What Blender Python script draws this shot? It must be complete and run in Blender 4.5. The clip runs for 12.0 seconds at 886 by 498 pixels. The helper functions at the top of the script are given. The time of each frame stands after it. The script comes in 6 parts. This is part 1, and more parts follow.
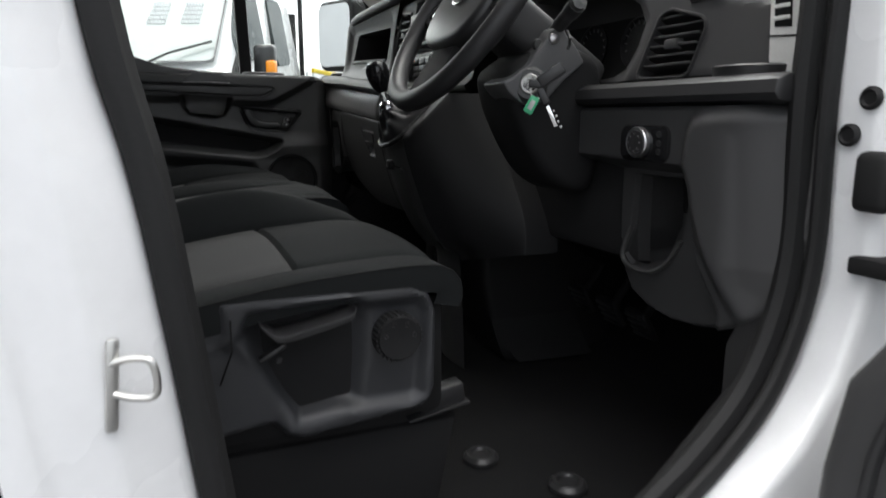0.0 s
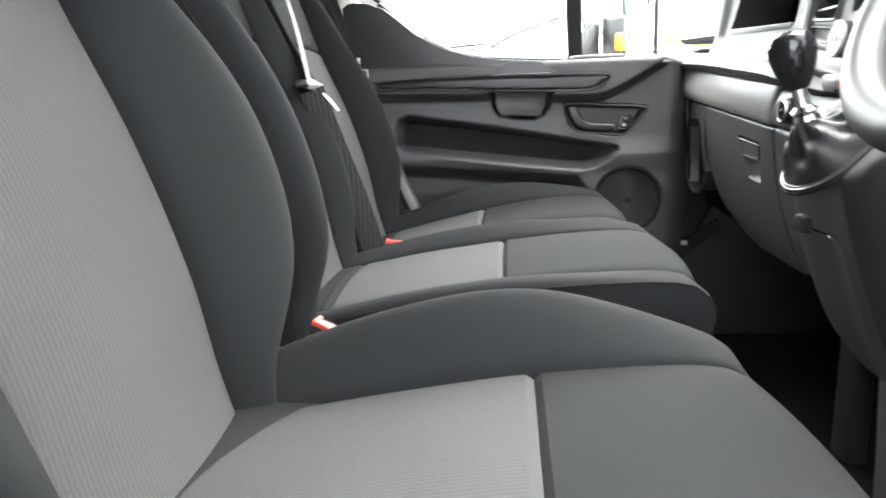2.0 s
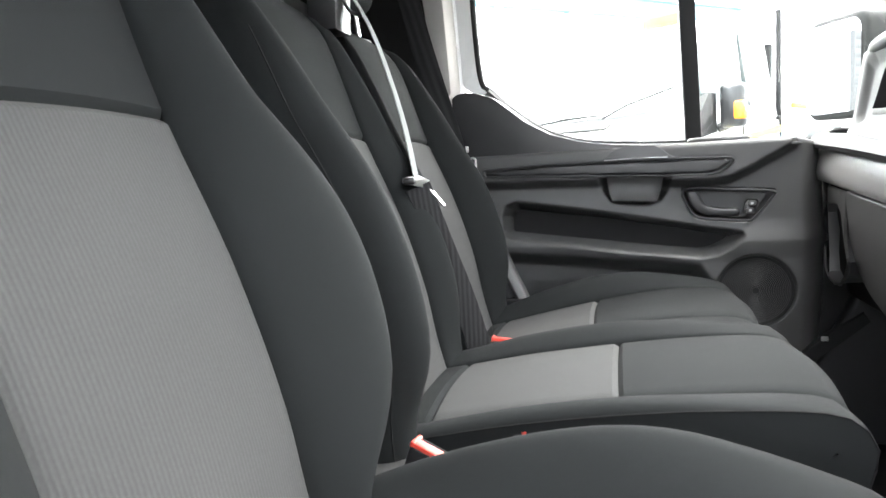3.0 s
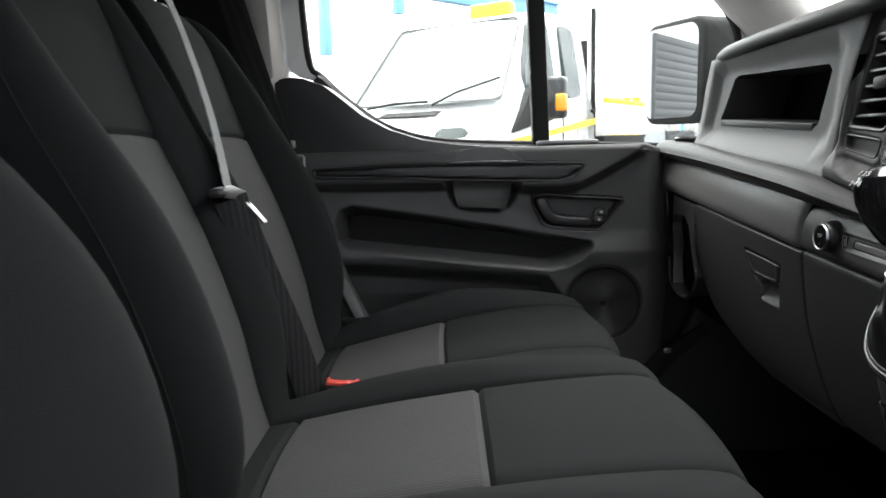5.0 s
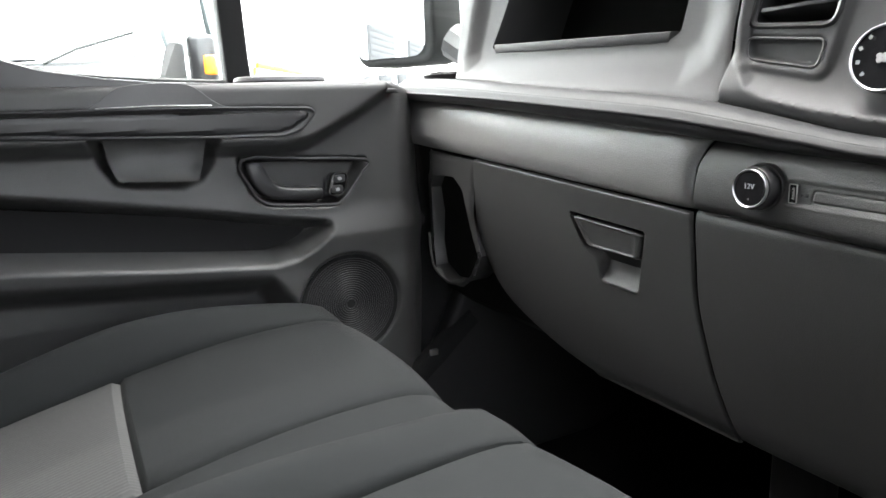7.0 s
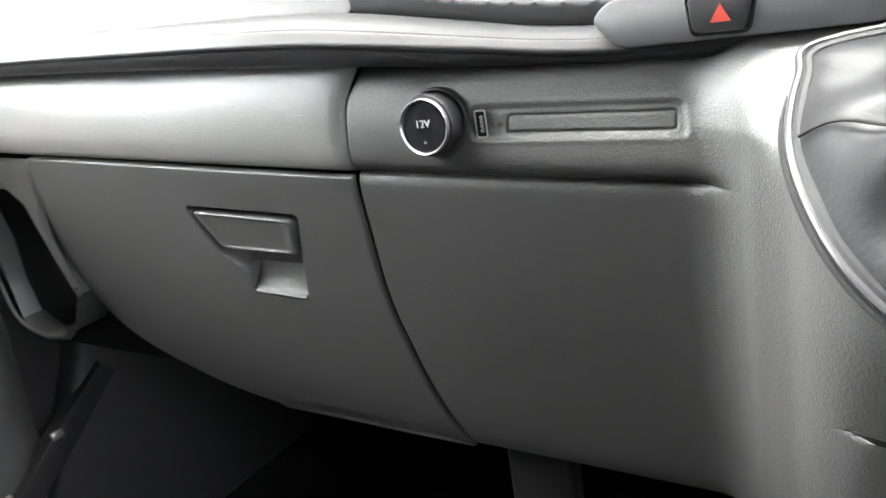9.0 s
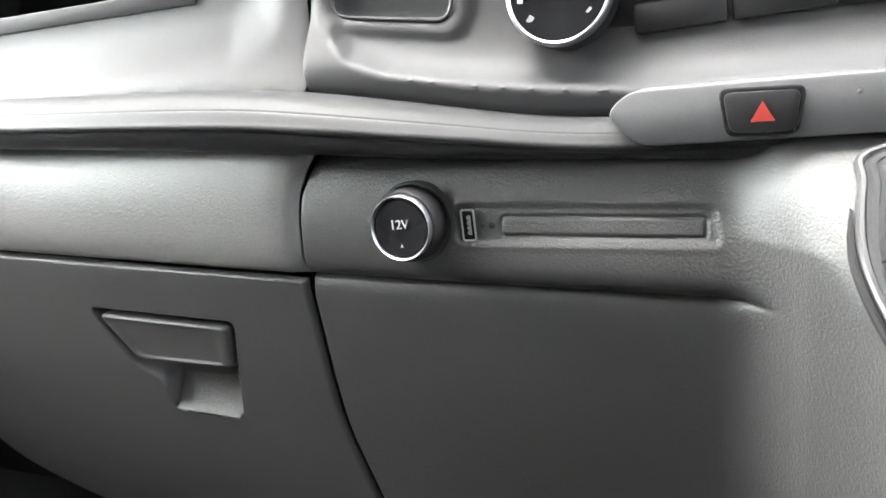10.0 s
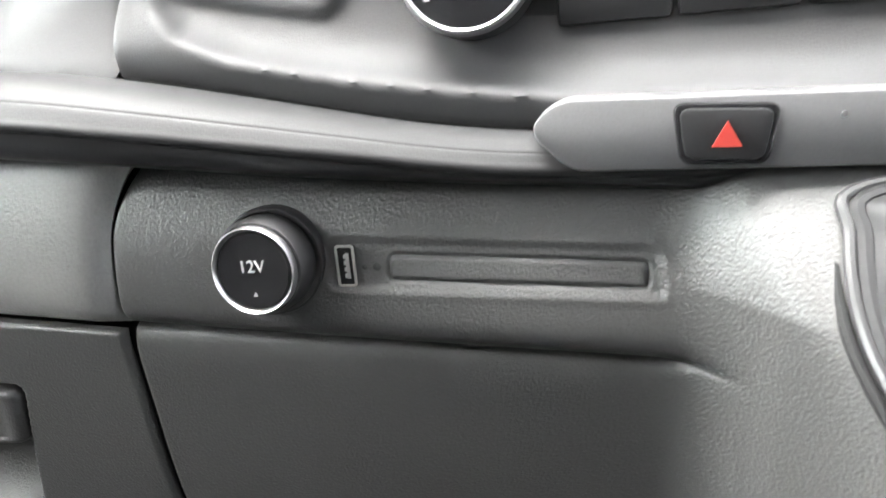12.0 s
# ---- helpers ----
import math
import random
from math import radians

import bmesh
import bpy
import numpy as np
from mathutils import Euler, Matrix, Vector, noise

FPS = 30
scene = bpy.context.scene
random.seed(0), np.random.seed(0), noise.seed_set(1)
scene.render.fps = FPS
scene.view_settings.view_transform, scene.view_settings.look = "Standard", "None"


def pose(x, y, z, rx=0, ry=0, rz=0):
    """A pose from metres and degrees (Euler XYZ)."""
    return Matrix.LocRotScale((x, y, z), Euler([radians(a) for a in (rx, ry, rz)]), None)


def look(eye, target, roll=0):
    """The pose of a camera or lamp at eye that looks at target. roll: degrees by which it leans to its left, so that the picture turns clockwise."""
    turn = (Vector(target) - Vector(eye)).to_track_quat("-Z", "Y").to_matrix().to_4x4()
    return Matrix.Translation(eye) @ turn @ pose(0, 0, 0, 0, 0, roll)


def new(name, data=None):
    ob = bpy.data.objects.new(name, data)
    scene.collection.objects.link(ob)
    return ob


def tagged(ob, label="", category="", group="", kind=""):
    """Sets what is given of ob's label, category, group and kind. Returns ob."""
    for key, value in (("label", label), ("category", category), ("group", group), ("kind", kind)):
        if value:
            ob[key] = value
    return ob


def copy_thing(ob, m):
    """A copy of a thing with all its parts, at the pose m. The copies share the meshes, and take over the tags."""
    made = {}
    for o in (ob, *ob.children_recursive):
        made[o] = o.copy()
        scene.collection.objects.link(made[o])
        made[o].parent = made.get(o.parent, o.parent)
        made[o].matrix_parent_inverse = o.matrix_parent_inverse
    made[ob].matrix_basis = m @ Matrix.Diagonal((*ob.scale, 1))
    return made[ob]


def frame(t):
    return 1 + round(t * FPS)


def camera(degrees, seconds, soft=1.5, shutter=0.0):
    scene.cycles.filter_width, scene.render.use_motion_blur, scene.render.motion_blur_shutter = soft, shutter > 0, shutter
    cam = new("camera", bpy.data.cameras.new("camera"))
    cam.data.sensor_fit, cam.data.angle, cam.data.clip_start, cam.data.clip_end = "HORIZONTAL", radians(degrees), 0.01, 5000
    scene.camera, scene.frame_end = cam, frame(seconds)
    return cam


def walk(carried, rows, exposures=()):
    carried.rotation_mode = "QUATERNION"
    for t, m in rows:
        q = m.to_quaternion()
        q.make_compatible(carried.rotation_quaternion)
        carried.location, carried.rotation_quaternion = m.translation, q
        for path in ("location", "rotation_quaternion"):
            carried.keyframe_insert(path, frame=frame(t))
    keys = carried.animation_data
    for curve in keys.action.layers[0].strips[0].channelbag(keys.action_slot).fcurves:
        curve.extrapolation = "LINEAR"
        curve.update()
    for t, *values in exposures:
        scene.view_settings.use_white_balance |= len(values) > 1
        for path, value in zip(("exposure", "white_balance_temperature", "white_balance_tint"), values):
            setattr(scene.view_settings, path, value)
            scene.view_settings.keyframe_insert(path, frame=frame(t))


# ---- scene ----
cam = camera(66.6, 12.0, shutter=0.25)
PATH = [
    (0, (0.247, -1.467, 1.185), (1.017, 0.338, 0.8), 0.1),
    (0.2, (0.263, -1.389, 1.188), (1.049, 0.424, 0.879), 0.4),
    (0.5, (0.282, -1.26, 1.213), (1.079, 0.548, 0.9), 0.5),
    (1, (0.286, -1.077, 1.237), (0.988, 0.754, 0.845), -2.5),
    (1.5, (0.333, -0.933, 1.207), (0.547, 0.999, 0.735), -4.8),
    (2, (0.382, -0.872, 1.244), (0.181, 1.068, 0.801), -2.3),
    (2.3, (0.378, -0.824, 1.247), (-0.031, 1.089, 0.831), -3.5),
    (2.5, (0.386, -0.819, 1.255), (-0.133, 1.08, 0.903), -3.9),
    (4.3, (0.349, -0.771, 1.35), (-0.049, 1.182, 1.19), -1.2),
    (4.5, (0.347, -0.739, 1.337), (0.092, 1.232, 1.117), -1.4),
    (5, (0.335, -0.614, 1.327), (0.321, 1.362, 1.016), -1.6),
    (5.5, (0.325, -0.497, 1.318), (0.573, 1.45, 0.936), -3.2),
    (6, (0.312, -0.383, 1.326), (0.865, 1.491, 0.9), -4.0),
    (6.5, (0.31, -0.259, 1.323), (1.1, 1.515, 0.844), -4.1),
    (6.7, (0.306, -0.213, 1.308), (1.15, 1.542, 0.856), -3.3),
    (8.3, (0.411, -0.076, 1.191), (1.737, 1.355, 0.753), -4.7),
    (8.5, (0.429, -0.067, 1.2), (1.781, 1.32, 0.702), -7.3),
    (8.7, (0.447, -0.041, 1.220), (1.918, 1.196, 0.708), -6.8),
    (9, (0.471, -0.012, 1.248), (2.062, 1.043, 0.653), -9.2),
    (9.2, (0.485, 0.012, 1.242), (2.148, 0.956, 0.667), -8.4),
    (9.3, (0.490, 0.020, 1.241), (2.196, 0.941, 0.763), -7.6),
    (9.5, (0.495, 0.029, 1.261), (2.218, 0.921, 0.775), -8.1),
    (10, (0.513, 0.049, 1.263), (2.277, 0.871, 0.801), -7.5),
    (10.5, (0.554, 0.095, 1.239), (2.428, 0.676, 0.853), -5.0),
    (11, (0.578, 0.108, 1.238), (2.478, 0.578, 0.825), -6.2),
    (11.5, (0.583, 0.104, 1.236), (2.486, 0.533, 0.793), -5.1),
    (12, (0.583, 0.081, 1.268), (2.456, 0.521, 0.72), -4.9),
]
EXPOSURES = [(0.0, 1.65), (0.5, 2.7), (1.0, 3.95), (1.5, 4.5), (2.7, 4.55), (3.6, 3.5), (4.3, 2.2), (5.0, 2.7), (6.0, 3.45), (6.7, 3.95), (7.5, 4.6), (8.3, 5.2), (9.0, 5.15), (9.5, 4.9), (10.0, 4.85), (10.5, 4.92), (11.0, 5.15), (11.5, 5.18), (12.0, 5.05)]
walk(cam, [(t, look(eye, target, roll)) for t, eye, target, roll in PATH], EXPOSURES)

# ---- daylight: overcast sky with a weak, wide sun ----
GROUND = 0.15
SUN_UP, SUN_TURN = 66.0, 350.0
world = bpy.data.worlds.new("overcast")
scene.world = world
world.use_nodes = True
wt = world.node_tree
sky = wt.nodes.new("ShaderNodeTexSky")
sky.sky_type, sky.sun_disc = "NISHITA", False
sky.sun_elevation, sky.sun_rotation = radians(SUN_UP), radians(SUN_TURN)
sky.air_density, sky.dust_density, sky.ozone_density = 1.0, 4.0, 1.0
grey = wt.nodes.new("ShaderNodeHueSaturation")
grey.inputs["Saturation"].default_value = 0.22
wt.links.new(sky.outputs[0], grey.inputs["Color"])
wt.links.new(grey.outputs[0], wt.nodes["Background"].inputs["Color"])
wt.nodes["Background"].inputs["Strength"].default_value = 0.15
sun = new("sun", bpy.data.lights.new("sun", "SUN"))
sun.data.energy, sun.data.angle, sun.data.color = 2.4, radians(125), (1.0, 0.97, 0.93)
sun.matrix_world = look((0, 0, 0), (-math.sin(radians(SUN_TURN)) * math.cos(radians(SUN_UP)), -math.cos(radians(SUN_TURN)) * math.cos(radians(SUN_UP)), -math.sin(radians(SUN_UP))))


# ---- materials ----
def material(name, base, rough=0.6, metal=0.0, vary=0.12, bump=0.0, scale=60.0, coat=0.0, stain=0.0, spec=0.5, sheen=0.0):
    """Principled surface with variation at two scales and fine relief."""
    m = bpy.data.materials.new(name)
    m.use_nodes = True
    nt = m.node_tree
    p = nt.nodes["Principled BSDF"]
    p.inputs["Roughness"].default_value, p.inputs["Metallic"].default_value = rough, metal
    p.inputs["Coat Weight"].default_value = coat
    p.inputs["Specular IOR Level"].default_value = spec
    p.inputs["Sheen Weight"].default_value = sheen
    co = nt.nodes.new("ShaderNodeTexCoord")
    fine, wide = nt.nodes.new("ShaderNodeTexNoise"), nt.nodes.new("ShaderNodeTexNoise")
    fine.inputs["Scale"].default_value, fine.inputs["Detail"].default_value = scale, 3.0
    wide.inputs["Scale"].default_value, wide.inputs["Detail"].default_value = 5.0, 4.0
    for n in (fine, wide):
        nt.links.new(co.outputs["Object"], n.inputs["Vector"])
    add = nt.nodes.new("ShaderNodeMath")
    add.operation = "ADD"
    nt.links.new(fine.outputs["Fac"], add.inputs[0])
    nt.links.new(wide.outputs["Fac"], add.inputs[1])
    ramp = nt.nodes.new("ShaderNodeMapRange")
    ramp.inputs["From Min"].default_value, ramp.inputs["From Max"].default_value = 0.6, 1.4
    ramp.inputs["To Min"].default_value, ramp.inputs["To Max"].default_value = 1 - vary, 1 + vary
    nt.links.new(add.outputs[0], ramp.inputs["Value"])
    mul = nt.nodes.new("ShaderNodeVectorMath")
    mul.operation = "SCALE"
    mul.inputs[0].default_value = base
    nt.links.new(ramp.outputs[0], mul.inputs["Scale"])
    nt.links.new(mul.outputs[0], p.inputs["Base Color"])
    rr = nt.nodes.new("ShaderNodeMapRange")
    rr.inputs["To Min"].default_value, rr.inputs["To Max"].default_value = max(0.02, rough - 0.08 - stain), min(1.0, rough + 0.08 + stain)
    nt.links.new(wide.outputs["Fac"], rr.inputs["Value"])
    nt.links.new(rr.outputs[0], p.inputs["Roughness"])
    if bump:
        b = nt.nodes.new("ShaderNodeBump")
        b.inputs["Strength"].default_value, b.inputs["Distance"].default_value = bump, 0.0006
        nt.links.new(fine.outputs["Fac"], b.inputs["Height"])
        nt.links.new(b.outputs[0], p.inputs["Normal"])
    return m


def ribbed(name, base, pitch, depth=0.5, contrast=0.25, axis=1):
    """Woven cloth with fine ribs running along the seat."""
    m = material(name, base, 0.9, vary=0.12, bump=0.0, scale=400, spec=0.1)
    nt = m.node_tree
    p = nt.nodes["Principled BSDF"]
    co = nt.nodes.new("ShaderNodeTexCoord")
    wave = nt.nodes.new("ShaderNodeTexWave")
    wave.bands_direction = "XYZ"[axis]
    wave.inputs["Scale"].default_value = 0.314 / pitch
    wave.inputs["Distortion"].default_value = 0.6
    wave.inputs["Detail Scale"].default_value = 3.0
    nt.links.new(co.outputs["Object"], wave.inputs["Vector"])
    old = p.inputs["Base Color"].links[0].from_socket
    mr = nt.nodes.new("ShaderNodeMapRange")
    mr.inputs["To Min"].default_value, mr.inputs["To Max"].default_value = 1 - contrast, 1 + contrast
    nt.links.new(wave.outputs["Fac"], mr.inputs["Value"])
    mul = nt.nodes.new("ShaderNodeVectorMath")
    mul.operation = "SCALE"
    nt.links.new(old, mul.inputs[0])
    nt.links.new(mr.outputs[0], mul.inputs["Scale"])
    nt.links.new(mul.outputs[0], p.inputs["Base Color"])
    b = nt.nodes.new("ShaderNodeBump")
    b.inputs["Strength"].default_value, b.inputs["Distance"].default_value = depth, 0.001
    nt.links.new(wave.outputs["Fac"], b.inputs["Height"])
    nt.links.new(b.outputs[0], p.inputs["Normal"])
    return m


def clear_glass(name, tint=(0.93, 0.96, 0.95), rough=0.0):
    m = bpy.data.materials.new(name)
    m.use_nodes = True
    nt = m.node_tree
    nt.nodes.remove(nt.nodes["Principled BSDF"])
    mix, tr, gl, fr = (nt.nodes.new(k) for k in ("ShaderNodeMixShader", "ShaderNodeBsdfTransparent", "ShaderNodeBsdfGlossy", "ShaderNodeFresnel"))
    fr.inputs["IOR"].default_value = 1.4
    tr.inputs["Color"].default_value = (*tint, 1)
    gl.inputs["Roughness"].default_value = rough
    nt.links.new(fr.outputs[0], mix.inputs[0])
    nt.links.new(tr.outputs[0], mix.inputs[1])
    nt.links.new(gl.outputs[0], mix.inputs[2])
    nt.links.new(mix.outputs[0], nt.nodes["Material Output"].inputs["Surface"])
    return m


PLASTIC = material("fine_black_plastic", (0.046, 0.046, 0.047), 0.50, bump=0.16, scale=1300, spec=0.30)
TRIM = material("grained_dark_grey_plastic", (0.050, 0.050, 0.0495), 0.42, bump=0.6, scale=900, spec=0.6)
LEDGE = material("smooth_dash_ledge", (0.030, 0.030, 0.031), 0.52, bump=0.12, scale=1300, spec=0.18)
BRUSHED = material("satin_bright_metal", (0.55, 0.55, 0.56), 0.34, metal=1.0, vary=0.05)
# the grey trim plastic again, with footwell shade put into a darker base
TRIM_SHADED = material("shaded_trim_plastic", (0.022, 0.022, 0.023), 0.55, bump=0.4, scale=900, spec=0.22)
# dash skin: base raised so the colour carries the window light on it
SOFT_LIT = material("lit_dash_skin", (0.20, 0.199, 0.196), 0.33, bump=0.5, scale=700, stain=0.06, spec=0.65)
DOORTOP = material("smooth_door_top_plastic", (0.030, 0.030, 0.031), 0.34, bump=0.08, scale=1200)
SATIN = material("satin_black_plastic", (0.022, 0.022, 0.023), 0.35, bump=0.1, scale=900)
GLOSS = material("gloss_black_plastic", (0.012, 0.012, 0.013), 0.12, vary=0.05)
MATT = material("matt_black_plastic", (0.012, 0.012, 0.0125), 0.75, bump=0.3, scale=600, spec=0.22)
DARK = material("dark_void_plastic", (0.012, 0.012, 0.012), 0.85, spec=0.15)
RUBBER = material("rubber_seal", (0.013, 0.013, 0.0135), 0.6, bump=0.15, scale=300, spec=0.25)
CLOTH = material("dark_seat_cloth", (0.0145, 0.0157, 0.0161), 0.92, bump=0.9, scale=1400, spec=0.1)
PANEL = ribbed("light_grey_ribbed_cloth", (0.0525, 0.0527, 0.0523), 0.0042, 0.22, 0.08)
CARPET = material("rubber_floor_mat", (0.011, 0.011, 0.0115), 0.8, bump=0.8, scale=250, stain=0.1, spec=0.12)
WHITE = material("white_body_paint", (0.78, 0.79, 0.80), 0.28, vary=0.03, coat=0.6)
HEADLINE = material("light_grey_headlining", (0.42, 0.41, 0.39), 0.95, bump=0.5, scale=500, spec=0.2)
LINER = material("dark_bulkhead_liner", (0.06, 0.06, 0.061), 0.8, bump=0.4, scale=400)
PILLAR = material("pale_grey_pillar_plastic", (0.60, 0.60, 0.58), 0.6, bump=0.4, scale=700)
CHROME = material("chrome", (0.8, 0.8, 0.8), 0.12, metal=1.0, vary=0.03)
STEEL = material("zinc_plated_steel", (0.6, 0.6, 0.58), 0.35, metal=1.0, vary=0.1)
WEBBING = ribbed("grey_belt_webbing", (0.21, 0.215, 0.215), 0.006, 0.6, 0.3)
BLACKWEB = ribbed("black_belt_webbing", (0.02, 0.02, 0.021), 0.006, 0.6, 0.2)
RED = material("red_buckle_plastic", (0.62, 0.06, 0.04), 0.4, vary=0.08)
AMBER = material("amber_lens", (0.9, 0.3, 0.02), 0.2, vary=0.08)
GREEN = material("green_fob_plastic", (0.08, 0.5, 0.25), 0.4, vary=0.08)
LEATHER = material("black_leather", (0.013, 0.013, 0.014), 0.50, bump=0.32, scale=420, spec=0.22)
SWITCHGREY = material("smooth_grey_switch_strip", (0.092, 0.092, 0.094), 0.45, bump=0.1, scale=1300)
RIM = material("leather_wheel_rim", (0.020, 0.020, 0.021), 0.5, bump=0.35, scale=500)
GLASS = clear_glass("window_glass")
PRINT = material("pale_print", (0.45, 0.45, 0.45), 0.6)
BLUE = material("blue_painted_steel", (0.22, 0.46, 0.66), 0.5, vary=0.12, scale=12)
YELLOW = material("yellow_reflective_tape", (0.75, 0.55, 0.03), 0.5)
ASPHALT = material("wet_asphalt", (0.06, 0.06, 0.062), 0.6, vary=0.3, bump=0.6, scale=70, stain=0.15)
CLAD = material("white_metal_cladding", (0.74, 0.75, 0.76), 0.5, vary=0.06)
STONE = material("stone_wall", (0.25, 0.24, 0.22), 0.85, vary=0.3, bump=0.8, scale=18)
SHUTTER = material("grey_shutter", (0.13, 0.13, 0.132), 0.6)
MIRROR = bpy.data.materials.new("mirror_glass")
MIRROR.use_nodes = True
for socket, value in (("Base Color", (0.9, 0.9, 0.9, 1)), ("Metallic", 1.0), ("Roughness", 0.0)):
    MIRROR.node_tree.nodes["Principled BSDF"].inputs[socket].default_value = value
ALLOY = material("dropside_aluminium", (0.55, 0.55, 0.56), 0.4, metal=0.6)
VANGLASS = material("dark_vehicle_glass", (0.045, 0.055, 0.055), 0.25, vary=0.05, spec=0.25)
VALANCEMAT = material("moulded_seat_trim", (0.030, 0.031, 0.034), 0.42, vary=0.2, bump=0.25, scale=1400)
# pale base puts the reflected sky into the truck glass colour
SKYGLASS = material("sky_reflection_glass", (0.28, 0.31, 0.305), 0.15, vary=0.15)
HAZARD = material("red_hazard_print", (0.42, 0.045, 0.035), 0.5)


# ---- building tools ----
def part(name, bm, mat, parent, label="", smooth=True, sharp=35):
    """Links a bmesh, drawn in world metres, as one mesh object under a thing or a part."""
    base, p = Vector((0, 0, 0)), parent
    while p is not None:
        base += p.location
        p = p.parent
    bmesh.ops.translate(bm, verts=bm.verts, vec=-base)
    bmesh.ops.recalc_face_normals(bm, faces=bm.faces)
    me = bpy.data.meshes.new(name)
    bm.to_mesh(me)
    bm.free()
    me.materials.append(mat)
    if smooth:
        me.shade_smooth()
        me.set_sharp_from_angle(angle=radians(sharp))
    ob = new(name, me)
    ob.parent = parent
    if label:
        tagged(ob, label)
    return ob


def thing(name, at, label, category, group="", kind=""):
    ob = new(name)
    ob.empty_display_size = 0.05
    ob.location = at
    return tagged(ob, label, category, group, kind)


def rbox(x0, x1, y0, y1, z0, z1, r=0.004, seg=2):
    bm = bmesh.new()
    bmesh.ops.create_cube(bm, size=1, matrix=Matrix.LocRotScale(((x0 + x1) / 2, (y0 + y1) / 2, (z0 + z1) / 2), None, (abs(x1 - x0), abs(y1 - y0), abs(z1 - z0))))
    if r:
        bmesh.ops.bevel(bm, geom=bm.edges, offset=r, segments=seg, profile=0.5, affect="EDGES", clamp_overlap=True)
    return bm


def join(*bms):
    out = bms[0]
    for b in bms[1:]:
        me = bpy.data.meshes.new("tmp")
        b.to_mesh(me)
        b.free()
        out.from_mesh(me)
        bpy.data.meshes.remove(me)
    return out


def moved(bm, m):
    bmesh.ops.transform(bm, matrix=m, verts=bm.verts)
    return bm


def sheet(P, close_u=False, close_v=False, caps=False):
    """A grid of points (n, m, 3) as faces."""
    P = np.asarray(P, float)
    n, m = P.shape[:2]
    bm = bmesh.new()
    vs = [[bm.verts.new(P[i, j]) for j in range(m)] for i in range(n)]
    for i in range(n if close_u else n - 1):
        for j in range(m if close_v else m - 1):
            a, b, c, d = vs[i][j], vs[(i + 1) % n][j], vs[(i + 1) % n][(j + 1) % m], vs[i][(j + 1) % m]
            bm.faces.new((a, b, c, d))
    if caps:
        bm.faces.new(vs[0])
        bm.faces.new(vs[-1][::-1])
    return bm


def smooth_line(pts, n=8, closed=False):
    """Catmull-Rom line through points."""
    P = np.asarray(pts, float)
    k = len(P)
    out = []
    for i in range(k if closed else k - 1):
        p0, p1, p2, p3 = (P[(i + d) % k] if closed else P[min(max(i + d, 0), k - 1)] for d in (-1, 0, 1, 2))
        for t in np.arange(n) / n:
            out.append(0.5 * (2 * p1 + (p2 - p0) * t + (2 * p0 - 5 * p1 + 4 * p2 - p3) * t * t + (3 * p1 - p0 - 3 * p2 + p3) * t ** 3))
    if not closed:
        out.append(P[-1])
    return np.array(out)


def rounded(poly, r, n=5):
    """A closed outline with its corners rounded off."""
    P = [Vector((*p,)) for p in poly]
    out = []
    for i, p in enumerate(P):
        a, b = P[i - 1] - p, P[(i + 1) % len(P)] - p
        ra, rb = min(r, a.length * 0.48), min(r, b.length * 0.48)
        s, e = p + a.normalized() * ra, p + b.normalized() * rb
        for t in np.linspace(0, 1, n):
            q = s * (1 - t) ** 2 + p * 2 * t * (1 - t) + e * t * t
            out.append((q.x, q.y))
    return out


def tube(pts, r, n=10, closed=False, flat=1.0, up=(0, 0, 1)):
    """A swept round (or flattened) section along a line."""
    P = np.asarray(pts, float)
    k = len(P)
    T = np.roll(P, -1, 0) - np.roll(P, 1, 0) if closed else np.gradient(P, axis=0)
    T /= np.linalg.norm(T, axis=1)[:, None] + 1e-12
    side = np.cross(T, np.asarray(up, float))
    bad = np.linalg.norm(side, axis=1) < 1e-4
    side[bad] = np.cross(T[bad], (1.0, 0.3, 0.2))
    side /= np.linalg.norm(side, axis=1)[:, None]
    nor = np.cross(side, T)
    a = np.linspace(0, 2 * np.pi, n, endpoint=False)
    rr = np.broadcast_to(np.asarray(r, float), (k,))[:, None, None]
    G = P[:, None] + rr * (side[:, None] * np.cos(a)[None, :, None] + flat * nor[:, None] * np.sin(a)[None, :, None])
    return sheet(G, close_u=closed, close_v=True, caps=not closed)


def strap(pts, width, thick, across):
    """A flat band along a line; across gives the band's width direction."""
    P = np.asarray(pts, float)
    T = np.gradient(P, axis=0)
    A = np.asarray(across, float)
    A = np.broadcast_to(A, P.shape)
    A = A - T * (np.sum(A * T, 1) / np.sum(T * T, 1))[:, None]
    A = A / np.linalg.norm(A, axis=1)[:, None]
    N = np.cross(T, A)
    N /= np.linalg.norm(N, axis=1)[:, None]
    c = [(-1, -0.6), (-0.94, -1), (0.94, -1), (1, -0.6), (1, 0.6), (0.94, 1), (-0.94, 1), (-1, 0.6)]
    G = np.stack([P + A * width / 2 * u + N * thick / 2 * v for u, v in c], 1)
    return sheet(G, close_v=True, caps=True)


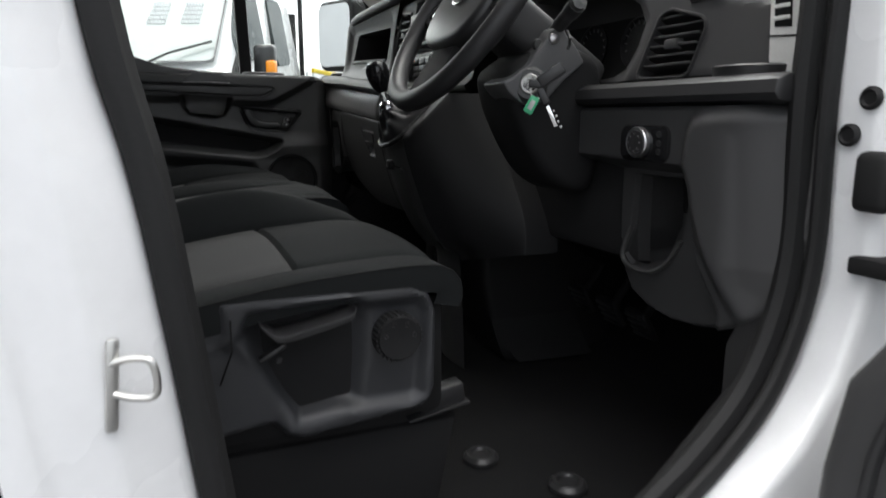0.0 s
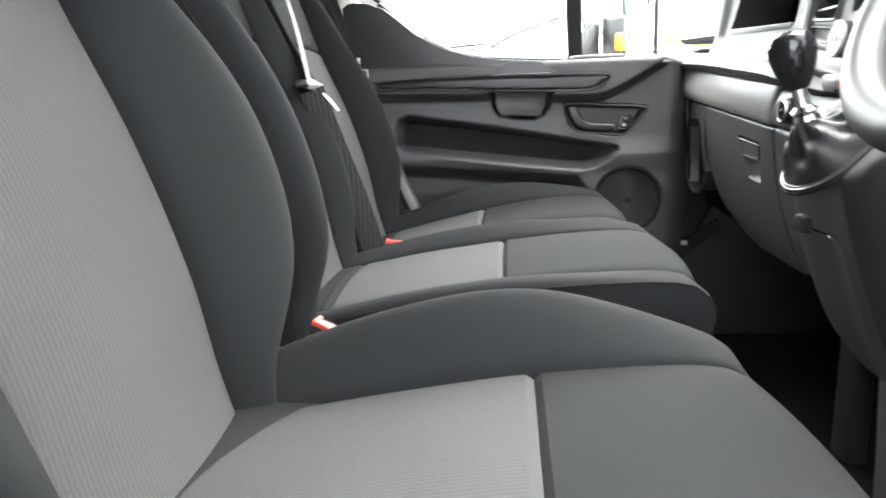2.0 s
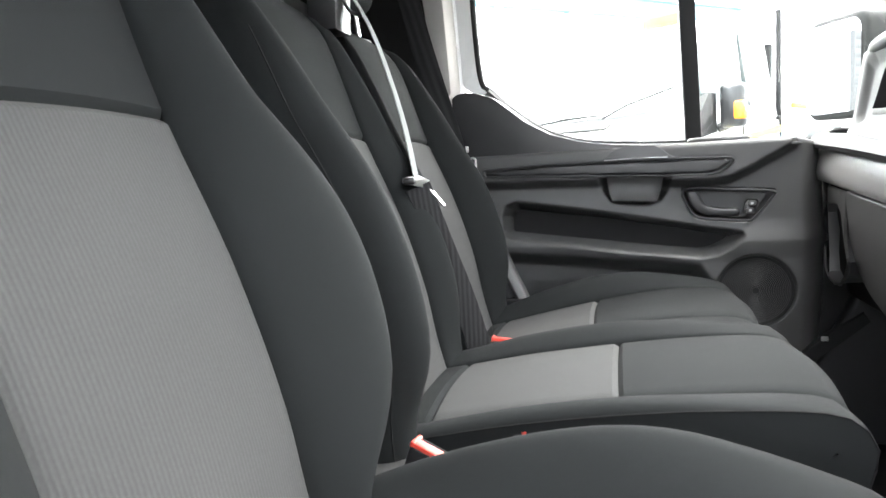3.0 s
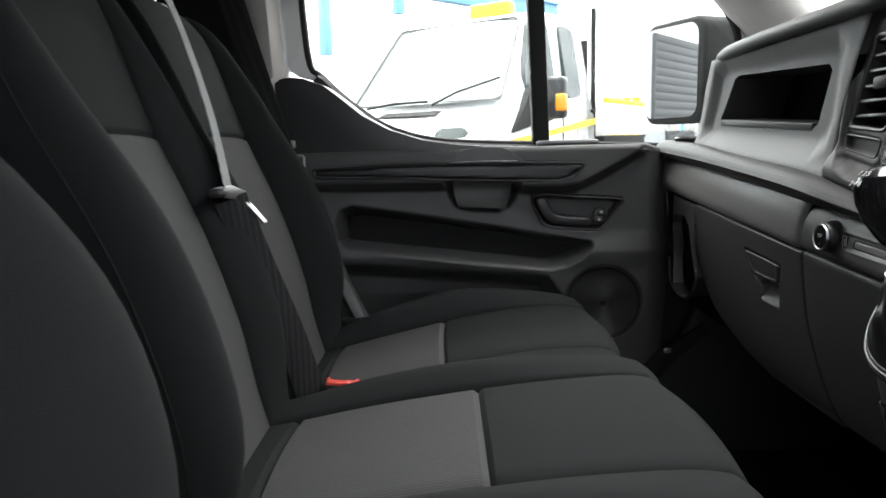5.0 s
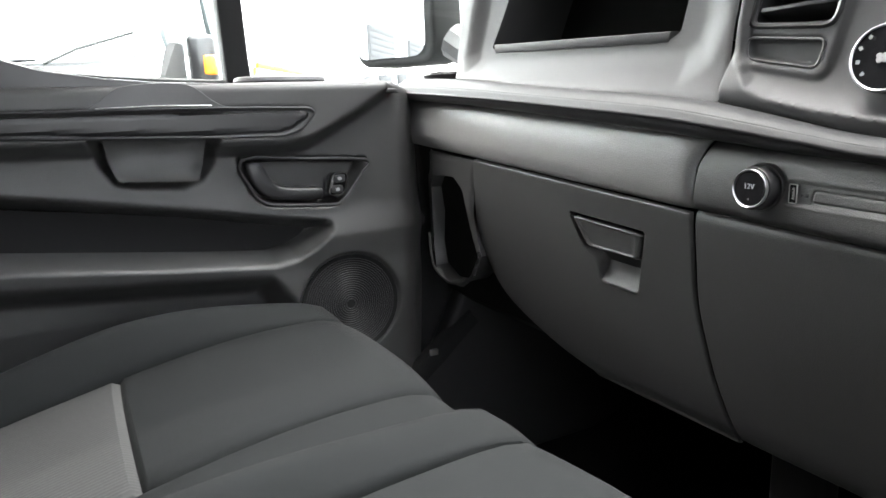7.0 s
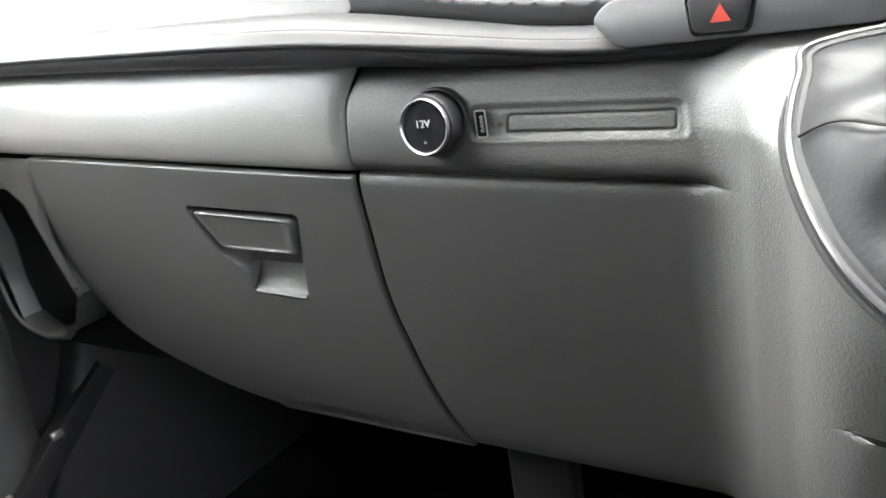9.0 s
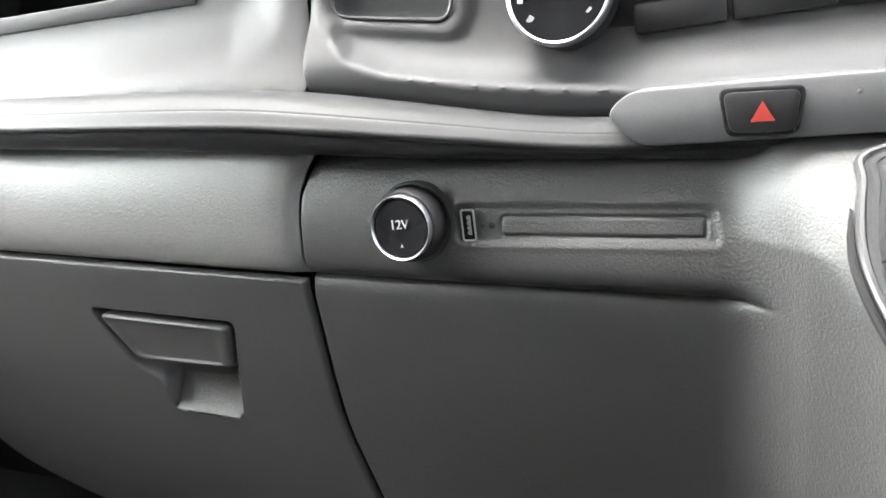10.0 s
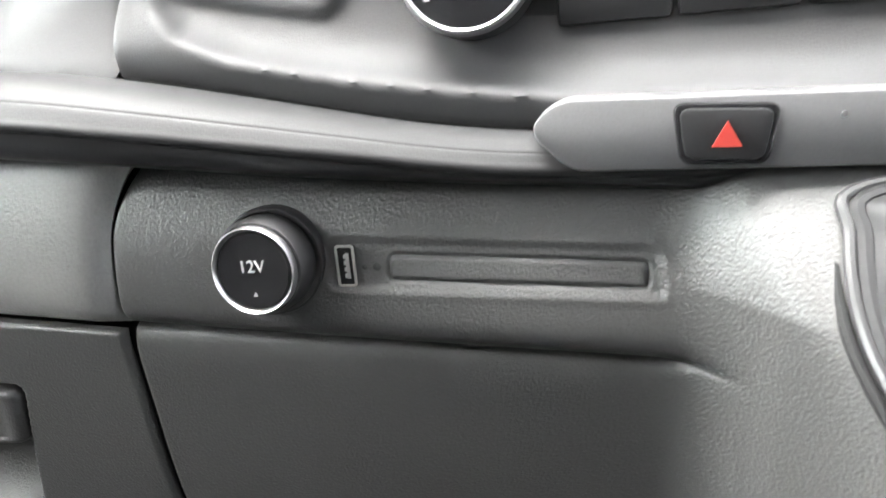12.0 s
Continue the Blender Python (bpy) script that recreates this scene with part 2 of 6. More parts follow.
def prism(poly, axis, a, b, bevel=0.0, seg=2):
    """A flat outline drawn through from a to b along an axis: outline (y, z) for x, (x, z) for y, (x, y) for z."""
    bm = bmesh.new()
    def at(p, d):
        return {"x": (d, p[0], p[1]), "y": (p[0], d, p[1]), "z": (p[0], p[1], d)}[axis]
    lo, hi = [bm.verts.new(at(p, a)) for p in poly], [bm.verts.new(at(p, b)) for p in poly]
    f0, f1 = bm.faces.new(lo), bm.faces.new(hi[::-1])
    k = len(poly)
    for i in range(k):
        bm.faces.new((lo[i], hi[i], hi[(i + 1) % k], lo[(i + 1) % k]))
    bmesh.ops.recalc_face_normals(bm, faces=bm.faces)
    if bevel:
        edges = list({e for f in (f0, f1) for e in f.edges})
        bmesh.ops.bevel(bm, geom=edges, offset=bevel, segments=seg, profile=0.5, affect="EDGES", clamp_overlap=True)
    return bm


def lathe(profile, at, way, n=32):
    """Turned shape: profile of (radius, height along way)."""
    w = Vector(way).normalized()
    q = w.to_track_quat("Z", "Y").to_matrix()
    a = np.linspace(0, 2 * np.pi, n, endpoint=False)
    G = [[Vector(at) + q @ Vector((r * math.cos(t), r * math.sin(t), h)) for t in a] for r, h in profile]
    return sheet(np.array([[list(v) for v in row] for row in G]), close_v=True, caps=True)


def rrect(w, h, r, n=5):
    """Rounded rectangle outline centred on 0."""
    out = []
    for cx, cy, a0 in ((w / 2 - r, h / 2 - r, 0), (-w / 2 + r, h / 2 - r, 90), (-w / 2 + r, -h / 2 + r, 180), (w / 2 - r, -h / 2 + r, 270)):
        for k in range(n + 1):
            a = radians(a0 + 90 * k / n)
            out.append((cx + r * math.cos(a), cy + r * math.sin(a)))
    return out


def inside(X, Z, poly):
    """Signed distance (positive inside) of grid points to a closed outline."""
    p = np.asarray(poly, float)
    q = np.roll(p, -1, 0)
    best = np.full(X.shape, 9.0)
    odd = np.zeros(X.shape, bool)
    for (ax, az), (bx, bz) in zip(p, q):
        ex, ez = bx - ax, bz - az
        t = np.clip(((X - ax) * ex + (Z - az) * ez) / (ex * ex + ez * ez + 1e-12), 0, 1)
        best = np.minimum(best, np.hypot(X - ax - t * ex, Z - az - t * ez))
        cross = ((az > Z) != (bz > Z)) & (X < ex * (Z - az) / (ez if abs(ez) > 1e-12 else 1e-12) + ax)
        odd ^= cross
    return np.where(odd, best, -best)


def ramp(d, w):
    t = np.clip(d / w * 0.5 + 0.5, 0, 1)
    return t * t * (3 - 2 * t)


def solid(ob, thick, offset=-1.0):
    m = ob.modifiers.new("thickness", "SOLIDIFY")
    m.thickness, m.offset = thick, offset
    return ob


def letters(text, size, m, mat, parent, name="lettering"):
    """Raised printed text as a mesh, at the pose m."""
    c = bpy.data.curves.new(name, "FONT")
    c.body, c.size, c.align_x, c.align_y, c.extrude = text, size, "CENTER", "CENTER", 0.0002
    tmp = bpy.data.objects.new("tmp", c)
    scene.collection.objects.link(tmp)
    me = bpy.data.meshes.new_from_object(tmp.evaluated_get(bpy.context.evaluated_depsgraph_get()))
    bpy.data.objects.remove(tmp)
    bm = bmesh.new()
    bm.from_mesh(me)
    bpy.data.meshes.remove(me)
    return part(name, moved(bm, m), mat, parent, smooth=False)


def nearest(X, Z, poly):
    p = np.asarray(poly, float)
    q = np.roll(p, -1, 0)
    best, BX, BZ = np.full(X.shape, 9.0), X.copy(), Z.copy()
    for (ax, az), (bx, bz) in zip(p, q):
        ex, ez = bx - ax, bz - az
        t = np.clip(((X - ax) * ex + (Z - az) * ez) / (ex * ex + ez * ez + 1e-12), 0, 1)
        cx, cz = ax + t * ex, az + t * ez
        d = np.hypot(X - cx, Z - cz)
        m = d < best
        best, BX, BZ = np.where(m, d, best), np.where(m, cx, BX), np.where(m, cz, BZ)
    return BX, BZ


def relief(outline, base, features, step=0.005, facing="x", lip=0.012, lipdepth=0.012, holes=()):
    """A moulded face: an outline in (u, z), a base surface, and outlines pressed in (depth > 0) or raised, each with a soft edge.
    facing x: u is y and the surface gives x, pressed towards +x; facing y: u is x and the surface gives y, pressed towards +y."""
    o = np.asarray(outline, float)
    u = np.arange(o[:, 0].min() - step, o[:, 0].max() + 2 * step, step)
    v = np.arange(o[:, 1].min() - step, o[:, 1].max() + 2 * step, step)
    U, V = np.meshgrid(u, v, indexing="ij")
    sd = inside(U, V, o)
    mid = (sd[:-1, :-1] + sd[1:, :-1] + sd[:-1, 1:] + sd[1:, 1:]) / 4
    keep = mid > 0
    for poly, _ in holes:
        hd = inside(U, V, poly)
        keep &= (hd[:-1, :-1] + hd[1:, :-1] + hd[:-1, 1:] + hd[1:, 1:]) / 4 < 0
    cnt = np.zeros(U.shape)
    for a in (0, 1):
        for b in (0, 1):
            cnt[a:a + keep.shape[0], b:b + keep.shape[1]] += keep
    edge = (cnt > 0) & (cnt < 4)
    BU, BV = nearest(U, V, o)
    U0, V0 = U, V
    near = np.abs(sd)
    U, V = np.where(edge, BU, U), np.where(edge, BV, V)
    for poly, _ in holes:
        HU, HV = nearest(U0, V0, poly)
        hd = np.hypot(HU - U0, HV - V0)
        pick = edge & (hd < near)
        U, V, near = np.where(pick, HU, U), np.where(pick, HV, V), np.where(pick, hd, near)
    D = base(U, V)
    for poly, depth, soft in features:
        D = D + depth * ramp(inside(U, V, poly), soft)
    rim = np.clip(inside(U, V, o), 0, lip) / lip
    D = D + lipdepth * (1 - np.sqrt(np.clip(1 - (1 - rim) ** 2, 0, 1)))
    bm = bmesh.new()
    verts = {}
    def vert(i, j):
        if (i, j) not in verts:
            a, b, d = U[i, j], V[i, j], D[i, j]
            verts[i, j] = bm.verts.new((d, a, b) if facing == "x" else (a, d, b))
        return verts[i, j]
    for i, j in zip(*np.nonzero(keep)):
        bm.faces.new((vert(i, j), vert(i + 1, j), vert(i + 1, j + 1), vert(i, j + 1)))
    for poly, depth in holes:
        p = smooth_line(np.asarray(poly, float), 1, True)
        p = np.concatenate([np.linspace(a, b, 5)[:-1] for a, b in zip(p, np.roll(p, -1, 0))])
        c = p.mean(0)
        rows = []
        for grow, d in ((1.012, 0.0015), (1.0, 0.0), (0.985, 0.004), (0.96, depth)):
            q = c + (p - c) * grow
            dd = base(q[:, 0], q[:, 1])
            for fp, fd, soft in features:
                dd = dd + fd * ramp(inside(q[:, 0], q[:, 1], fp), soft)
            if d == depth:
                dd = np.full(len(q), dd.mean())
            rows.append([(x + d, a, b) if facing == "x" else (a, x + d, b) for x, (a, b) in zip(dd, q)])
        well = sheet(rows[1:], close_v=True)
        well.verts.ensure_lookup_table()
        k = len(p)
        well.faces.new([well.verts[i] for i in range(2 * k, 3 * k)])
        bm = join(bm, well)
    return bm


def plan(keys):
    """A smooth function through (position, value) pairs."""
    L = smooth_line(sorted(keys), 10)
    return lambda y: np.interp(y, L[:, 0], L[:, 1])


# ---- seats ----
def pad(parent, pts, s0, s1, yc, ph, hw, bol, side, cloths, names, flip=1, crown=0.010, near=1.0, hem_at=None, wide=None):
    """A sewn seat pad swept along a profile (x, z): ribbed panel in the middle, cloth around it, raised side bolsters."""
    L = smooth_line(pts, 14)
    A = np.concatenate([[0], np.cumsum(np.hypot(*np.diff(L, axis=0).T))])
    rows = np.unique(np.concatenate([np.linspace(0, A[-1], 36)] + [[s - 0.007, s - 0.003, s, s + 0.003, s + 0.007] for s in (s0, s1)]))
    X, Z = np.interp(rows, A, L[:, 0]), np.interp(rows, A, L[:, 1])
    TX, TZ = np.gradient(X, rows), np.gradient(Z, rows)
    k = np.hypot(TX, TZ)
    NX, NZ = -flip * TZ / k, flip * TX / k
    i0, i1 = int(np.argmin(abs(rows - s0))), int(np.argmin(abs(rows - s1)))
    f = rows / A[-1]
    HW, BO = hw(f), bol(f)
    seamrow = np.maximum(0, 1 - np.minimum(abs(rows - s0), abs(rows - s1)) / 0.006) * 0.006
    pc = np.unique(np.concatenate([np.linspace(-ph, ph, 11), [-ph + 0.003, -ph + 0.007, ph - 0.007, ph - 0.003]]))
    bc = smooth_line([(0, 0), (0.03, 0.12), (0.22, 0.5), (0.48, 0.88), (0.70, 1.0), (0.88, 0.86), (0.985, 0.45), (1.0, 0.0), (0.99, -0.5), (0.96, -1.0)], 3)
    def grid(cols):
        return np.stack([np.stack([X + NX * n, yy, Z + NZ * n], 1) for yy, n in cols], 1)
    centre = []
    for c in pc:
        n = crown * (1 - (c / ph) ** 2) - seamrow - 0.006 * max(0, 1 - (ph - abs(c)) / 0.006)
        centre.append((np.full(len(rows), yc + c), n * np.ones(len(rows))))
    G = grid(centre)
    part(names[1], sheet(G[i0:i1 + 1]), cloths[1], parent, "ribbed light grey cloth panel")
    if i0 > 1:
        part(names[0], sheet(G[:i0 + 1]), cloths[0], parent)
    part(names[2], sheet(G[i1:]), cloths[0], parent)
    for sgn in (-1, 1):
        cols = []
        for q, n in bc:
            drop = side if np.isscalar(side) else side[0 if sgn < 0 else 1]
            d = np.where(n >= 0, n * BO * (near if sgn < 0 else 1.0), n * drop) - 0.006 * max(0, 1 - q / 0.04)
            out = HW - ph + (wide(f) if wide is not None and sgn < 0 else 0.0)
            cols.append((yc + sgn * (ph + out * q), d))
        G2 = grid(cols)
        part("side_bolster", sheet(G2), cloths[0], parent)
        hem = np.stack([c for c in G2[:, 2 * 3 + 2]])
        if hem_at is not None:
            part("seam", tube(G2[6:, hem_at], 0.0012, 6), DARK, parent, "sewn edge seam")
        elif names[1] == "seat_panel":
            part("seam", tube(hem, 0.0011, 5), MATT, parent)
        else:
            part("seam", tube(G2[: int(len(G2) * 0.8), 17], 0.0010, 6), DARK, parent, "sewn edge seam")


def seat_back(parent, xb, yc, ph, hw0, zt=1.56, bolster=0.07, near=1.0, waist=False, wide=None):
    """Backrest leaning 17 degrees, with rounded shoulders, a closed back shell and a head restraint on two posts."""
    lean = lambda z: xb - 0.304 * (z - 0.985) + 0.020 * math.exp(-((z - 1.16) / 0.13) ** 2)
    pts = [(lean(z), z) for z in (0.90, 1.0, 1.1, 1.22, 1.34, 1.44)] + [(lean(1.51) - 0.004, zt - 0.05), (lean(1.55) - 0.02, zt - 0.012), (lean(1.55) - 0.055, zt), (lean(1.55) - 0.10, zt - 0.012), (lean(1.5) - 0.125, zt - 0.06)]
    L = smooth_line(pts, 14)
    A = np.concatenate([[0], np.cumsum(np.hypot(*np.diff(L, axis=0).T))])
    s0, s1 = 0.012, float(np.interp(1.345, L[:60, 1], A[:60]))
    hw = plan([(0, hw0 * 0.96), (0.25, hw0), (0.5, hw0), (0.62, hw0 * 0.97), (0.75, hw0 * 0.88), (0.86, hw0 * 0.80), (1.0, hw0 * 0.78)])
    if waist:
        hw = plan([(0, hw0 * 0.52), (0.10, hw0 * 0.60), (0.16, hw0 * 0.72), (0.20, hw0 * 0.83), (0.26, hw0 * 0.95), (0.35, hw0), (0.42, hw0 * 0.97), (0.49, hw0 * 0.88), (0.56, hw0 * 0.76), (0.66, hw0 * 0.70), (0.80, hw0 * 0.66), (1.0, hw0 * 0.64)])
    bol = plan([(0, bolster * 0.25), (0.1, bolster * 0.55), (0.22, bolster * 0.95), (0.4, bolster), (0.6, bolster * 0.72), (0.75, bolster * 0.35), (0.85, bolster * 0.12), (1.0, 0.0)])
    pad(parent, pts, s0, s1, yc, ph, hw, bol, 0.11, (CLOTH, PANEL), ("lower_cover", "back_panel", "upper_cover"), flip=-1, near=near, wide=wide)
    shell = [(lean(0.93) - 0.10, 0.90), (lean(0.93) - 0.06, 0.90), (lean(1.3) - 0.07, 1.30), (lean(1.5) - 0.08, zt - 0.04), (lean(1.5) - 0.13, zt - 0.05), (lean(1.3) - 0.13, 1.3)]
    part("back_shell", prism(shell, "y", yc - hw0 * 0.9, yc + hw0 * 0.9, 0.01), PLASTIC, parent)
    xh = lean(1.55) - 0.055
    for s in (-1, 1):
        post = part("headrest_post", tube([(xh + 0.01, yc + s * 0.055, zt - 0.05), (xh - 0.012, yc + s * 0.055, zt + 0.11)], 0.0065, 12), CHROME, parent, "chrome head restraint post")
        part("post_collar", rbox(xh - 0.02, xh + 0.025, yc + s * 0.055 - 0.018, yc + s * 0.055 + 0.018, zt - 0.012, zt + 0.009, 0.005), SATIN, post)
    hr = rbox(-0.055, 0.05, -0.13, 0.13, 0.0, 0.19, 0.045, 5)
    part("head_restraint", moved(hr, pose(xh - 0.015, yc, zt + 0.062, 0, -12, 0)), CLOTH, parent, "black cloth head restraint")


def seat_cushion(parent, yc, ph, hw0, x_panel, x_front, zo=0.0, bolster=0.04, near=1.0, tilt=0.0, square=False, drop=False, side=0.035, forward=False, wide=None):
    d = x_front - 0.60
    pts = [(0.0, 0.915 + zo), (0.07, 0.932 + zo), (0.14, 0.945 + zo), (0.25, 0.965 + zo), (0.36 + d, 0.983 + zo), (0.45 + d, 0.994 + zo), (0.515 + d, 0.992 + zo), (0.565 + d, 0.972 + zo), (0.592 + d, 0.938 + zo), (0.590 + d, 0.90 + zo), (0.57 + d, 0.862 + zo)]
    if square:
        pts = pts[:5] + [(0.45 + d, 0.992 + zo), (0.535 + d, 0.996 + zo), (0.575 + d, 0.990 + zo), (0.594 + d, 0.972 + zo), (0.599 + d, 0.955 + zo), (0.595 + d, 0.935 + zo)]
    if drop:
        pts = pts[:-1] + [(0.594 + d, 0.925 + zo), (0.584 + d, 0.890 + zo), (0.570 + d, 0.855 + zo)]
    pts = [(x, z + tilt * (min(x, 0.45) - 0.33)) for x, z in pts]
    L = smooth_line(pts, 14)
    A = np.concatenate([[0], np.cumsum(np.hypot(*np.diff(L, axis=0).T))])
    s0, s1 = float(np.interp(0.13, L[:70, 0], A[:70])), float(np.interp(x_panel, L[:70, 0], A[:70]))
    hw = plan([(0, hw0 * 0.95), (0.2, hw0), (0.7, hw0), (0.85, hw0 * 0.97), (1.0, hw0 * 0.93)])
    bol = plan([(0, bolster * 0.25), (0.15, bolster * 0.6), (0.3, bolster * 0.95), (0.45, bolster * 1.1), (0.55, bolster * 0.95), (0.68, bolster * 0.5), (0.8, bolster * 0.15), (0.9, 0.004), (1.0, 0.0)])
    if forward:
        bol = plan([(0, bolster * 0.15), (0.12, bolster * 0.40), (0.25, bolster * 0.78), (0.4, bolster * 1.05), (0.55, bolster * 1.15), (0.66, bolster * 1.02), (0.76, bolster * 0.66), (0.86, bolster * 0.22), (0.93, 0.003), (1.0, 0.0)])
    if square:
        hw = plan([(0, hw0 * 0.95), (0.2, hw0), (0.8, hw0), (0.9, hw0 * 0.985), (1.0, hw0 * 0.96)])
    pad(parent, pts, s0, s1, yc, ph, hw, bol, side if square else 0.10, (CLOTH, PANEL), ("rear_strip", "seat_panel", "front_cover"), near=near, hem_at=19 if square else None, wide=wide)


def buckle(at, turn, lean, label):
    """Upright belt buckle: black shell on a stalk, red slotted press button on top."""
    b = thing("belt_buckle", at, label, "seat belt buckle", "belt buckles")
    m = Matrix.Translation(at) @ pose(0, 0, 0, 0, lean, turn)
    part("stalk", moved(rbox(-0.013, 0.013, -0.004, 0.004, -0.14, -0.05, 0.002), m), MATT, b)
    shell = part("shell", moved(rbox(-0.0235, 0.0235, -0.012, 0.012, -0.075, -0.002, 0.004, 3), m), SATIN, b)
    part("press_button", moved(rbox(-0.021, 0.021, -0.011, 0.003, -0.006, 0.0015, 0.002), m), RED, shell, "red press button")
    for s in (-1, 1):
        part("button_end", moved(rbox(s * 0.021 - 0.003, s * 0.021 + 0.003, -0.011, 0.010, -0.006, 0.002, 0.002), m), RED, shell)
    part("slot", moved(rbox(-0.018, 0.018, 0.003, 0.009, -0.006, 0.0, 0.001), m), DARK, shell)
    return b


driver = thing("driver_seat", (0.25, -0.46, 0.64), "dark grey cloth driver seat with lighter ribbed centre panels", "seat", "cab seats")
seat_cushion(driver, -0.462, 0.17, 0.246, 0.40, 0.603, 0.008, 0.058, 0.10, square=True, forward=True)
seat_back(driver, 0.112, -0.430, 0.125, 0.262, 1.58, 0.072, waist=True)

bench = thing("double_passenger_seat", (0.25, 0.31, 0.64), "double passenger seat in dark cloth with light ribbed panels", "seat", "cab seats")
seat_cushion(bench, 0.118, 0.132, 0.196, 0.370, 0.626, 0.020, 0.022, 0.75, square=True, drop=True, side=(0.11, 0.05))
seat_cushion(bench, 0.507, 0.132, 0.196, 0.325, 0.604, 0.013, 0.042, 0.07, 0.06, square=True, drop=True, side=(0.05, 0.06), wide=plan([(0, 0.014), (1, 0.018)]))
seat_back(bench, 0.078, 0.118, 0.132, 0.193, 1.56, 0.042, 2.5, wide=plan([(0, 0.045), (0.3, 0.045), (0.6, 0.03), (1.0, 0.0)]))
seat_back(bench, 0.078, 0.507, 0.132, 0.193, 1.56, 0.070, 0.6)
part("bench_base", prism([(-0.02, 0.64), (0.50, 0.64), (0.54, 0.80), (0.560, 0.90), (0.545, 0.93), (0.0, 0.90)], "y", -0.07, 0.69, 0.012), MATT, bench)

# driver seat side: moulded valance with lever and lumbar wheel, runner below
VALANCE = [(0.04, 0.975), (0.34, 0.984), (0.45, 0.981), (0.53, 0.979), (0.552, 0.968), (0.562, 0.944), (0.563, 0.84), (0.556, 0.822), (0.541, 0.814), (0.46, 0.806), (0.392, 0.799), (0.372, 0.806), (0.355, 0.822), (0.20, 0.80), (0.04, 0.80)]
DISH = [(0.322, 0.937), (0.334, 0.963), (0.452, 0.967), (0.464, 0.961), (0.540, 0.961), (0.549, 0.945), (0.543, 0.835), (0.530, 0.828), (0.452, 0.830), (0.435, 0.836), (0.389, 0.831), (0.366, 0.865), (0.342, 0.910)]
WELL = [(0.338, 0.952), (0.384, 0.956), (0.459, 0.960), (0.466, 0.940), (0.462, 0.893), (0.455, 0.842), (0.425, 0.834), (0.389, 0.830), (0.370, 0.850), (0.344, 0.908)]
BACKSTEP = [(0.03, 0.99), (0.300, 0.99), (0.306, 0.942), (0.296, 0.93), (0.03, 0.93)]
LOWSTEP = [(0.03, 0.925), (0.318, 0.930), (0.345, 0.895), (0.368, 0.83), (0.36, 0.79), (0.03, 0.79)]
part("side_valance", relief(VALANCE, lambda X, Z: -0.703 - 0.010 * np.clip((Z - 0.80) / 0.18, 0, 1), [(DISH, 0.013, 0.009), (WELL, 0.020, 0.018), (BACKSTEP, 0.006, 0.006), (LOWSTEP, 0.008, 0.012)], 0.004, "y", 0.008, 0.010), VALANCEMAT, driver, "black moulded side trim")
part("valance_backing", rbox(0.04, 0.555, -0.674, -0.64, 0.81, 0.965, 0.008), DARK, driver)
lever_top = smooth_line([(0.342, 0.957), (0.352, 0.949), (0.366, 0.943), (0.41, 0.951), (0.444, 0.959), (0.450, 0.968)], 6)
part("height_lever", prism([tuple(p) for p in lever_top] + [(p[0] + 0.001, p[1] - 0.002 - 0.006 * math.sin(math.pi * i / (len(lever_top) - 1))) for i, p in list(enumerate(lever_top))[::-1]], "y", -0.734, -0.690, 0.0012, 2), SATIN, driver, "black height adjusting lever")
part("lever_stop", moved(rbox(-0.017, 0.017, -0.006, 0.006, -0.003, 0.003, 0.002), pose(0.357, -0.706, 0.917, 0, -28, 0)), SATIN, driver)
part("trim_screw", lathe([(0.0, 0.0), (0.004, 0.0), (0.0035, 0.002), (0.0, 0.002)], (0.366, -0.695, 0.902), (0, -1, 0), 12), SATIN, driver)
part("trim_joint", tube([(0.312, -0.712, 0.962), (0.312, -0.712, 0.925), (0.298, -0.704, 0.885)], 0.0012, 6), DARK, driver)
wheel_at = (0.508, -0.700, 0.919)
lw = part("lumbar_wheel", lathe([(0.0, 0.0), (0.029, 0.0), (0.029, 0.020), (0.0265, 0.024), (0.024, 0.0235), (0.0, 0.0215)], wheel_at, (0, -1, 0), 40), MATT, driver, "ribbed black adjusting wheel")
for k in range(4):
    a = 2 * math.pi * (k + 0.2) / 7
    part("finger_dent", lathe([(0.0022, 0.0), (0.0032, 0.0), (0.0027, 0.0012), (0.0022, 0.0)], (wheel_at[0] + 0.019 * math.cos(a), -0.7225, wheel_at[2] + 0.019 * math.sin(a)), (0, -1, 0), 12), TRIM, lw)
for k in range(30):
    a = 2 * math.pi * k / 30
    part("grip_rib", rbox(wheel_at[0] + 0.0293 * math.cos(a) - 0.0012, wheel_at[0] + 0.0293 * math.cos(a) + 0.0012, -0.722, -0.701, wheel_at[2] + 0.0293 * math.sin(a) - 0.0012, wheel_at[2] + 0.0293 * math.sin(a) + 0.0012, 0), SATIN, lw, smooth=False)
for yy in (-0.64, -0.28):
    rail = part("runner", rbox(0.0, 0.60, yy - 0.018, yy + 0.018, 0.775, 0.795, 0.003), MATT, driver)
    part("runner_end", moved(rbox(-0.033, 0.033, -0.014, 0.014, -0.014, 0.014, 0.004), pose(0.588, yy - 0.016, 0.806, 0, -9, 0)), SATIN, rail, "black steel runner end")
    part("runner_lip", moved(rbox(-0.045, 0.045, -0.020, 0.020, -0.0015, 0.0015, 0.001), pose(0.582, yy - 0.016, 0.790, 0, -9, 0)), SATIN, rail)
part("seat_riser", prism([(0.0, 0.60), (0.57, 0.60), (0.588, 0.66), (0.612, 0.775), (0.0, 0.775)], "y", -0.665, -0.25, 0.01), MATT, driver)
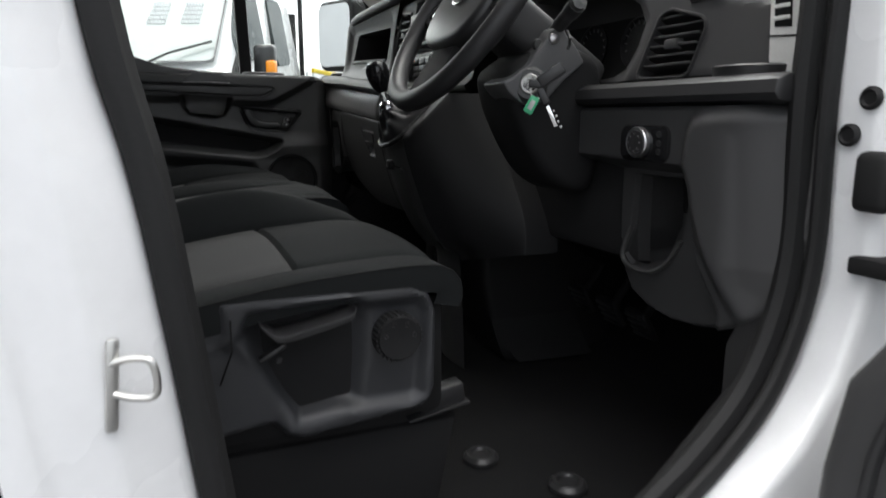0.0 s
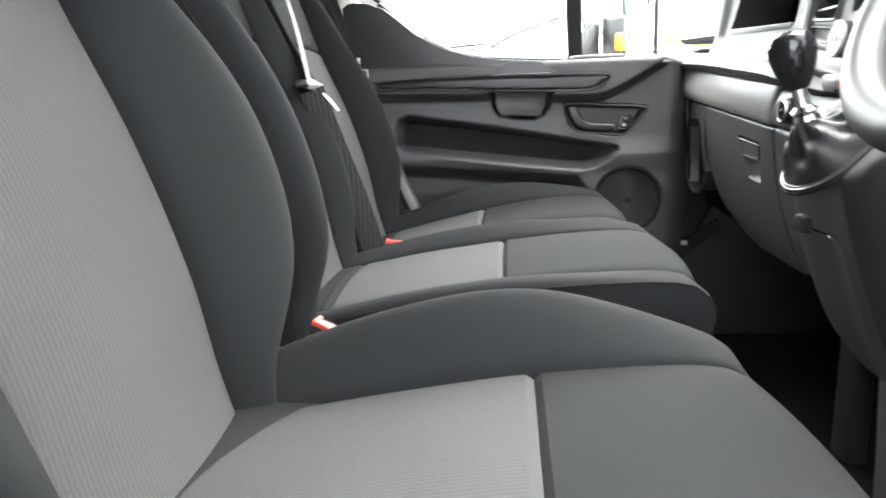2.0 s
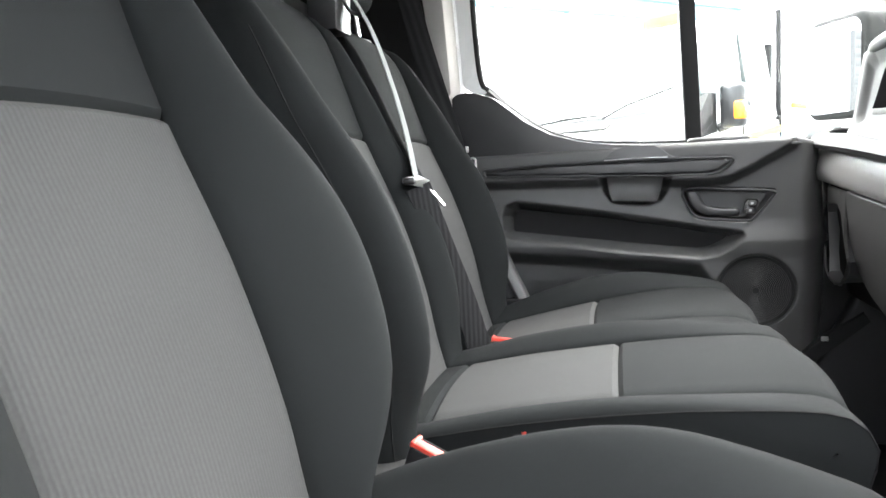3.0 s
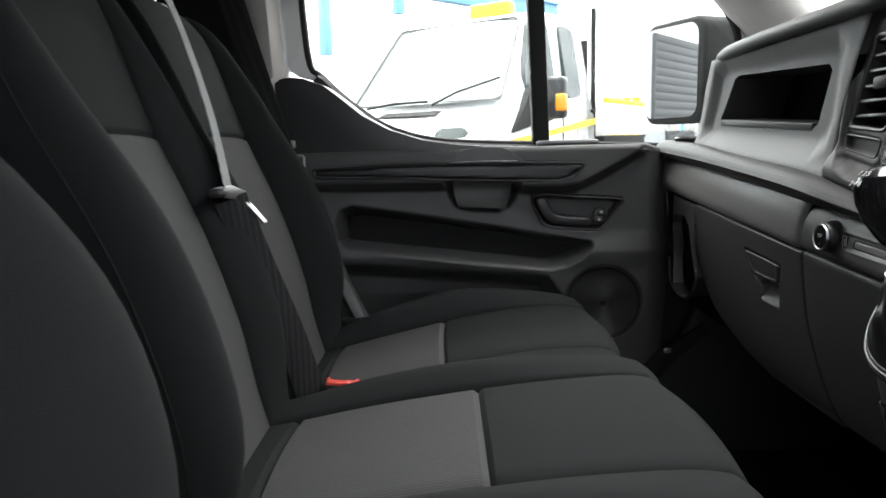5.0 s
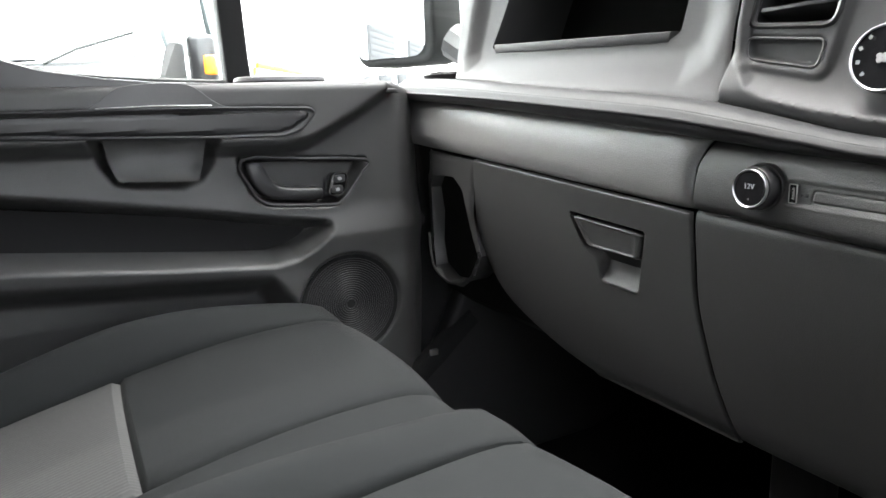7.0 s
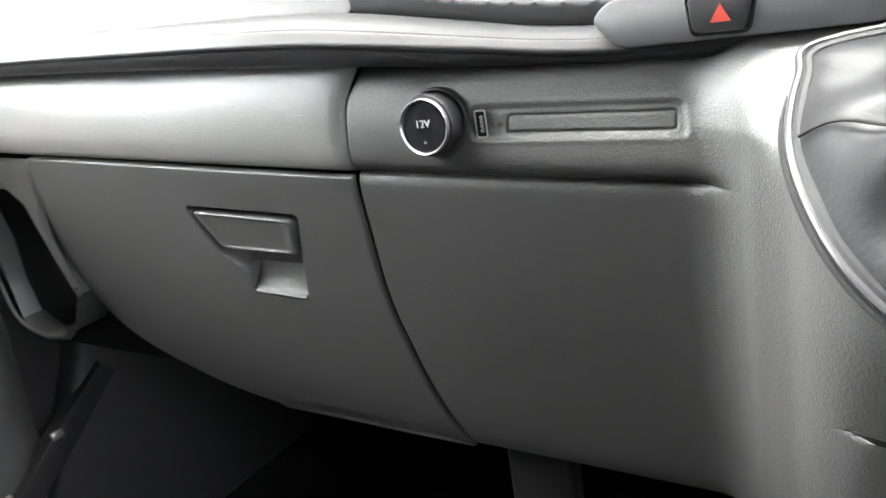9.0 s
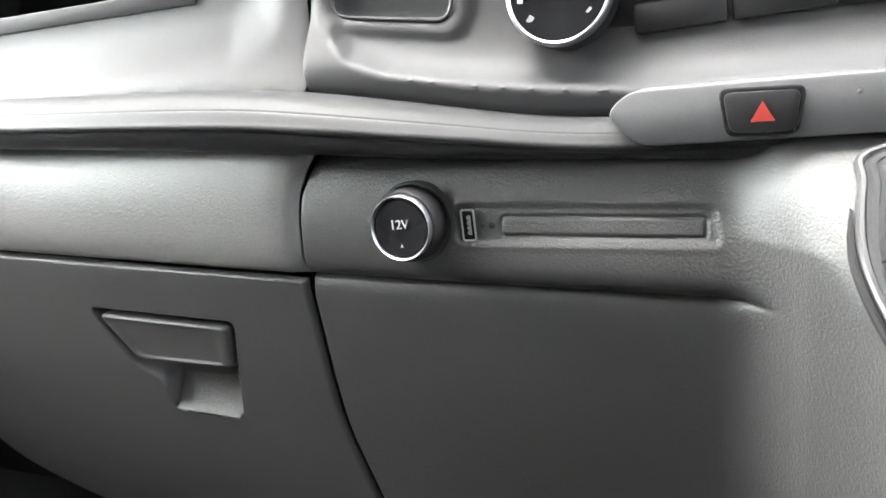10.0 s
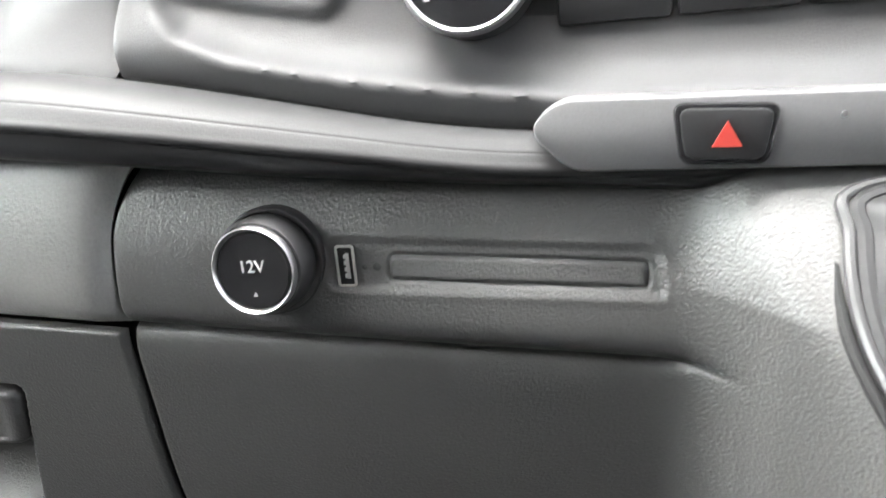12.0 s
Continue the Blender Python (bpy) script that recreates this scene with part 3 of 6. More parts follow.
part("cushion_pan", rbox(0.03, 0.588, -0.682, -0.24, 0.79, 0.962, 0.02), MATT, driver)

buckle((0.175, 0.338, 0.984), 4, 6, "passenger seat belt buckle with red button between seats")
buckle((0.246, -0.066, 0.986), -6, 8, "middle seat belt buckle with red button beside seat")
buckle((0.178, -0.152, 0.990), -10, 22, "driver seat belt buckle with red button beside seat")
tray = thing("seat_gap_cover", (0.05, -0.15, 0.93), "grey plastic cover between the front seats", "trim")
part("cover", prism([(-0.05, 0.86), (0.28, 0.86), (0.28, 0.945), (0.20, 0.960), (0.08, 0.950), (-0.05, 0.945)], "y", -0.212, -0.085, 0.012, 3), TRIM, tray)
part("cover_lip", rbox(0.03, 0.25, -0.212, -0.203, 0.93, 0.968, 0.004), TRIM, tray)

# middle belt: from the backrest's top down to the buckle
mb = thing("middle_seat_belt", (0.08, 0.3, 1.0), "grey belt webbing hanging across the middle seat back", "seat belt", "seat belts")
part("webbing_up", strap(smooth_line([(-0.072, 0.295, 1.625), (-0.030, 0.325, 1.53), (0.012, 0.325, 1.39), (0.048, 0.278, 1.268)], 6), 0.046, 0.002, (-0.14, 0.99, 0.0)), WEBBING, mb, "grey belt webbing")
part("webbing_down", strap(smooth_line([(0.050, 0.275, 1.262), (0.080, 0.292, 1.16), (0.108, 0.315, 1.06), (0.130, 0.335, 0.96)], 6), 0.046, 0.003, (0.75, 0.65, 0.0)), BLACKWEB, mb, "black belt webbing")
tng = part("tongue", moved(rbox(-0.010, 0.010, -0.016, 0.016, -0.006, 0.006, 0.004), pose(0.044, 0.248, 1.272, 0, 0, 10)), SATIN, mb)
part("tongue_plate", moved(prism([(-0.03, -0.004), (0.022, -0.008), (0.026, 0.006), (0.0, 0.012), (-0.03, 0.006)], "y", -0.0012, 0.0012, 0.0005), pose(0.052, 0.272, 1.268, 0, 8, 62)), STEEL, tng, "steel tongue plate")
for dy in (0.0, 0.009):
    part("tongue_blade", tube([(0.058, 0.286 + dy, 1.266), (0.074, 0.292 + dy, 1.244), (0.086, 0.298 + dy, 1.226)], 0.0024, 8), STEEL, tng, "steel belt tongue")
guide = part("belt_guide", prism([(-0.125, 1.53), (-0.07, 1.53), (-0.065, 1.62), (-0.085, 1.655), (-0.12, 1.655)], "y", 0.26, 0.33, 0.008), SATIN, mb)
part("guide_bezel", tube(np.array([(-0.062 - 0.25 * (z - 0.0), 0.295 + y, 1.605 + z) for y, z in rrect(0.066, 0.09, 0.02)]), 0.003, 8, closed=True, up=(1, 0, 0)), SATIN, guide, "satin grey belt guide bezel")

# passenger belt beside the door post
pbelt = thing("passenger_seat_belt", (0.1, 0.75, 0.95), "black passenger seat belt running down the door post", "seat belt", "seat belts")
part("webbing", strap(smooth_line([(-0.14, 0.76, 1.90), (-0.07, 0.755, 1.60), (-0.01, 0.752, 1.38), (0.05, 0.75, 1.16), (0.125, 0.75, 0.97)], 6), 0.05, 0.003, (1, 0.35, 0.2)), BLACKWEB, pbelt)
part("slider", moved(rbox(-0.012, 0.016, -0.004, 0.004, -0.014, 0.014, 0.003), pose(0.035, 0.742, 1.30, 0, 15, 0)), SATIN, pbelt)
part("slider_clip", tube(np.array([(0.045 + x, 0.738, 1.295 + z) for x, z in rrect(0.018, 0.03, 0.005)]), 0.0022, 8, closed=True, up=(0, 1, 0)), STEEL, pbelt, "bright metal clip")
part("anchor", rbox(0.11, 0.165, 0.735, 0.768, 0.945, 0.975, 0.006), MATT, pbelt)

# ---- cab shell ----
floor_ob = thing("floor", (0.6, 0, 0.6), "black rubber covered cab floor", "floor", kind="structure")
part("floor_mat", sheet([[(x, y, z + 0.004 * noise.noise((x * 9, y * 9, 0))) for y in np.linspace(-0.88, 0.88, 60)] for x, z in smooth_line([(-0.5, 0.62), (0.5, 0.62), (1.0, 0.62), (1.2, 0.63), (1.35, 0.74), (1.48, 0.95), (1.5, 1.2)], 8)]), CARPET, floor_ob)
part("floor_pan", rbox(-0.5, 1.5, -0.9, 0.9, 0.52, 0.6, 0.0), MATT, floor_ob)
part("bulkhead_front", rbox(1.5, 1.54, -0.9, 0.9, 0.5, 1.35, 0.0), MATT, floor_ob)
fast = thing("mat_fastener", (0.714, -0.535, 0.62), "round black floor mat fastener", "fastener", "mat fasteners")
part("button", lathe([(0.0, 0.0), (0.03, 0.0), (0.03, 0.006), (0.024, 0.012), (0.018, 0.013), (0.015, 0.009), (0.0, 0.009)], (0.714, -0.535, 0.622), (0, 0, 1), 28), SATIN, fast)
copy_thing(fast, pose(0.80, -0.665, 0.62))
bulk = thing("wall_rear", (-0.3, 0, 1.2), "dark grey lined bulkhead behind the seats", "wall", kind="structure")
part("bulkhead", rbox(-0.40, -0.36, -0.92, 0.92, 0.5, 2.0, 0.0), LINER, bulk)
for k in range(5):
    part("pressing", rbox(-0.362, -0.352, -0.75 + 0.33 * k, -0.57 + 0.33 * k, 0.9, 1.85, 0.004), LINER, bulk)
roof = thing("ceiling", (0.2, 0, 2.0), "light grey headlining over the cab", "ceiling", kind="structure")
part("headlining", rbox(-0.4, 0.66, -0.86, 0.86, 1.97, 2.02, 0.01), HEADLINE, roof)

screen = thing("window_windscreen", (1.0, 0, 1.6), "clear laminated windscreen", "window", kind="structure")
ws = part("pane", sheet([[(x - 0.10 * (y / 0.85) ** 2 * (0.6), y, z) for y in np.linspace(-0.84, 0.84, 9)] for x, z in ((1.46, 1.40), (1.06, 1.70), (0.66, 1.99))]), GLASS, screen)
ws.visible_shadow = False

def a_pillar(s):
    p = thing("a_pillar", (1.0, s * 0.85, 1.5), "grey plastic trimmed windscreen pillar", "pillar", "windscreen pillars", "structure")
    line = smooth_line([(1.30, s * 0.88, 1.33), (1.10, s * 0.875, 1.53), (0.90, s * 0.865, 1.73), (0.62, s * 0.85, 1.98)], 5)
    part("trim", tube(line + np.array([0, s * 0.03, 0]), 0.085, 16, flat=0.75), PILLAR, p, "light grey pillar trim")
    return p
ap_l, ap_r = a_pillar(1), a_pillar(-1)
part("tweeter_grille", lathe([(0.0, 0.0), (0.035, 0.0), (0.037, 0.004), (0.032, 0.006), (0.0, 0.007)], (1.075, 0.815, 1.50), (-0.6, -0.75, 0.25), 24), TRIM, ap_l)

def side_wall(s):
    w = thing("wall_side", (-0.2, s * 0.95, 1.0), "white painted body side of the van", "wall", kind="structure")
    edge = plan([(0.3, 0.292), (0.60, 0.285), (0.75, 0.272), (0.88, 0.262), (1.035, 0.245), (1.147, 0.23), (1.27, 0.207), (1.7, 0.17), (1.99, 0.14)])
    if s < 0:
        rows = []
        for z in np.linspace(0.3, 1.99, 40):
            e = float(edge(z)) - 0.001
            rows.append([(x, y, z) for x, y in smooth_line([(e - 0.115, -0.985), (e - 0.095, -0.984), (e - 0.085, -0.978), (e - 0.05, -0.972), (e - 0.038, -0.966), (e - 0.012, -0.945), (e, -0.93), (e, -0.90)], 3)])
        part("post", sheet(rows), WHITE, w, "white door post")
        part("rear_panel", rbox(-0.6, 0.125, -0.988, -0.92, 0.3, 1.99, 0.008), WHITE, w)
    else:
        part("post", prism([(-0.6, 0.3), (0.0, 0.3), (-0.005, 1.3), (-0.01, 1.55), (-0.03, 1.99), (-0.6, 1.99)], "y", s * 0.985, s * 0.90, 0.012, 3), WHITE, w)
    part("kick_panel", prism([(0.5 if s > 0 else 0.90, 0.55), (1.5, 0.55), (1.5, 1.30 if s > 0 else 1.42), (0.84 if s > 0 else 1.0, 1.30 if s > 0 else 1.42), (0.80 if s > 0 else 0.96, 1.0), (0.5 if s > 0 else 0.90, 0.9)], "y", s * 0.855, s * 0.90), MATT, w, "black kick panel")
    if s < 0:
        part("sill_and_front_post", prism([(0.935, 1.40), (0.95, 1.16), (0.962, 1.0), (0.93, 0.895), (0.88, 0.825), (0.78, 0.745), (0.62, 0.63), (0.28, 0.57), (0.28, 0.3), (1.3, 0.3), (1.3, 1.40)], "y", -0.99, -0.91, 0.014, 3), WHITE, w)
        part("inner_sill", prism([(0.28, 0.45), (0.28, 0.60), (0.62, 0.635), (0.78, 0.74), (0.9, 0.85), (1.2, 0.85), (1.2, 0.45)], "y", -0.915, -0.86, 0.01), MATT, w)
    else:
        part("door_skin", prism([(0.0, 0.3), (1.2, 0.3), (1.2, 1.28), (0.0, 1.28)], "y", 0.962, 0.99, 0.008), WHITE, w)
    part("roof_rail", tube([(0.0 - 0.4, s * 0.90, 1.97), (0.62, s * 0.88, 1.97)], 0.05, 10), WHITE, w)
    return w
side_wall(-1)
side_wall(1)
part_seal = thing("door_seal", (0.5, -0.93, 0.9), "black rubber seal round the driver door opening", "seal", kind="structure")
seal_line = smooth_line([(0.56, -0.86, 1.96), (0.72, -0.89, 1.83), (0.86, -0.925, 1.62), (0.925, -0.935, 1.40), (0.93, -0.935, 1.2), (0.935, -0.935, 1.02), (0.905, -0.935, 0.905), (0.85, -0.935, 0.825), (0.75, -0.935, 0.745), (0.6, -0.935, 0.66), (0.42, -0.935, 0.62), (0.31, -0.935, 0.64), (0.285, -0.935, 0.74), (0.268, -0.935, 0.88), (0.25, -0.935, 1.035), (0.235, -0.935, 1.147), (0.213, -0.935, 1.26), (0.19, -0.925, 1.5), (0.16, -0.90, 1.8), (0.15, -0.86, 1.96)], 6)
part("seal", tube(seal_line + np.array([0.005, 0, 0]), 0.0115, 10, flat=0.8, up=(0, 1, 0)), RUBBER, part_seal)
part("inner_flange", tube(seal_line + np.array([0.004, 0.03, 0]), 0.017, 8, flat=0.9, up=(0, 1, 0)), RUBBER, part_seal)

st = thing("door_striker", (0.215, -0.96, 1.02), "bright steel door striker loop on the door post", "striker")
part("plate", moved(rbox(-0.0045, 0.0045, -0.003, 0.003, -0.034, 0.034, 0.003), pose(0.209, -0.973, 1.002, 0, 5, 14)), STEEL, st)
part("loop", tube(smooth_line([(0.210, -0.974, 1.018), (0.224, -0.980, 1.022), (0.236, -0.984, 1.018), (0.237, -0.984, 0.996), (0.224, -0.980, 0.993), (0.210, -0.974, 0.996)], 5), 0.0027, 10, up=(0, 1, 0)), STEEL, st)
PLUG_X, PLUGS = 0.947, [(-0.956, 1.166), (-0.976, 1.205)]
gr = thing("door_hinge_plug", (PLUG_X, *PLUGS[0]), "black rubber plug in the white door post", "plug", "post plugs")
part("grommet", lathe([(0.0, 0.0), (0.0125, 0.0), (0.0125, 0.003), (0.009, 0.006), (0.007, 0.003), (0.0, 0.003)], (PLUG_X, *PLUGS[0]), (-1, 0, 0), 24), RUBBER, gr)
copy_thing(gr, Matrix.Translation((PLUG_X, *PLUGS[1])))
ck = thing("door_check", (0.97, -0.97, 1.025), "black door check strap in the post", "door hardware")
part("strap", rbox(0.945, 0.99, -1.06, -0.97, 1.015, 1.035, 0.004), MATT, ck)
bb = thing("bump_stop", (0.95, -0.99, 1.10), "black rubber bump stop on the post", "bump stop")
part("stop", rbox(0.935, 0.958, -1.012, -0.970, 1.085, 1.150, 0.010, 3), RUBBER, bb)

# open driver door
dd = thing("door_2", (1.0, -1.05, 0.5), "open white driver door with black inner trim", "door", kind="structure")
part("skin", rbox(0.985, 1.03, -2.05, -1.03, 0.45, 1.30, 0.02, 3), WHITE, dd)
part("inner_trim", prism([(-1.045, 0.50), (-1.06, 0.86), (-1.075, 0.95), (-1.12, 1.02), (-1.18, 1.10), (-1.3, 1.22), (-2.0, 1.25), (-2.0, 0.50)], "x", 0.80, 0.985, 0.03, 4), PLASTIC, dd, "black moulded inner trim")
part("trim_groove", tube(smooth_line([(0.797, -1.10, 0.52), (0.797, -1.115, 0.80), (0.797, -1.13, 0.93), (0.797, -1.20, 1.03)], 6), 0.006, 8), SATIN, dd)
part("window_frame", tube(smooth_line([(1.0, -1.05, 1.28), (0.99, -1.25, 1.60), (0.98, -1.6, 1.90), (0.98, -2.0, 1.92), (0.99, -2.04, 1.6), (1.0, -2.04, 1.28)], 6), 0.022, 8), RUBBER, dd)

# ---- passenger door (structure with its own parts) ----
door = thing("door_1", (0.4, 0.85, 0.8), "closed passenger door with dark grey moulded panel", "door", kind="structure")
DOOR_OUT = [(0.03, 1.315), (0.035, 1.20), (0.075, 1.05), (0.11, 0.95), (0.14, 0.86), (0.16, 0.66), (0.86, 0.66), (0.85, 1.0), (0.82, 1.15), (0.81, 1.26), (0.80, 1.30), (0.76, 1.315)]
SHELF = [(-0.02, 1.36), (-0.02, 1.243), (0.35, 1.236), (0.48, 1.227), (0.575, 1.224), (0.615, 1.230), (0.65, 1.246), (0.70, 1.273), (0.742, 1.297), (0.76, 1.36)]
INSERT = [(0.060, 1.279), (0.066, 1.262), (0.20, 1.257), (0.483, 1.245), (0.575, 1.243), (0.600, 1.250), (0.622, 1.272), (0.615, 1.279), (0.48, 1.283), (0.20, 1.284)]
NOTCH = [(0.332, 1.262), (0.348, 1.212), (0.362, 1.196), (0.385, 1.190), (0.441, 1.185), (0.462, 1.192), (0.476, 1.210), (0.487, 1.258)]
HANDLE = [(0.518, 1.211), (0.61, 1.207), (0.704, 1.199), (0.697, 1.182), (0.678, 1.158), (0.662, 1.141), (0.645, 1.136), (0.56, 1.144), (0.543, 1.150), (0.530, 1.166)]
POCKET = [(0.110, 1.165), (0.116, 1.182), (0.136, 1.189), (0.30, 1.163), (0.48, 1.130), (0.575, 1.112), (0.633, 1.103), (0.612, 1.083), (0.585, 1.069), (0.555, 1.064), (0.40, 1.081), (0.25, 1.102), (0.125, 1.120), (0.110, 1.128)]
UNDER = [(0.06, 1.066), (0.20, 1.056), (0.42, 1.036), (0.54, 1.025), (0.565, 0.99), (0.56, 0.90), (0.56, 0.70), (0.0, 0.70)]
SPK = [(0.668 + 0.082 * math.cos(a), 0.975 + 0.082 * math.sin(a)) for a in np.linspace(0, 2 * math.pi, 40, endpoint=False)]
BROW = [(0.05, 1.20), (0.13, 1.196), (0.30, 1.172), (0.57, 1.122), (0.66, 1.106), (0.73, 1.085), (0.78, 1.04), (0.80, 0.98), (0.81, 0.78), (0.55, 0.70), (0.0, 0.70), (0.0, 1.2)]

def door_base(X, Z):
    return 0.812 - 0.010 * ramp(0.02 - np.abs(Z - 1.09), 0.03) + 0.05 * np.clip((X - 0.76) / 0.06, 0, 1) ** 2 + 0.02 * np.clip((1.0 - Z) / 0.2, 0, 1)

panel = part("door_panel", relief(DOOR_OUT, door_base, [(SHELF, -0.030, 0.012), (NOTCH, 0.034, 0.010), (HANDLE, 0.030, 0.006), (POCKET, 0.055, 0.015), (UNDER, 0.045, 0.020), (BROW, -0.009, 0.05), (SPK, 0.010, 0.005), (INSERT, 0.004, 0.004)], 0.0026, "y"), TRIM, door, sharp=50)
strip_face = relief([(x + (0.004 if x < 0.3 else -0.004), z + (0.003 if z < 1.265 else -0.003)) for x, z in rounded(INSERT, 0.006)], lambda X, Z: 0.781 + 0.0 * X, [], 0.004, "y", 0.006, 0.006)
part("insert_strip", strip_face, SATIN, door, "black satin insert strip")
part("insert_bead", tube([(x, 0.7790, z) for x, z in rounded(INSERT, 0.008)], 0.0022, 8, closed=True, up=(0, 1, 0)), SATIN, door)
PC = np.array(POCKET).mean(0)
# added black plate: paints the shade in the deep door pocket
part("door_pocket_shade", prism([(PC[0] + 0.955 * (x - PC[0]), PC[1] + 0.84 * (z - PC[1])) for x, z in POCKET], "y", 0.842, 0.850), MATT, door, "black plate standing for the shade inside the pocket")
scoop = [[(0.348 + 0.013 * s + (0.474 - 0.348 - 0.030 * s) * t, y + 0.006 * (abs(2 * t - 1)) ** 6 * -1, z - 0.006 * t) for t in np.linspace(0, 1, 14)] for s, y, z in ((0.0, 0.806, 1.252), (0.2, 0.813, 1.232), (0.5, 0.811, 1.212), (0.8, 0.803, 1.199), (1.0, 0.794, 1.194))]
part("pull_scoop", sheet(scoop), TRIM, door, "grey moulded pull scoop")
part("handle_bezel", tube([(x, 0.803, z) for x, z in smooth_line(HANDLE, 3, True)], 0.0028, 8, closed=True, up=(0, 1, 0)), SATIN, door)
LEVER = smooth_line([(0.523, 1.204), (0.545, 1.206), (0.556, 1.186), (0.568, 1.172), (0.595, 1.166), (0.63, 1.163), (0.636, 1.152), (0.625, 1.145), (0.58, 1.148), (0.552, 1.154), (0.534, 1.172)], 4, True)
part("release_lever", prism([tuple(p) for p in LEVER], "y", 0.804, 0.828, 0.006, 3), SATIN, door, "black door release lever")
swb = [(0.6585 + 0.021 * x + 0.006 * z, 1.166 + 0.024 * z) for x, z in rrect(1.2, 1.35, 0.35)]
sw = part("switch_plate", prism(swb, "y", 0.806, 0.83, 0.002), GLOSS, door, "gloss black lock switch plate")
part("switch_rim", tube([(x, 0.8055, z) for x, z in swb], 0.0012, 6, closed=True, up=(0, 1, 0)), CHROME, sw)
for dz in (-0.008, 0.008):
    part("lock_button", prism([(0.6585 + 0.25 * dz + 0.009 * x, 1.166 + dz + 0.006 * z) for x, z in rrect(2, 2, 0.5, 3)], "y", 0.8035, 0.808, 0.001), SATIN, sw)
    part("button_mark", prism([(0.6585 + 0.25 * dz + 0.003 * x, 1.166 + dz + 0.0025 * z) for x, z in rrect(2, 2, 0.5, 3)], "y", 0.8031, 0.804), PRINT, sw)
top = prism([(-0.005, 1.30), (-0.008, 1.455), (0.004, 1.464), (0.022, 1.467), (0.05, 1.464), (0.09, 1.45), (0.13, 1.418), (0.166, 1.388), (0.22, 1.357), (0.29, 1.334), (0.36, 1.323), (0.42, 1.318), (0.55, 1.313), (0.70, 1.308), (0.755, 1.303), (0.76, 1.297), (0.5, 1.296), (0.2, 1.298)], "y", 0.79, 0.93, 0.020, 6)
part("window_sill_trim", top, DOORTOP, door, "black trim rising to the door post", sharp=50)
part("grab_hump", prism(smooth_line([(0.330, 1.285), (0.345, 1.292), (0.362, 1.305), (0.380, 1.313), (0.42, 1.316), (0.452, 1.314), (0.468, 1.306), (0.482, 1.294), (0.50, 1.284)], 3).tolist(), "y", 0.778, 0.85, 0.010, 5), DOORTOP, door, "raised black hand grip")
# thin bright tube drawn as the highlight along the grip
part("hump_highlight", tube([(0.345, 0.7775, 1.2865), (0.41, 0.7765, 1.2880), (0.482, 0.7775, 1.2865)], 0.0009, 6), STEEL, door)
cup = [(0.60 + 0.062 * math.cos(a), 0.866 + 0.040 * math.sin(a)) for a in np.linspace(0, 2 * math.pi, 36, endpoint=False)]
ch = part("cup_ring", tube([(x, y, 1.3195) for x, y in cup], 0.0065, 8, closed=True), SWITCHGREY, door, "black cup ring let into the sill")
part("cup_well", prism([(0.60 + 0.9 * (x - 0.60), 0.868 + 0.9 * (y - 0.868)) for x, y in cup], "z", 1.309, 1.3175), DARK, ch)
spk = part("speaker_grille", lathe([(0.0, 0.0), (0.074, 0.0), (0.077, 0.002), (0.080, 0.002), (0.081, 0.0), (0.081, -0.008)], (0.668, 0.812, 0.975), (0, -1, 0), 56), MATT, door, "round black speaker grille")
for k in range(19):
    r = 0.008 + 0.0036 * k
    part("grille_ring", tube([(0.668 + r * math.cos(a), 0.8115, 0.975 + r * math.sin(a)) for a in np.linspace(0, 2 * math.pi, 44, endpoint=False)], 0.0009, 4, closed=True, up=(0, 1, 0)), PLASTIC, spk)
part("reflector_screw", lathe([(0.0, 0.0), (0.004, 0.0), (0.004, 0.002), (0.0, 0.003)], (0.735, 0.80, 0.83), (0, -1, 0), 12), STEEL, door)
win = [(0.022, 1.80), (0.026, 1.62), (0.036, 1.505), (0.06, 1.478), (0.104, 1.434), (0.15, 1.397), (0.201, 1.364), (0.275, 1.338), (0.36, 1.325), (0.514, 1.316), (0.756, 1.307), (0.96, 1.30), (1.0, 1.36), (0.995, 1.52), (0.961, 1.604), (0.854, 1.716), (0.70, 1.86), (0.62, 1.90), (0.08, 1.91), (0.03, 1.88)]
wl = smooth_line(win, 3, True)
part("window_seal", tube([(x, 0.935, z) for x, z in wl], 0.011, 8, closed=True, up=(0, 1, 0)), RUBBER, door)
low_seal = [(x, 0.922, z - 0.018) for x, z in wl if z < 1.49 and x < 0.99]
part("weatherstrip", tube(low_seal, 0.021, 8, up=(0, 1, 0)), RUBBER, door, "black rubber weatherstrip under the glass")
frame_out = [(x + (0.045 if x > 0.5 else -0.045) * (1 if z > 1.47 else 0), z + (0.05 if z > 1.7 else 0.002)) for x, z in wl]
fr = sheet([[(x, y, z) for x, z in ln] for y, ln in ((0.925, wl), (0.925, frame_out), (0.96, frame_out), (0.96, wl))], close_u=True, close_v=True)
part("window_frame", fr, WHITE, door, "white painted window frame")
part("divider", prism([(0.534, 1.312), (0.571, 1.308), (0.551, 1.90), (0.514, 1.90)], "y", 0.918, 0.955, 0.004), RUBBER, door, "black upright window divider")
pane = part("pane", prism([tuple(p) for p in wl], "y", 0.938, 0.942), GLASS, door, smooth=False)
pane.visible_shadow = False
bp = thing("b_pillar_trim", (0.0, 0.86, 1.2), "black and grey trim on the passenger door post", "pillar", kind="structure")
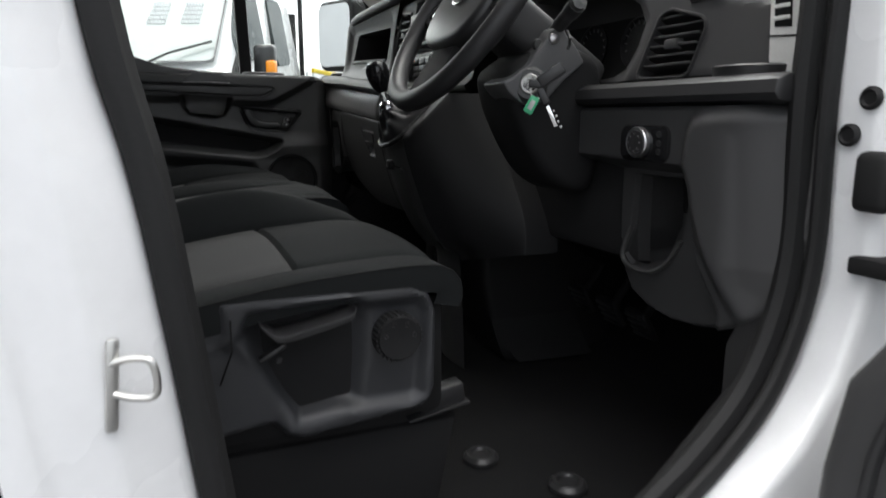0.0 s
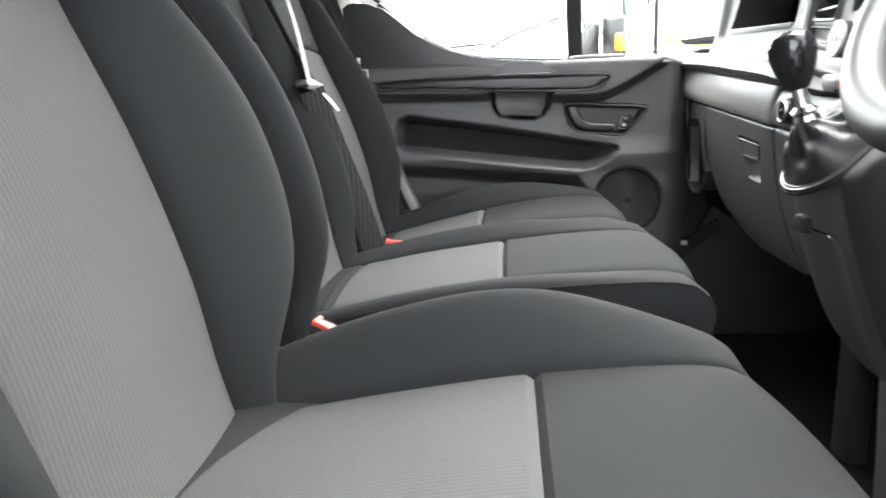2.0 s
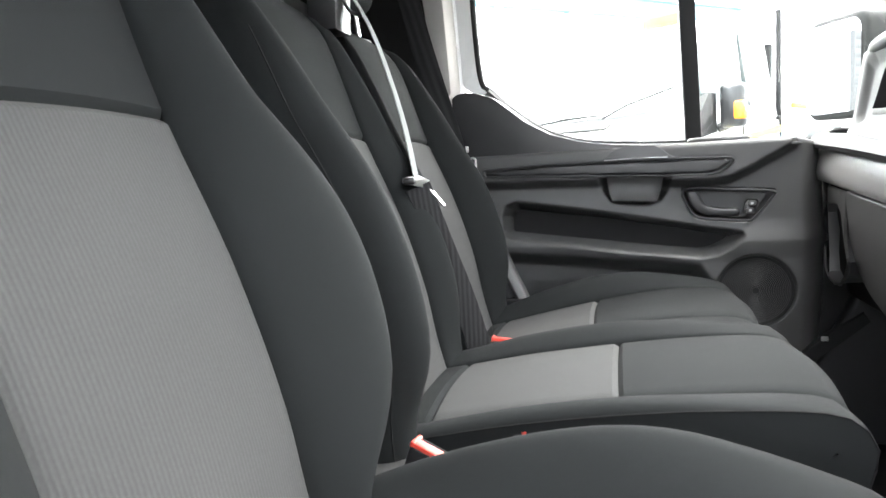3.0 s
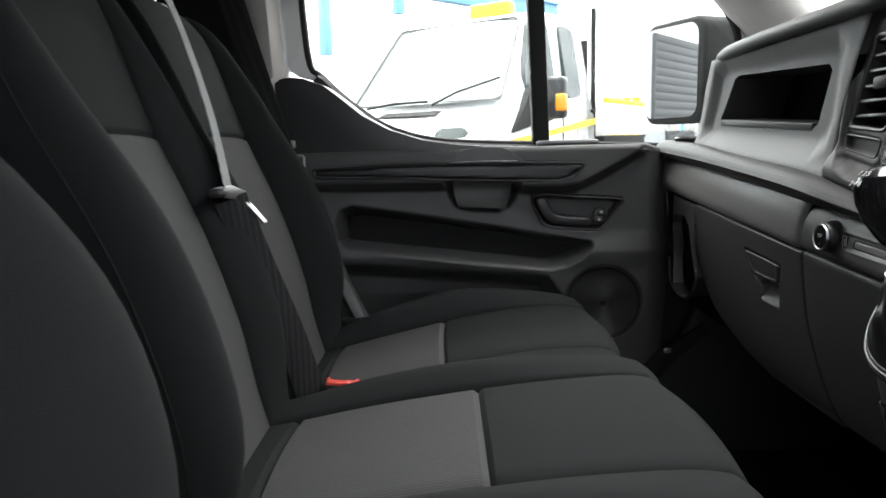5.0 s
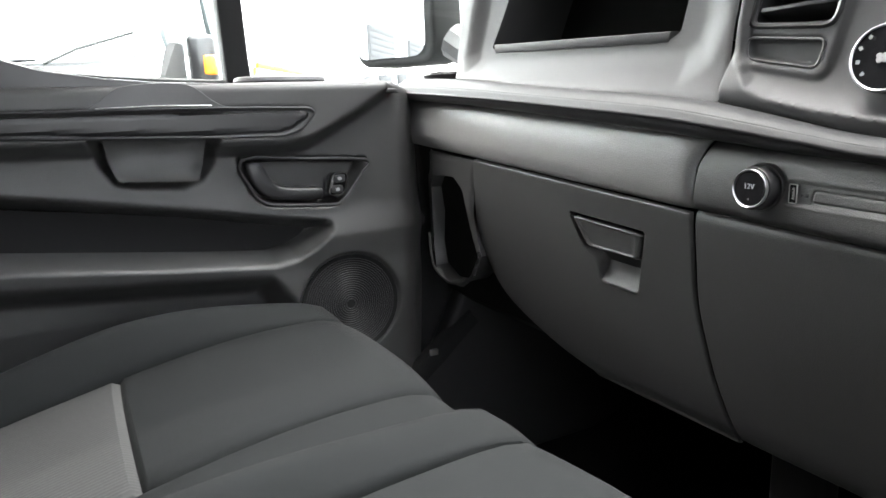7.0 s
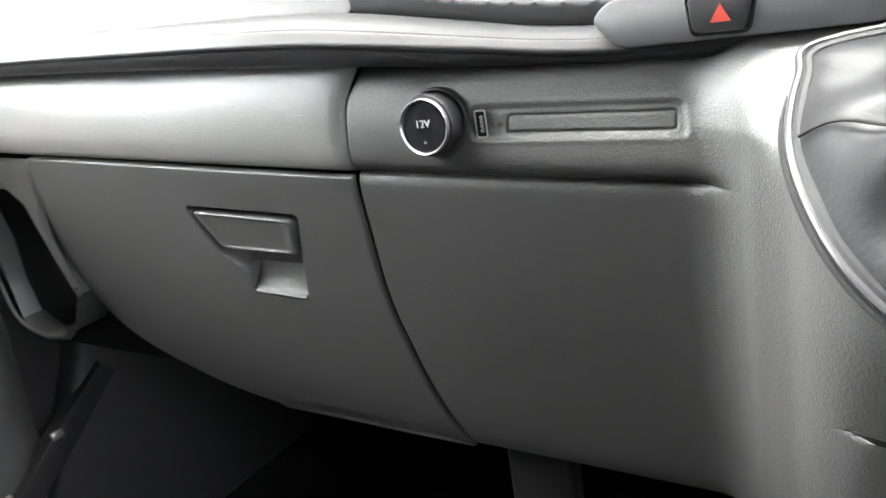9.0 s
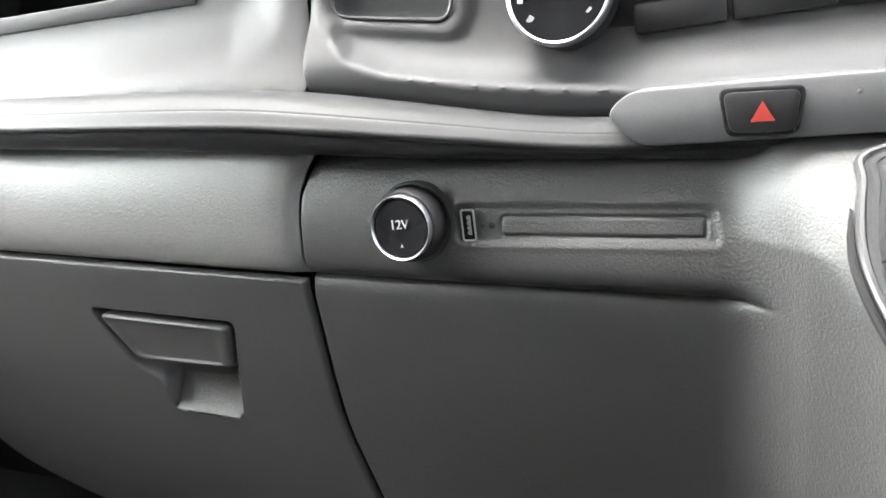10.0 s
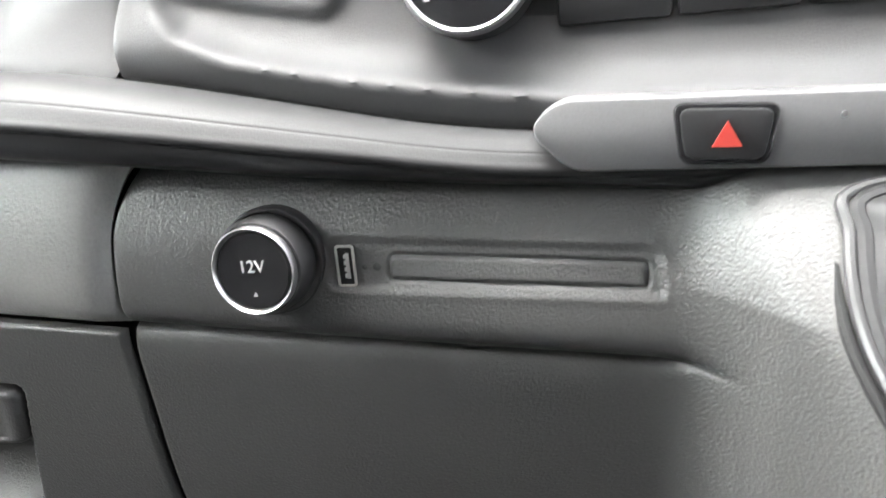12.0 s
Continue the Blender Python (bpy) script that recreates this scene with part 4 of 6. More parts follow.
part("upper_trim", prism([(-0.30, 1.99), (-0.115, 1.99), (-0.065, 1.55), (-0.02, 1.30), (0.04, 1.10), (0.10, 0.92), (0.10, 0.62), (-0.30, 0.62)], "y", 0.785, 0.90, 0.012, 3), MATT, bp)
part("post_paint", prism([(-0.105, 1.99), (-0.03, 1.99), (-0.015, 1.60), (-0.01, 1.47), (-0.03, 1.44), (-0.055, 1.55)], "y", 0.80, 0.91, 0.008), HEADLINE, bp, "pale painted post edge")
part("lower_trim", tube(smooth_line([(0.055, 0.775, 1.23), (0.075, 0.775, 1.15), (0.11, 0.77, 1.05), (0.15, 0.76, 0.965)], 6), 0.021, 12, flat=0.8), TRIM, bp, "grey lower post trim")
part("trim_clip", rbox(0.018, 0.030, 0.772, 0.782, 1.325, 1.34, 0.002), STEEL, bp)

# ---- wing mirror outside ----
mir = thing("wing_mirror", (0.95, 1.15, 1.35), "black passenger wing mirror with two glasses", "mirror")
mm = pose(0.918, 1.147, 1.487, 0, 0, 24)
part("housing", moved(prism(rrect(0.212, 0.256, 0.036), "x", 0.0, 0.10, 0.010, 3), mm), MATT, mir)
part("housing_low", moved(prism(rrect(0.215, 0.10, 0.035), "x", 0.0, 0.10, 0.02, 3), mm @ pose(0, 0.0, -0.205)), SATIN, mir)
part("main_glass", moved(prism(rrect(0.182, 0.226, 0.03), "x", -0.004, -0.002), mm @ pose(-0.001, 0.004, 0.0, 0, 0, 1.5)), MIRROR, mir, "main mirror glass", smooth=False)
part("wide_glass", moved(prism(rrect(0.185, 0.085, 0.03), "x", -0.004, -0.002), mm @ pose(0, 0.0, -0.188, 0, -3, 4)), MIRROR, mir, "wide angle mirror glass", smooth=False)
part("arm", tube([(1.0, 1.04, 1.40), (1.03, 0.98, 1.36), (1.03, 0.94, 1.34)], 0.035, 10), SATIN, mir)

# ---- dashboard ----
dash = thing("dashboard", (1.0, 0.0, 1.2), "dark grey moulded van dashboard with glovebox and vents", "dashboard")
z_groove = plan([(-0.05, 1.157), (0.05, 1.161), (0.264, 1.174), (0.642, 1.202), (0.84, 1.216)])
z_soft = plan([(-0.05, 1.214), (0.05, 1.219), (0.17, 1.229), (0.25, 1.2385), (0.41, 1.254), (0.625, 1.272), (0.84, 1.286)])
z_low = plan([(-0.05, 1.226), (0.09, 1.229), (0.17, 1.240), (0.243, 1.2515), (0.30, 1.2585), (0.43, 1.2695), (0.62, 1.284), (0.84, 1.297)])
z_up = plan([(-0.05, 1.234), (0.05, 1.2365), (0.102, 1.2395), (0.135, 1.2435), (0.161, 1.2485), (0.194, 1.2555), (0.255, 1.2675), (0.315, 1.2755), (0.475, 1.289), (0.684, 1.308), (0.84, 1.318)])
lid_r = plan([(1.18, 0.2655), (1.135, 0.2665), (1.08, 0.267), (1.04, 0.2625), (1.0, 0.2575), (0.951, 0.248), (0.90, 0.238)])
seam_y = plan([(1.26, 0.240), (1.245, 0.2475), (1.239, 0.251), (1.225, 0.2585), (1.212, 0.2622), (1.19, 0.2632), (1.175, 0.2636)])

def dash_strip(name, ys, prof, mat, label="", parent=None, thick=0.003):
    G = [[(x, y, z) for x, z in prof(y)] for y in ys]
    ob = part(name, sheet(G), mat, parent or dash, label, sharp=40)
    return solid(ob, thick, 0.0)

def soft_prof(y):
    a, b = z_groove(y) + 0.0015, z_soft(y)
    h = b - a
    w = float(np.interp(y, [0.262, 0.45], [0.55, 1.0]))
    m = lambda x: 0.7985 + w * (x - 0.7985)
    return smooth_line([(0.812, a), (0.8035, a + 0.001), (m(0.7995), a + 0.005), (m(0.7965), a + 0.25 * h), (0.7985, a + 0.5 * h), (m(0.8035), a + 0.75 * h), (m(0.812), b), (m(0.812) + 0.012, b + 0.003)], 5)

def ledge_prof(y):
    a, b = z_low(y), z_up(y)
    h = b - a
    n = float(np.interp(y, [0.08, 0.16, 0.24], [0.8045, 0.797, 0.7885]))
    w = 0.822 - n
    return smooth_line([(n + 0.02, a - 0.0016), (n + 0.004, a - 0.0014), (n + 0.0006, a - 0.0010), (n - 0.0004, a + 0.0002), (n + 0.0006, a + 0.0018), (n + 0.10 * w, a + 0.40 * h), (n + 0.14 * w, a + 0.47 * h), (n + 0.15 * w, a + 0.53 * h), (n + 0.36 * w, a + 0.84 * h), (n + 0.62 * w, a + 0.99 * h), (0.822, b), (0.842, b - 0.004)], 5)

def band_prof(y):
    n = float(np.interp(y, [0.08, 0.16, 0.24], [0.8045, 0.797, 0.7885]))
    return smooth_line([(n + 0.0015, z_low(y) - 0.0008), (n + 0.003, 0.5 * (z_low(y) + z_soft(y))), (min(n + 0.010, 0.812), z_soft(y) + 0.002), (0.83, z_soft(y) + 0.001)], 4)
dash_strip("backing", np.linspace(-0.02, 0.862, 40), lambda y: [(0.86, z_soft(y) + 0.02), (0.822, z_soft(y)), (0.816, z_groove(y)), (0.832, 1.12), (0.870, 0.96), (0.90, 0.938)], DARK)
soft_rows = []
for t in np.linspace(0, 1, 48):
    row = []
    for k, (x, z) in enumerate(soft_prof(0.264 + (0.862 - 0.264) * t)):
        y = 0.862 + (float(seam_y(z)) + 0.0010 - 0.862) * (1 - t)
        x, z = soft_prof(y)[k]
        row.append((x + 0.003 * max(0.0, 1 - t * 0.6 / 0.003) ** 2, y, z))
    soft_rows.append(row)
solid(part("soft_panel", sheet(soft_rows), SOFT_LIT, dash, "soft grained dash panel", sharp=40), 0.003, 0.0)
dash_strip("ledge_band", np.linspace(-0.06, 0.862, 60), band_prof, SATIN, "black band under the dash ledge")
dash_strip("ledge", np.linspace(-0.06, 0.862, 60), ledge_prof, LEDGE, "smooth black dash ledge")
# added block behind the panels, keeps outside light from the dash end gap
part("edge_light_block", rbox(0.82, 0.92, 0.868, 0.935, 0.66, 1.30, 0.004), MATT, dash, "added black block against light leaks beside the door")

lid_l = plan([(1.22, 0.645), (1.12, 0.66), (1.06, 0.648), (1.01, 0.615), (0.97, 0.545), (0.94, 0.47), (0.90, 0.36)])
def lower_prof(y):
    g = z_groove(y) - 0.0015
    return smooth_line([(0.812, g + 0.001), (0.804, g), (0.8015, g - 0.005), (0.8045, g - 0.03), (0.812, 1.10), (0.826, 1.03), (0.842, 0.975), (0.856, 0.945), (0.875, 0.93), (0.93, 0.925)], 5)

LP = lower_prof(0.45)
LPO = np.array([p for p in LP[5:-8]])[::-1]
def lid_x(Y, Z):
    top = z_groove(Y)
    return np.interp(Z + (z_groove(0.45) - top) * np.clip((Z - 1.0) / 0.2, 0, 1), LPO[:, 1], LPO[:, 0])
up_x = plan([(-0.1, 0.8090), (0.0, 0.8080), (0.06, 0.8008), (0.18, 0.7972), (0.5, 0.7990), (0.8, 0.8042), (1.0, 0.8105), (1.25, 0.821)])

def panel_x(y, z, folds=True):
    """The centre moulding: bulged socket face above a soft fold, flat panel below; the fold dies out towards the gear console."""
    a, b = float(z_groove(y)), float(z_soft(y))
    f = (z - a) / (b - a)
    k = float(ramp(y - 0.049, 0.016)) if folds else 0.0
    low = float(lid_x(y, min(z, a - 0.004))) + 0.0035 * math.exp(-max(a - z, 0) / 0.005)
    mix = float(ramp(z - a, 0.0016))
    folded = low + (float(up_x(f)) - low) * mix
    plain = float(lid_x(y, min(z, a - 0.03))) + (float(up_x(max(f, 0.5))) - float(lid_x(y, a - 0.03))) * float(np.clip((z - a + 0.03) / 0.06, 0, 1))
    return plain + (folded - plain) * k

rear_x = plan([(0.60, 0.86), (0.88, 0.845), (0.90, 0.815), (0.96, 0.772), (1.05, 0.738), (1.10, 0.722), (1.14, 0.713), (1.18, 0.709), (1.25, 0.708)])
SLOT = rounded([(0.1738, 1.2087), (0.1738, 1.1912), (0.0585, 1.1868), (0.0610, 1.2025)], 0.004)
SLOT_LIP = rounded([(0.1762, 1.2110), (0.1762, 1.1890), (0.0558, 1.1840), (0.0582, 1.2050)], 0.006)
SLOT_IN = rounded([(0.1518, 1.2023), (0.1525, 1.1936), (0.0640, 1.1895), (0.0638, 1.1980)], 0.0025)

def slope_cut(x, y, z):
    """The console's sloping top, met with a soft edge beside the boot."""
    d = x - (0.702 + z - 1.128)
    soft = 0.00002 + 0.00025 * min(max((0.050 - y) / 0.05, 0.0), 1.0) ** 2
    return x - d + 0.5 * (d + math.sqrt(d * d + soft))

fillet = plan([(0.082, 0.0), (0.074, 0.0), (0.066, 0.0001), (0.058, 0.0007), (0.050, 0.0033), (0.0425, 0.0085), (0.0355, 0.0160), (0.0280, 0.0260), (0.014, 0.044)])

def console_tail(zf):
    """The console's flank and rear face, from where the fillet leaves the socket panel; zf gives the height along the row."""
    b, r = panel_x(0.066, zf(0.066), False), float(rear_x(zf(0.0)))
    pts = [(panel_x(y, zf(y), False) - float(fillet(y)), y) for y in (0.0293, 0.0280)] + [(max(r + 0.030, b - 0.044), 0.014), (r + 0.010, -0.008), (r, -0.045), (r, -0.10), (r + 0.008, -0.145)]
    return [(slope_cut(x, y, zf(y)), y, zf(y)) for x, y in smooth_line(pts, 7)]

def centre_rows():
    rows = []
    spans = [("up", f) for f in np.linspace(1.2, 0.0, 104)] + [("low", d) for d in np.linspace(0.0006, 0.012, 14)] + [("low", d) for d in np.linspace(0.0155, 0.2265, 48)]
    for kind, v in spans:
        w = 1.0 if kind == "up" else float(np.clip(1 - (v - 0.012) / 0.10, 0, 1))
        def zrow(y):
            if kind == "up":
                return float(z_groove(y) + v * (z_soft(y) - z_groove(y)))
            return 1.1665 - v + float(z_groove(y) - 1.1665) * w
        z0 = zrow(0.26)
        left = float(seam_y(z0)) if z0 > 1.176 else float(lid_r(z0)) - 0.0015
        Y = np.concatenate([[left, left - 0.0005, left - 0.0012, left - 0.0022], np.linspace(left - 0.0032, 0.0300, 384)])
        Z = np.array([zrow(y) for y in Y])
        X = np.array([panel_x(y, z) for y, z in zip(Y, Z)])
        X += 0.0026 * np.clip(1 - (left - Y) / 0.0020, 0, 1) ** 2 - fillet(Y)
        if kind == "up":
            d = inside(Y, Z, SLOT)
            X += -0.0004 * ramp(inside(Y, Z, SLOT_LIP), 0.0022) + 0.0016 * ramp(d, 0.0022) + 0.0011 * np.exp(-(inside(Y, Z, SLOT_IN) / 0.0007) ** 2)
        rows.append([(slope_cut(x, y, z), y, z) for x, y, z in zip(X, Y, Z)] + console_tail(zrow))
    return rows
CENTRE = centre_rows()
part("centre_panel", sheet(CENTRE), TRIM, dash, "grained centre moulding with socket face and slot", sharp=60)
foot_rows = [[(p[0], p[1], p[2]) for p in CENTRE[-1][352:]]]
for z in (0.92, 0.89, 0.86, 0.75, 0.62):
    foot_rows.append([(max(p[0], float(rear_x(z)) + 0.7 * (p[0] - float(rear_x(0.94)))), p[1], z) for p in CENTRE[-1][352:]])
part("console_side", sheet(foot_rows), TRIM, dash)
part("centre_underside", sheet([[(x, y, z) for x, y, z in CENTRE[-1][:356:6]], [(x + 0.012, y, z - 0.008) for x, y, z in CENTRE[-1][:356:6]], [(x + 0.08, y, z - 0.012) for x, y, z in CENTRE[-1][:356:6]]]), TRIM, dash)

CATCH = rounded([(0.4445, 1.1505), (0.3290, 1.1430), (0.3475, 1.0740), (0.4010, 1.0775), (0.4030, 1.1010), (0.4230, 1.1130)], 0.004)
lid_rows = []
for v in np.concatenate([[0, 0.003, 0.006, 0.010], np.linspace(0.014, 0.66, 140), np.linspace(0.68, 0.985, 24), [0.992, 1.0]]):
    row = []
    for t in np.concatenate([[0, 0.001, 0.0025, 0.005], np.linspace(0.008, 0.62, 210), np.linspace(0.64, 1.0, 24)]):
        y0 = float(lid_r(1.1) + (lid_l(1.1) - lid_r(1.1)) * t)
        top = float(z_groove(y0)) - 0.0018
        z = top + (0.934 - top) * v
        y = float(lid_r(z)) + 0.0015 + (float(lid_l(z)) - float(lid_r(z)) - 0.0015) * t
        row.append((y, z, min(y - float(lid_r(z)) - 0.0015, top - z)))
    row = np.array(row)
    X = lid_x(row[:, 0], row[:, 1]) + 0.0035 * np.clip(1 - row[:, 2] / 0.0025, 0, 1) ** 2 + 0.016 * ramp(inside(row[:, 0], row[:, 1], CATCH), 0.0022)
    lid_rows.append([(x, y, z) for x, (y, z, _) in zip(X, row)])
part("glovebox_lid", sheet(lid_rows), TRIM, dash, "grained glovebox lid", sharp=60)
CUBBY = [(0.745, 1.172), (0.71, 1.172), (0.685, 1.155), (0.665, 1.10), (0.648, 1.06), (0.672, 1.028), (0.705, 1.008), (0.75, 1.003), (0.79, 1.02), (0.80, 1.06), (0.79, 1.15), (0.77, 1.17)]
END = [(0.648, 1.198), (0.660, 1.12), (0.643, 1.062), (0.668, 1.023), (0.703, 1.003), (0.752, 0.998), (0.797, 1.014), (0.83, 1.04), (0.835, 1.212)]
part("end_panel", relief(END, lambda Y, Z: 0.803 + 0.25 * np.clip(1.14 - Z, 0, 1) ** 2 + 0.02 * ramp(Y - 0.80, 0.03), [], 0.005, "x", 0.004, 0.003, [(CUBBY, 0.10)]), TRIM, dash, "end panel with an open pocket")
# added black block, gives the open dash pocket its inner darkness as shade
part("dash_pocket_shade", prism([(0.722 + 0.95 * (y - 0.722), 1.088 + 0.95 * (z - 1.088)) for y, z in CUBBY], "x", 0.832, 0.905), DARK, dash, "black plate standing for the shade inside the pocket")
part("pocket_rim", tube(smooth_line([(0.805, 0.798, 1.075), (0.806, 0.790, 1.025), (0.808, 0.752, 1.005), (0.810, 0.705, 1.009), (0.812, 0.672, 1.030), (0.81, 0.648, 1.062)], 6), 0.0020, 8, up=(1, 0, 0)), TRIM, dash)

GH = rounded([(0.4400, 1.1480), (0.3315, 1.1408), (0.3375, 1.1125), (0.4180, 1.1155)], 0.005, 6)
catch_rows = [[(float(lid_x(y, z)) + d, 0.384 + (y - 0.384) * s, 1.129 + (z - 1.129) * s) for y, z in GH] for d, s in ((0.014, 1.0), (0.002, 1.0), (-0.0003, 0.985), (-0.0014, 0.95), (-0.0018, 0.90), (-0.0014, 0.84), (-0.0006, 0.80), (-0.0005, 0.72))]
ghb = part("glovebox_catch", sheet(catch_rows, close_v=True, caps=True), TRIM, dash, "grained glovebox catch plate", sharp=60)
part("finger_well", sheet([[(0.8290, 0.400, 1.1080), (0.8290, 0.3390, 1.1060)], [(0.8270, 0.400, 1.096), (0.8270, 0.342, 1.094)], [(0.8190, 0.3995, 1.083), (0.8190, 0.3460, 1.080)], [(0.8140, 0.399, 1.0785), (0.8140, 0.3470, 1.0755)]]), TRIM, ghb, "worn grey finger recess")

# socket, data port and card slot
sx = 0.799
so = part("power_socket", lathe([(0.0, -0.01), (0.0200, -0.01), (0.0203, -0.0005), (0.0197, 0.0012), (0.0188, 0.0012), (0.0182, -0.002), (0.0, -0.002)], (sx, 0.1955, 1.2015), (-1, 0, 0.05), 40), SATIN, dash, "capped power socket")
part("socket_body", lathe([(0.0, 0.0), (0.0178, 0.0), (0.0178, 0.008), (0.0165, 0.0105), (0.0, 0.0105)], (sx, 0.1965, 1.2015), (-1, 0, 0.05), 40), SATIN, so)
part("socket_ring", lathe([(0.0140, 0.010), (0.0158, 0.010), (0.0158, 0.0125), (0.0152, 0.0135), (0.0146, 0.0127), (0.0142, 0.0118)], (sx, 0.1970, 1.2012), (-1, 0, 0.05), 40), BRUSHED, so, "chrome ring")
part("socket_cap", lathe([(0.0, 0.0), (0.0145, 0.0), (0.0145, 0.0115), (0.0132, 0.0127), (0.0, 0.0129)], (sx, 0.1970, 1.2012), (-1, 0, 0.05), 40), GLOSS, so, "gloss black cap")
letters("12V", 0.0062, Matrix.Translation((sx - 0.0132, 0.1970, 1.2035)) @ pose(0, 0, 0, 90, 0, -90), PRINT, so)
part("cap_mark", prism([(0.1990, 1.1905), (0.1970, 1.1945), (0.1950, 1.1905)], "x", sx - 0.0132, sx - 0.0128), PRINT, so)
ub = part("data_port", prism([(0.1677 + y, 1.1992 + z) for y, z in rrect(0.0058, 0.0142, 0.0008)], "x", 0.7990, 0.806), DARK, dash, "open data port")
part("port_rim", tube([(0.7992, 0.1677 + y, 1.1992 + z) for y, z in rrect(0.0062, 0.0146, 0.001)], 0.0006, 6, closed=True, up=(1, 0, 0)), STEEL, ub, "bright metal port rim")
part("port_tongue", rbox(0.7986, 0.806, 0.1662, 0.1676, 1.1945, 1.2040, 0.0003), STEEL, ub)
for k in range(4):
    part("contact", rbox(0.7984, 0.800, 0.1675, 0.1681, 1.1950 + 0.0024 * k, 1.1963 + 0.0024 * k, 0), STEEL, ub, smooth=False)
for dy in (0.0, 0.0045):
    part("port_symbol", lathe([(0.0, 0.0), (0.0010 + 0.12 * dy, 0.0), (0.0, 0.0003)], (0.7999, 0.1610 - dy, 1.1985), (-1, 0, 0), 8), SATIN, dash)

# centre stack
CREASE = [(0.2430, 1.300), (0.2390, 1.2900), (0.2310, 1.2810), (0.2100, 1.2720), (0.168, 1.2630), (0.131, 1.2570), (0.09, 1.2515), (0.0, 1.2490), (-0.24, 1.247)]
stack_seam = plan([(1.25, 0.2565), (1.30, 0.2575), (1.34, 0.258), (1.40, 0.247), (1.47, 0.226)])
def joint_roll(Y, Z):
    """Lower edges of the fascia roll under above the ledge."""
    d = np.clip(Z - z_up(Y) - 0.0015, 0, 1)
    return 0.0045 * np.exp(-d / 0.0055)
def stack_x(Y, Z):
    d = np.clip(Z - np.interp(Y, [p[0] for p in CREASE[::-1]], [p[1] for p in CREASE[::-1]]), 0, 1) * ramp(0.2455 - Y, 0.004)
    rim = 0.8145 + 0.016 * ramp(Z - 1.298, 0.020)
    return rim + (0.8365 - rim) * (1 - np.exp(-d / 0.010)) + 0.12 * np.clip(Z - 1.27, 0, 1) + joint_roll(Y, Z)
STACK = [(y, z_up(y) + 0.0015) for y in np.linspace(-0.24, 0.2558, 40)] + [(stack_seam(z) - 0.0008, z) for z in np.linspace(1.27, 1.46, 12)] + [(-0.24, 1.46)]
VENT = [(0.247, 1.333), (0.171, 1.326), (0.150, 1.432), (0.222, 1.440)]
VPOC = rounded([(0.2470, 1.3240), (0.2455, 1.3060), (0.1800, 1.2945), (0.1755, 1.3160)], 0.007, 6)
VRIM = rounded([(0.2545, 1.40), (0.2560, 1.330), (0.2535, 1.3005), (0.1720, 1.2845), (0.1660, 1.318), (0.1500, 1.40)], 0.013, 7)
DISPLAY = [(0.122, 1.45), (0.128, 1.335), (-0.20, 1.33), (-0.20, 1.45)]
part("console_face", relief(STACK, stack_x, [(VRIM, -0.003, 0.003), (VPOC, 0.005, 0.002), (DISPLAY, 0.012, 0.006)], 0.0022, "x", 0.0008, 0.0004, [(VENT, 0.05)]), PLASTIC, dash, "black moulded centre console face", sharp=60)
# added dark beads draw the shadow line in the joint above the ledge
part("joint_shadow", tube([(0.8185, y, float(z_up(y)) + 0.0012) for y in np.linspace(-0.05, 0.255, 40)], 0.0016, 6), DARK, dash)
part("fascia_joint_shadow", tube([(0.8235, y, float(z_up(y)) + 0.0012) for y in np.linspace(0.258, 0.73, 40)], 0.0014, 6), DARK, dash)
VP_X = 0.8145 + 0.022 + 0.12 * 0.04 - 0.003
part("vent_pocket_frame", tube([(VP_X + 0.12 * (z - 1.31) - 0.0004, y, z) for y, z in VPOC], 0.0011, 8, closed=True, up=(1, 0, 0)), TRIM, dash, "raised pocket rim")

def air_vent(y0, y1, z0, z1, x, n, skew=0.0, slope=0.0, rim=None):
    """Louvred vent: surround, slats and a middle slider."""
    v = part("air_vent", tube([(x + slope * (z - z0), y, z) for y, z in (rounded(rim, 0.010) if rim else [((y0 + y1) / 2 + a + skew * (b + (z1 - z0) / 2), (z0 + z1) / 2 + b) for a, b in rrect(y1 - y0, z1 - z0, 0.008)])], 0.003, 8, closed=True, up=(1, 0, 0)), SATIN, dash, "louvred air vent")
    for k in range(n):
        z = z0 + (z1 - z0) * (k + 0.6) / n
        dy, dx = skew * (z - z0), slope * (z - z0)
        part("slat", moved(rbox(-0.014, 0.014, y0 + 0.004 + dy, y1 - 0.004 + dy, -0.0022, 0.0022, 0.0016), pose(x + 0.014 + dx, 0, z, 0, 22, 0)), SATIN, v)
    zc = z0 + (z1 - z0) * 0.5
    part("slider", rbox(x - 0.004 + slope * (zc - z0), x + 0.02, (y0 + y1) / 2 - 0.014 + skew * (zc - z0), (y0 + y1) / 2 + 0.014 + skew * (zc - z0), zc - 0.008, zc + 0.008, 0.004), PLASTIC, v)
    part("vent_throat", rbox(x + 0.034, x + 0.045, y0 - 0.004, y1 + 0.004, z0 - 0.004, z1 + 0.004, 0.0), DARK, v)
    return v
air_vent(0.172, 0.246, 1.330, 1.436, 0.842, 6, -0.22, 0.12, VENT)

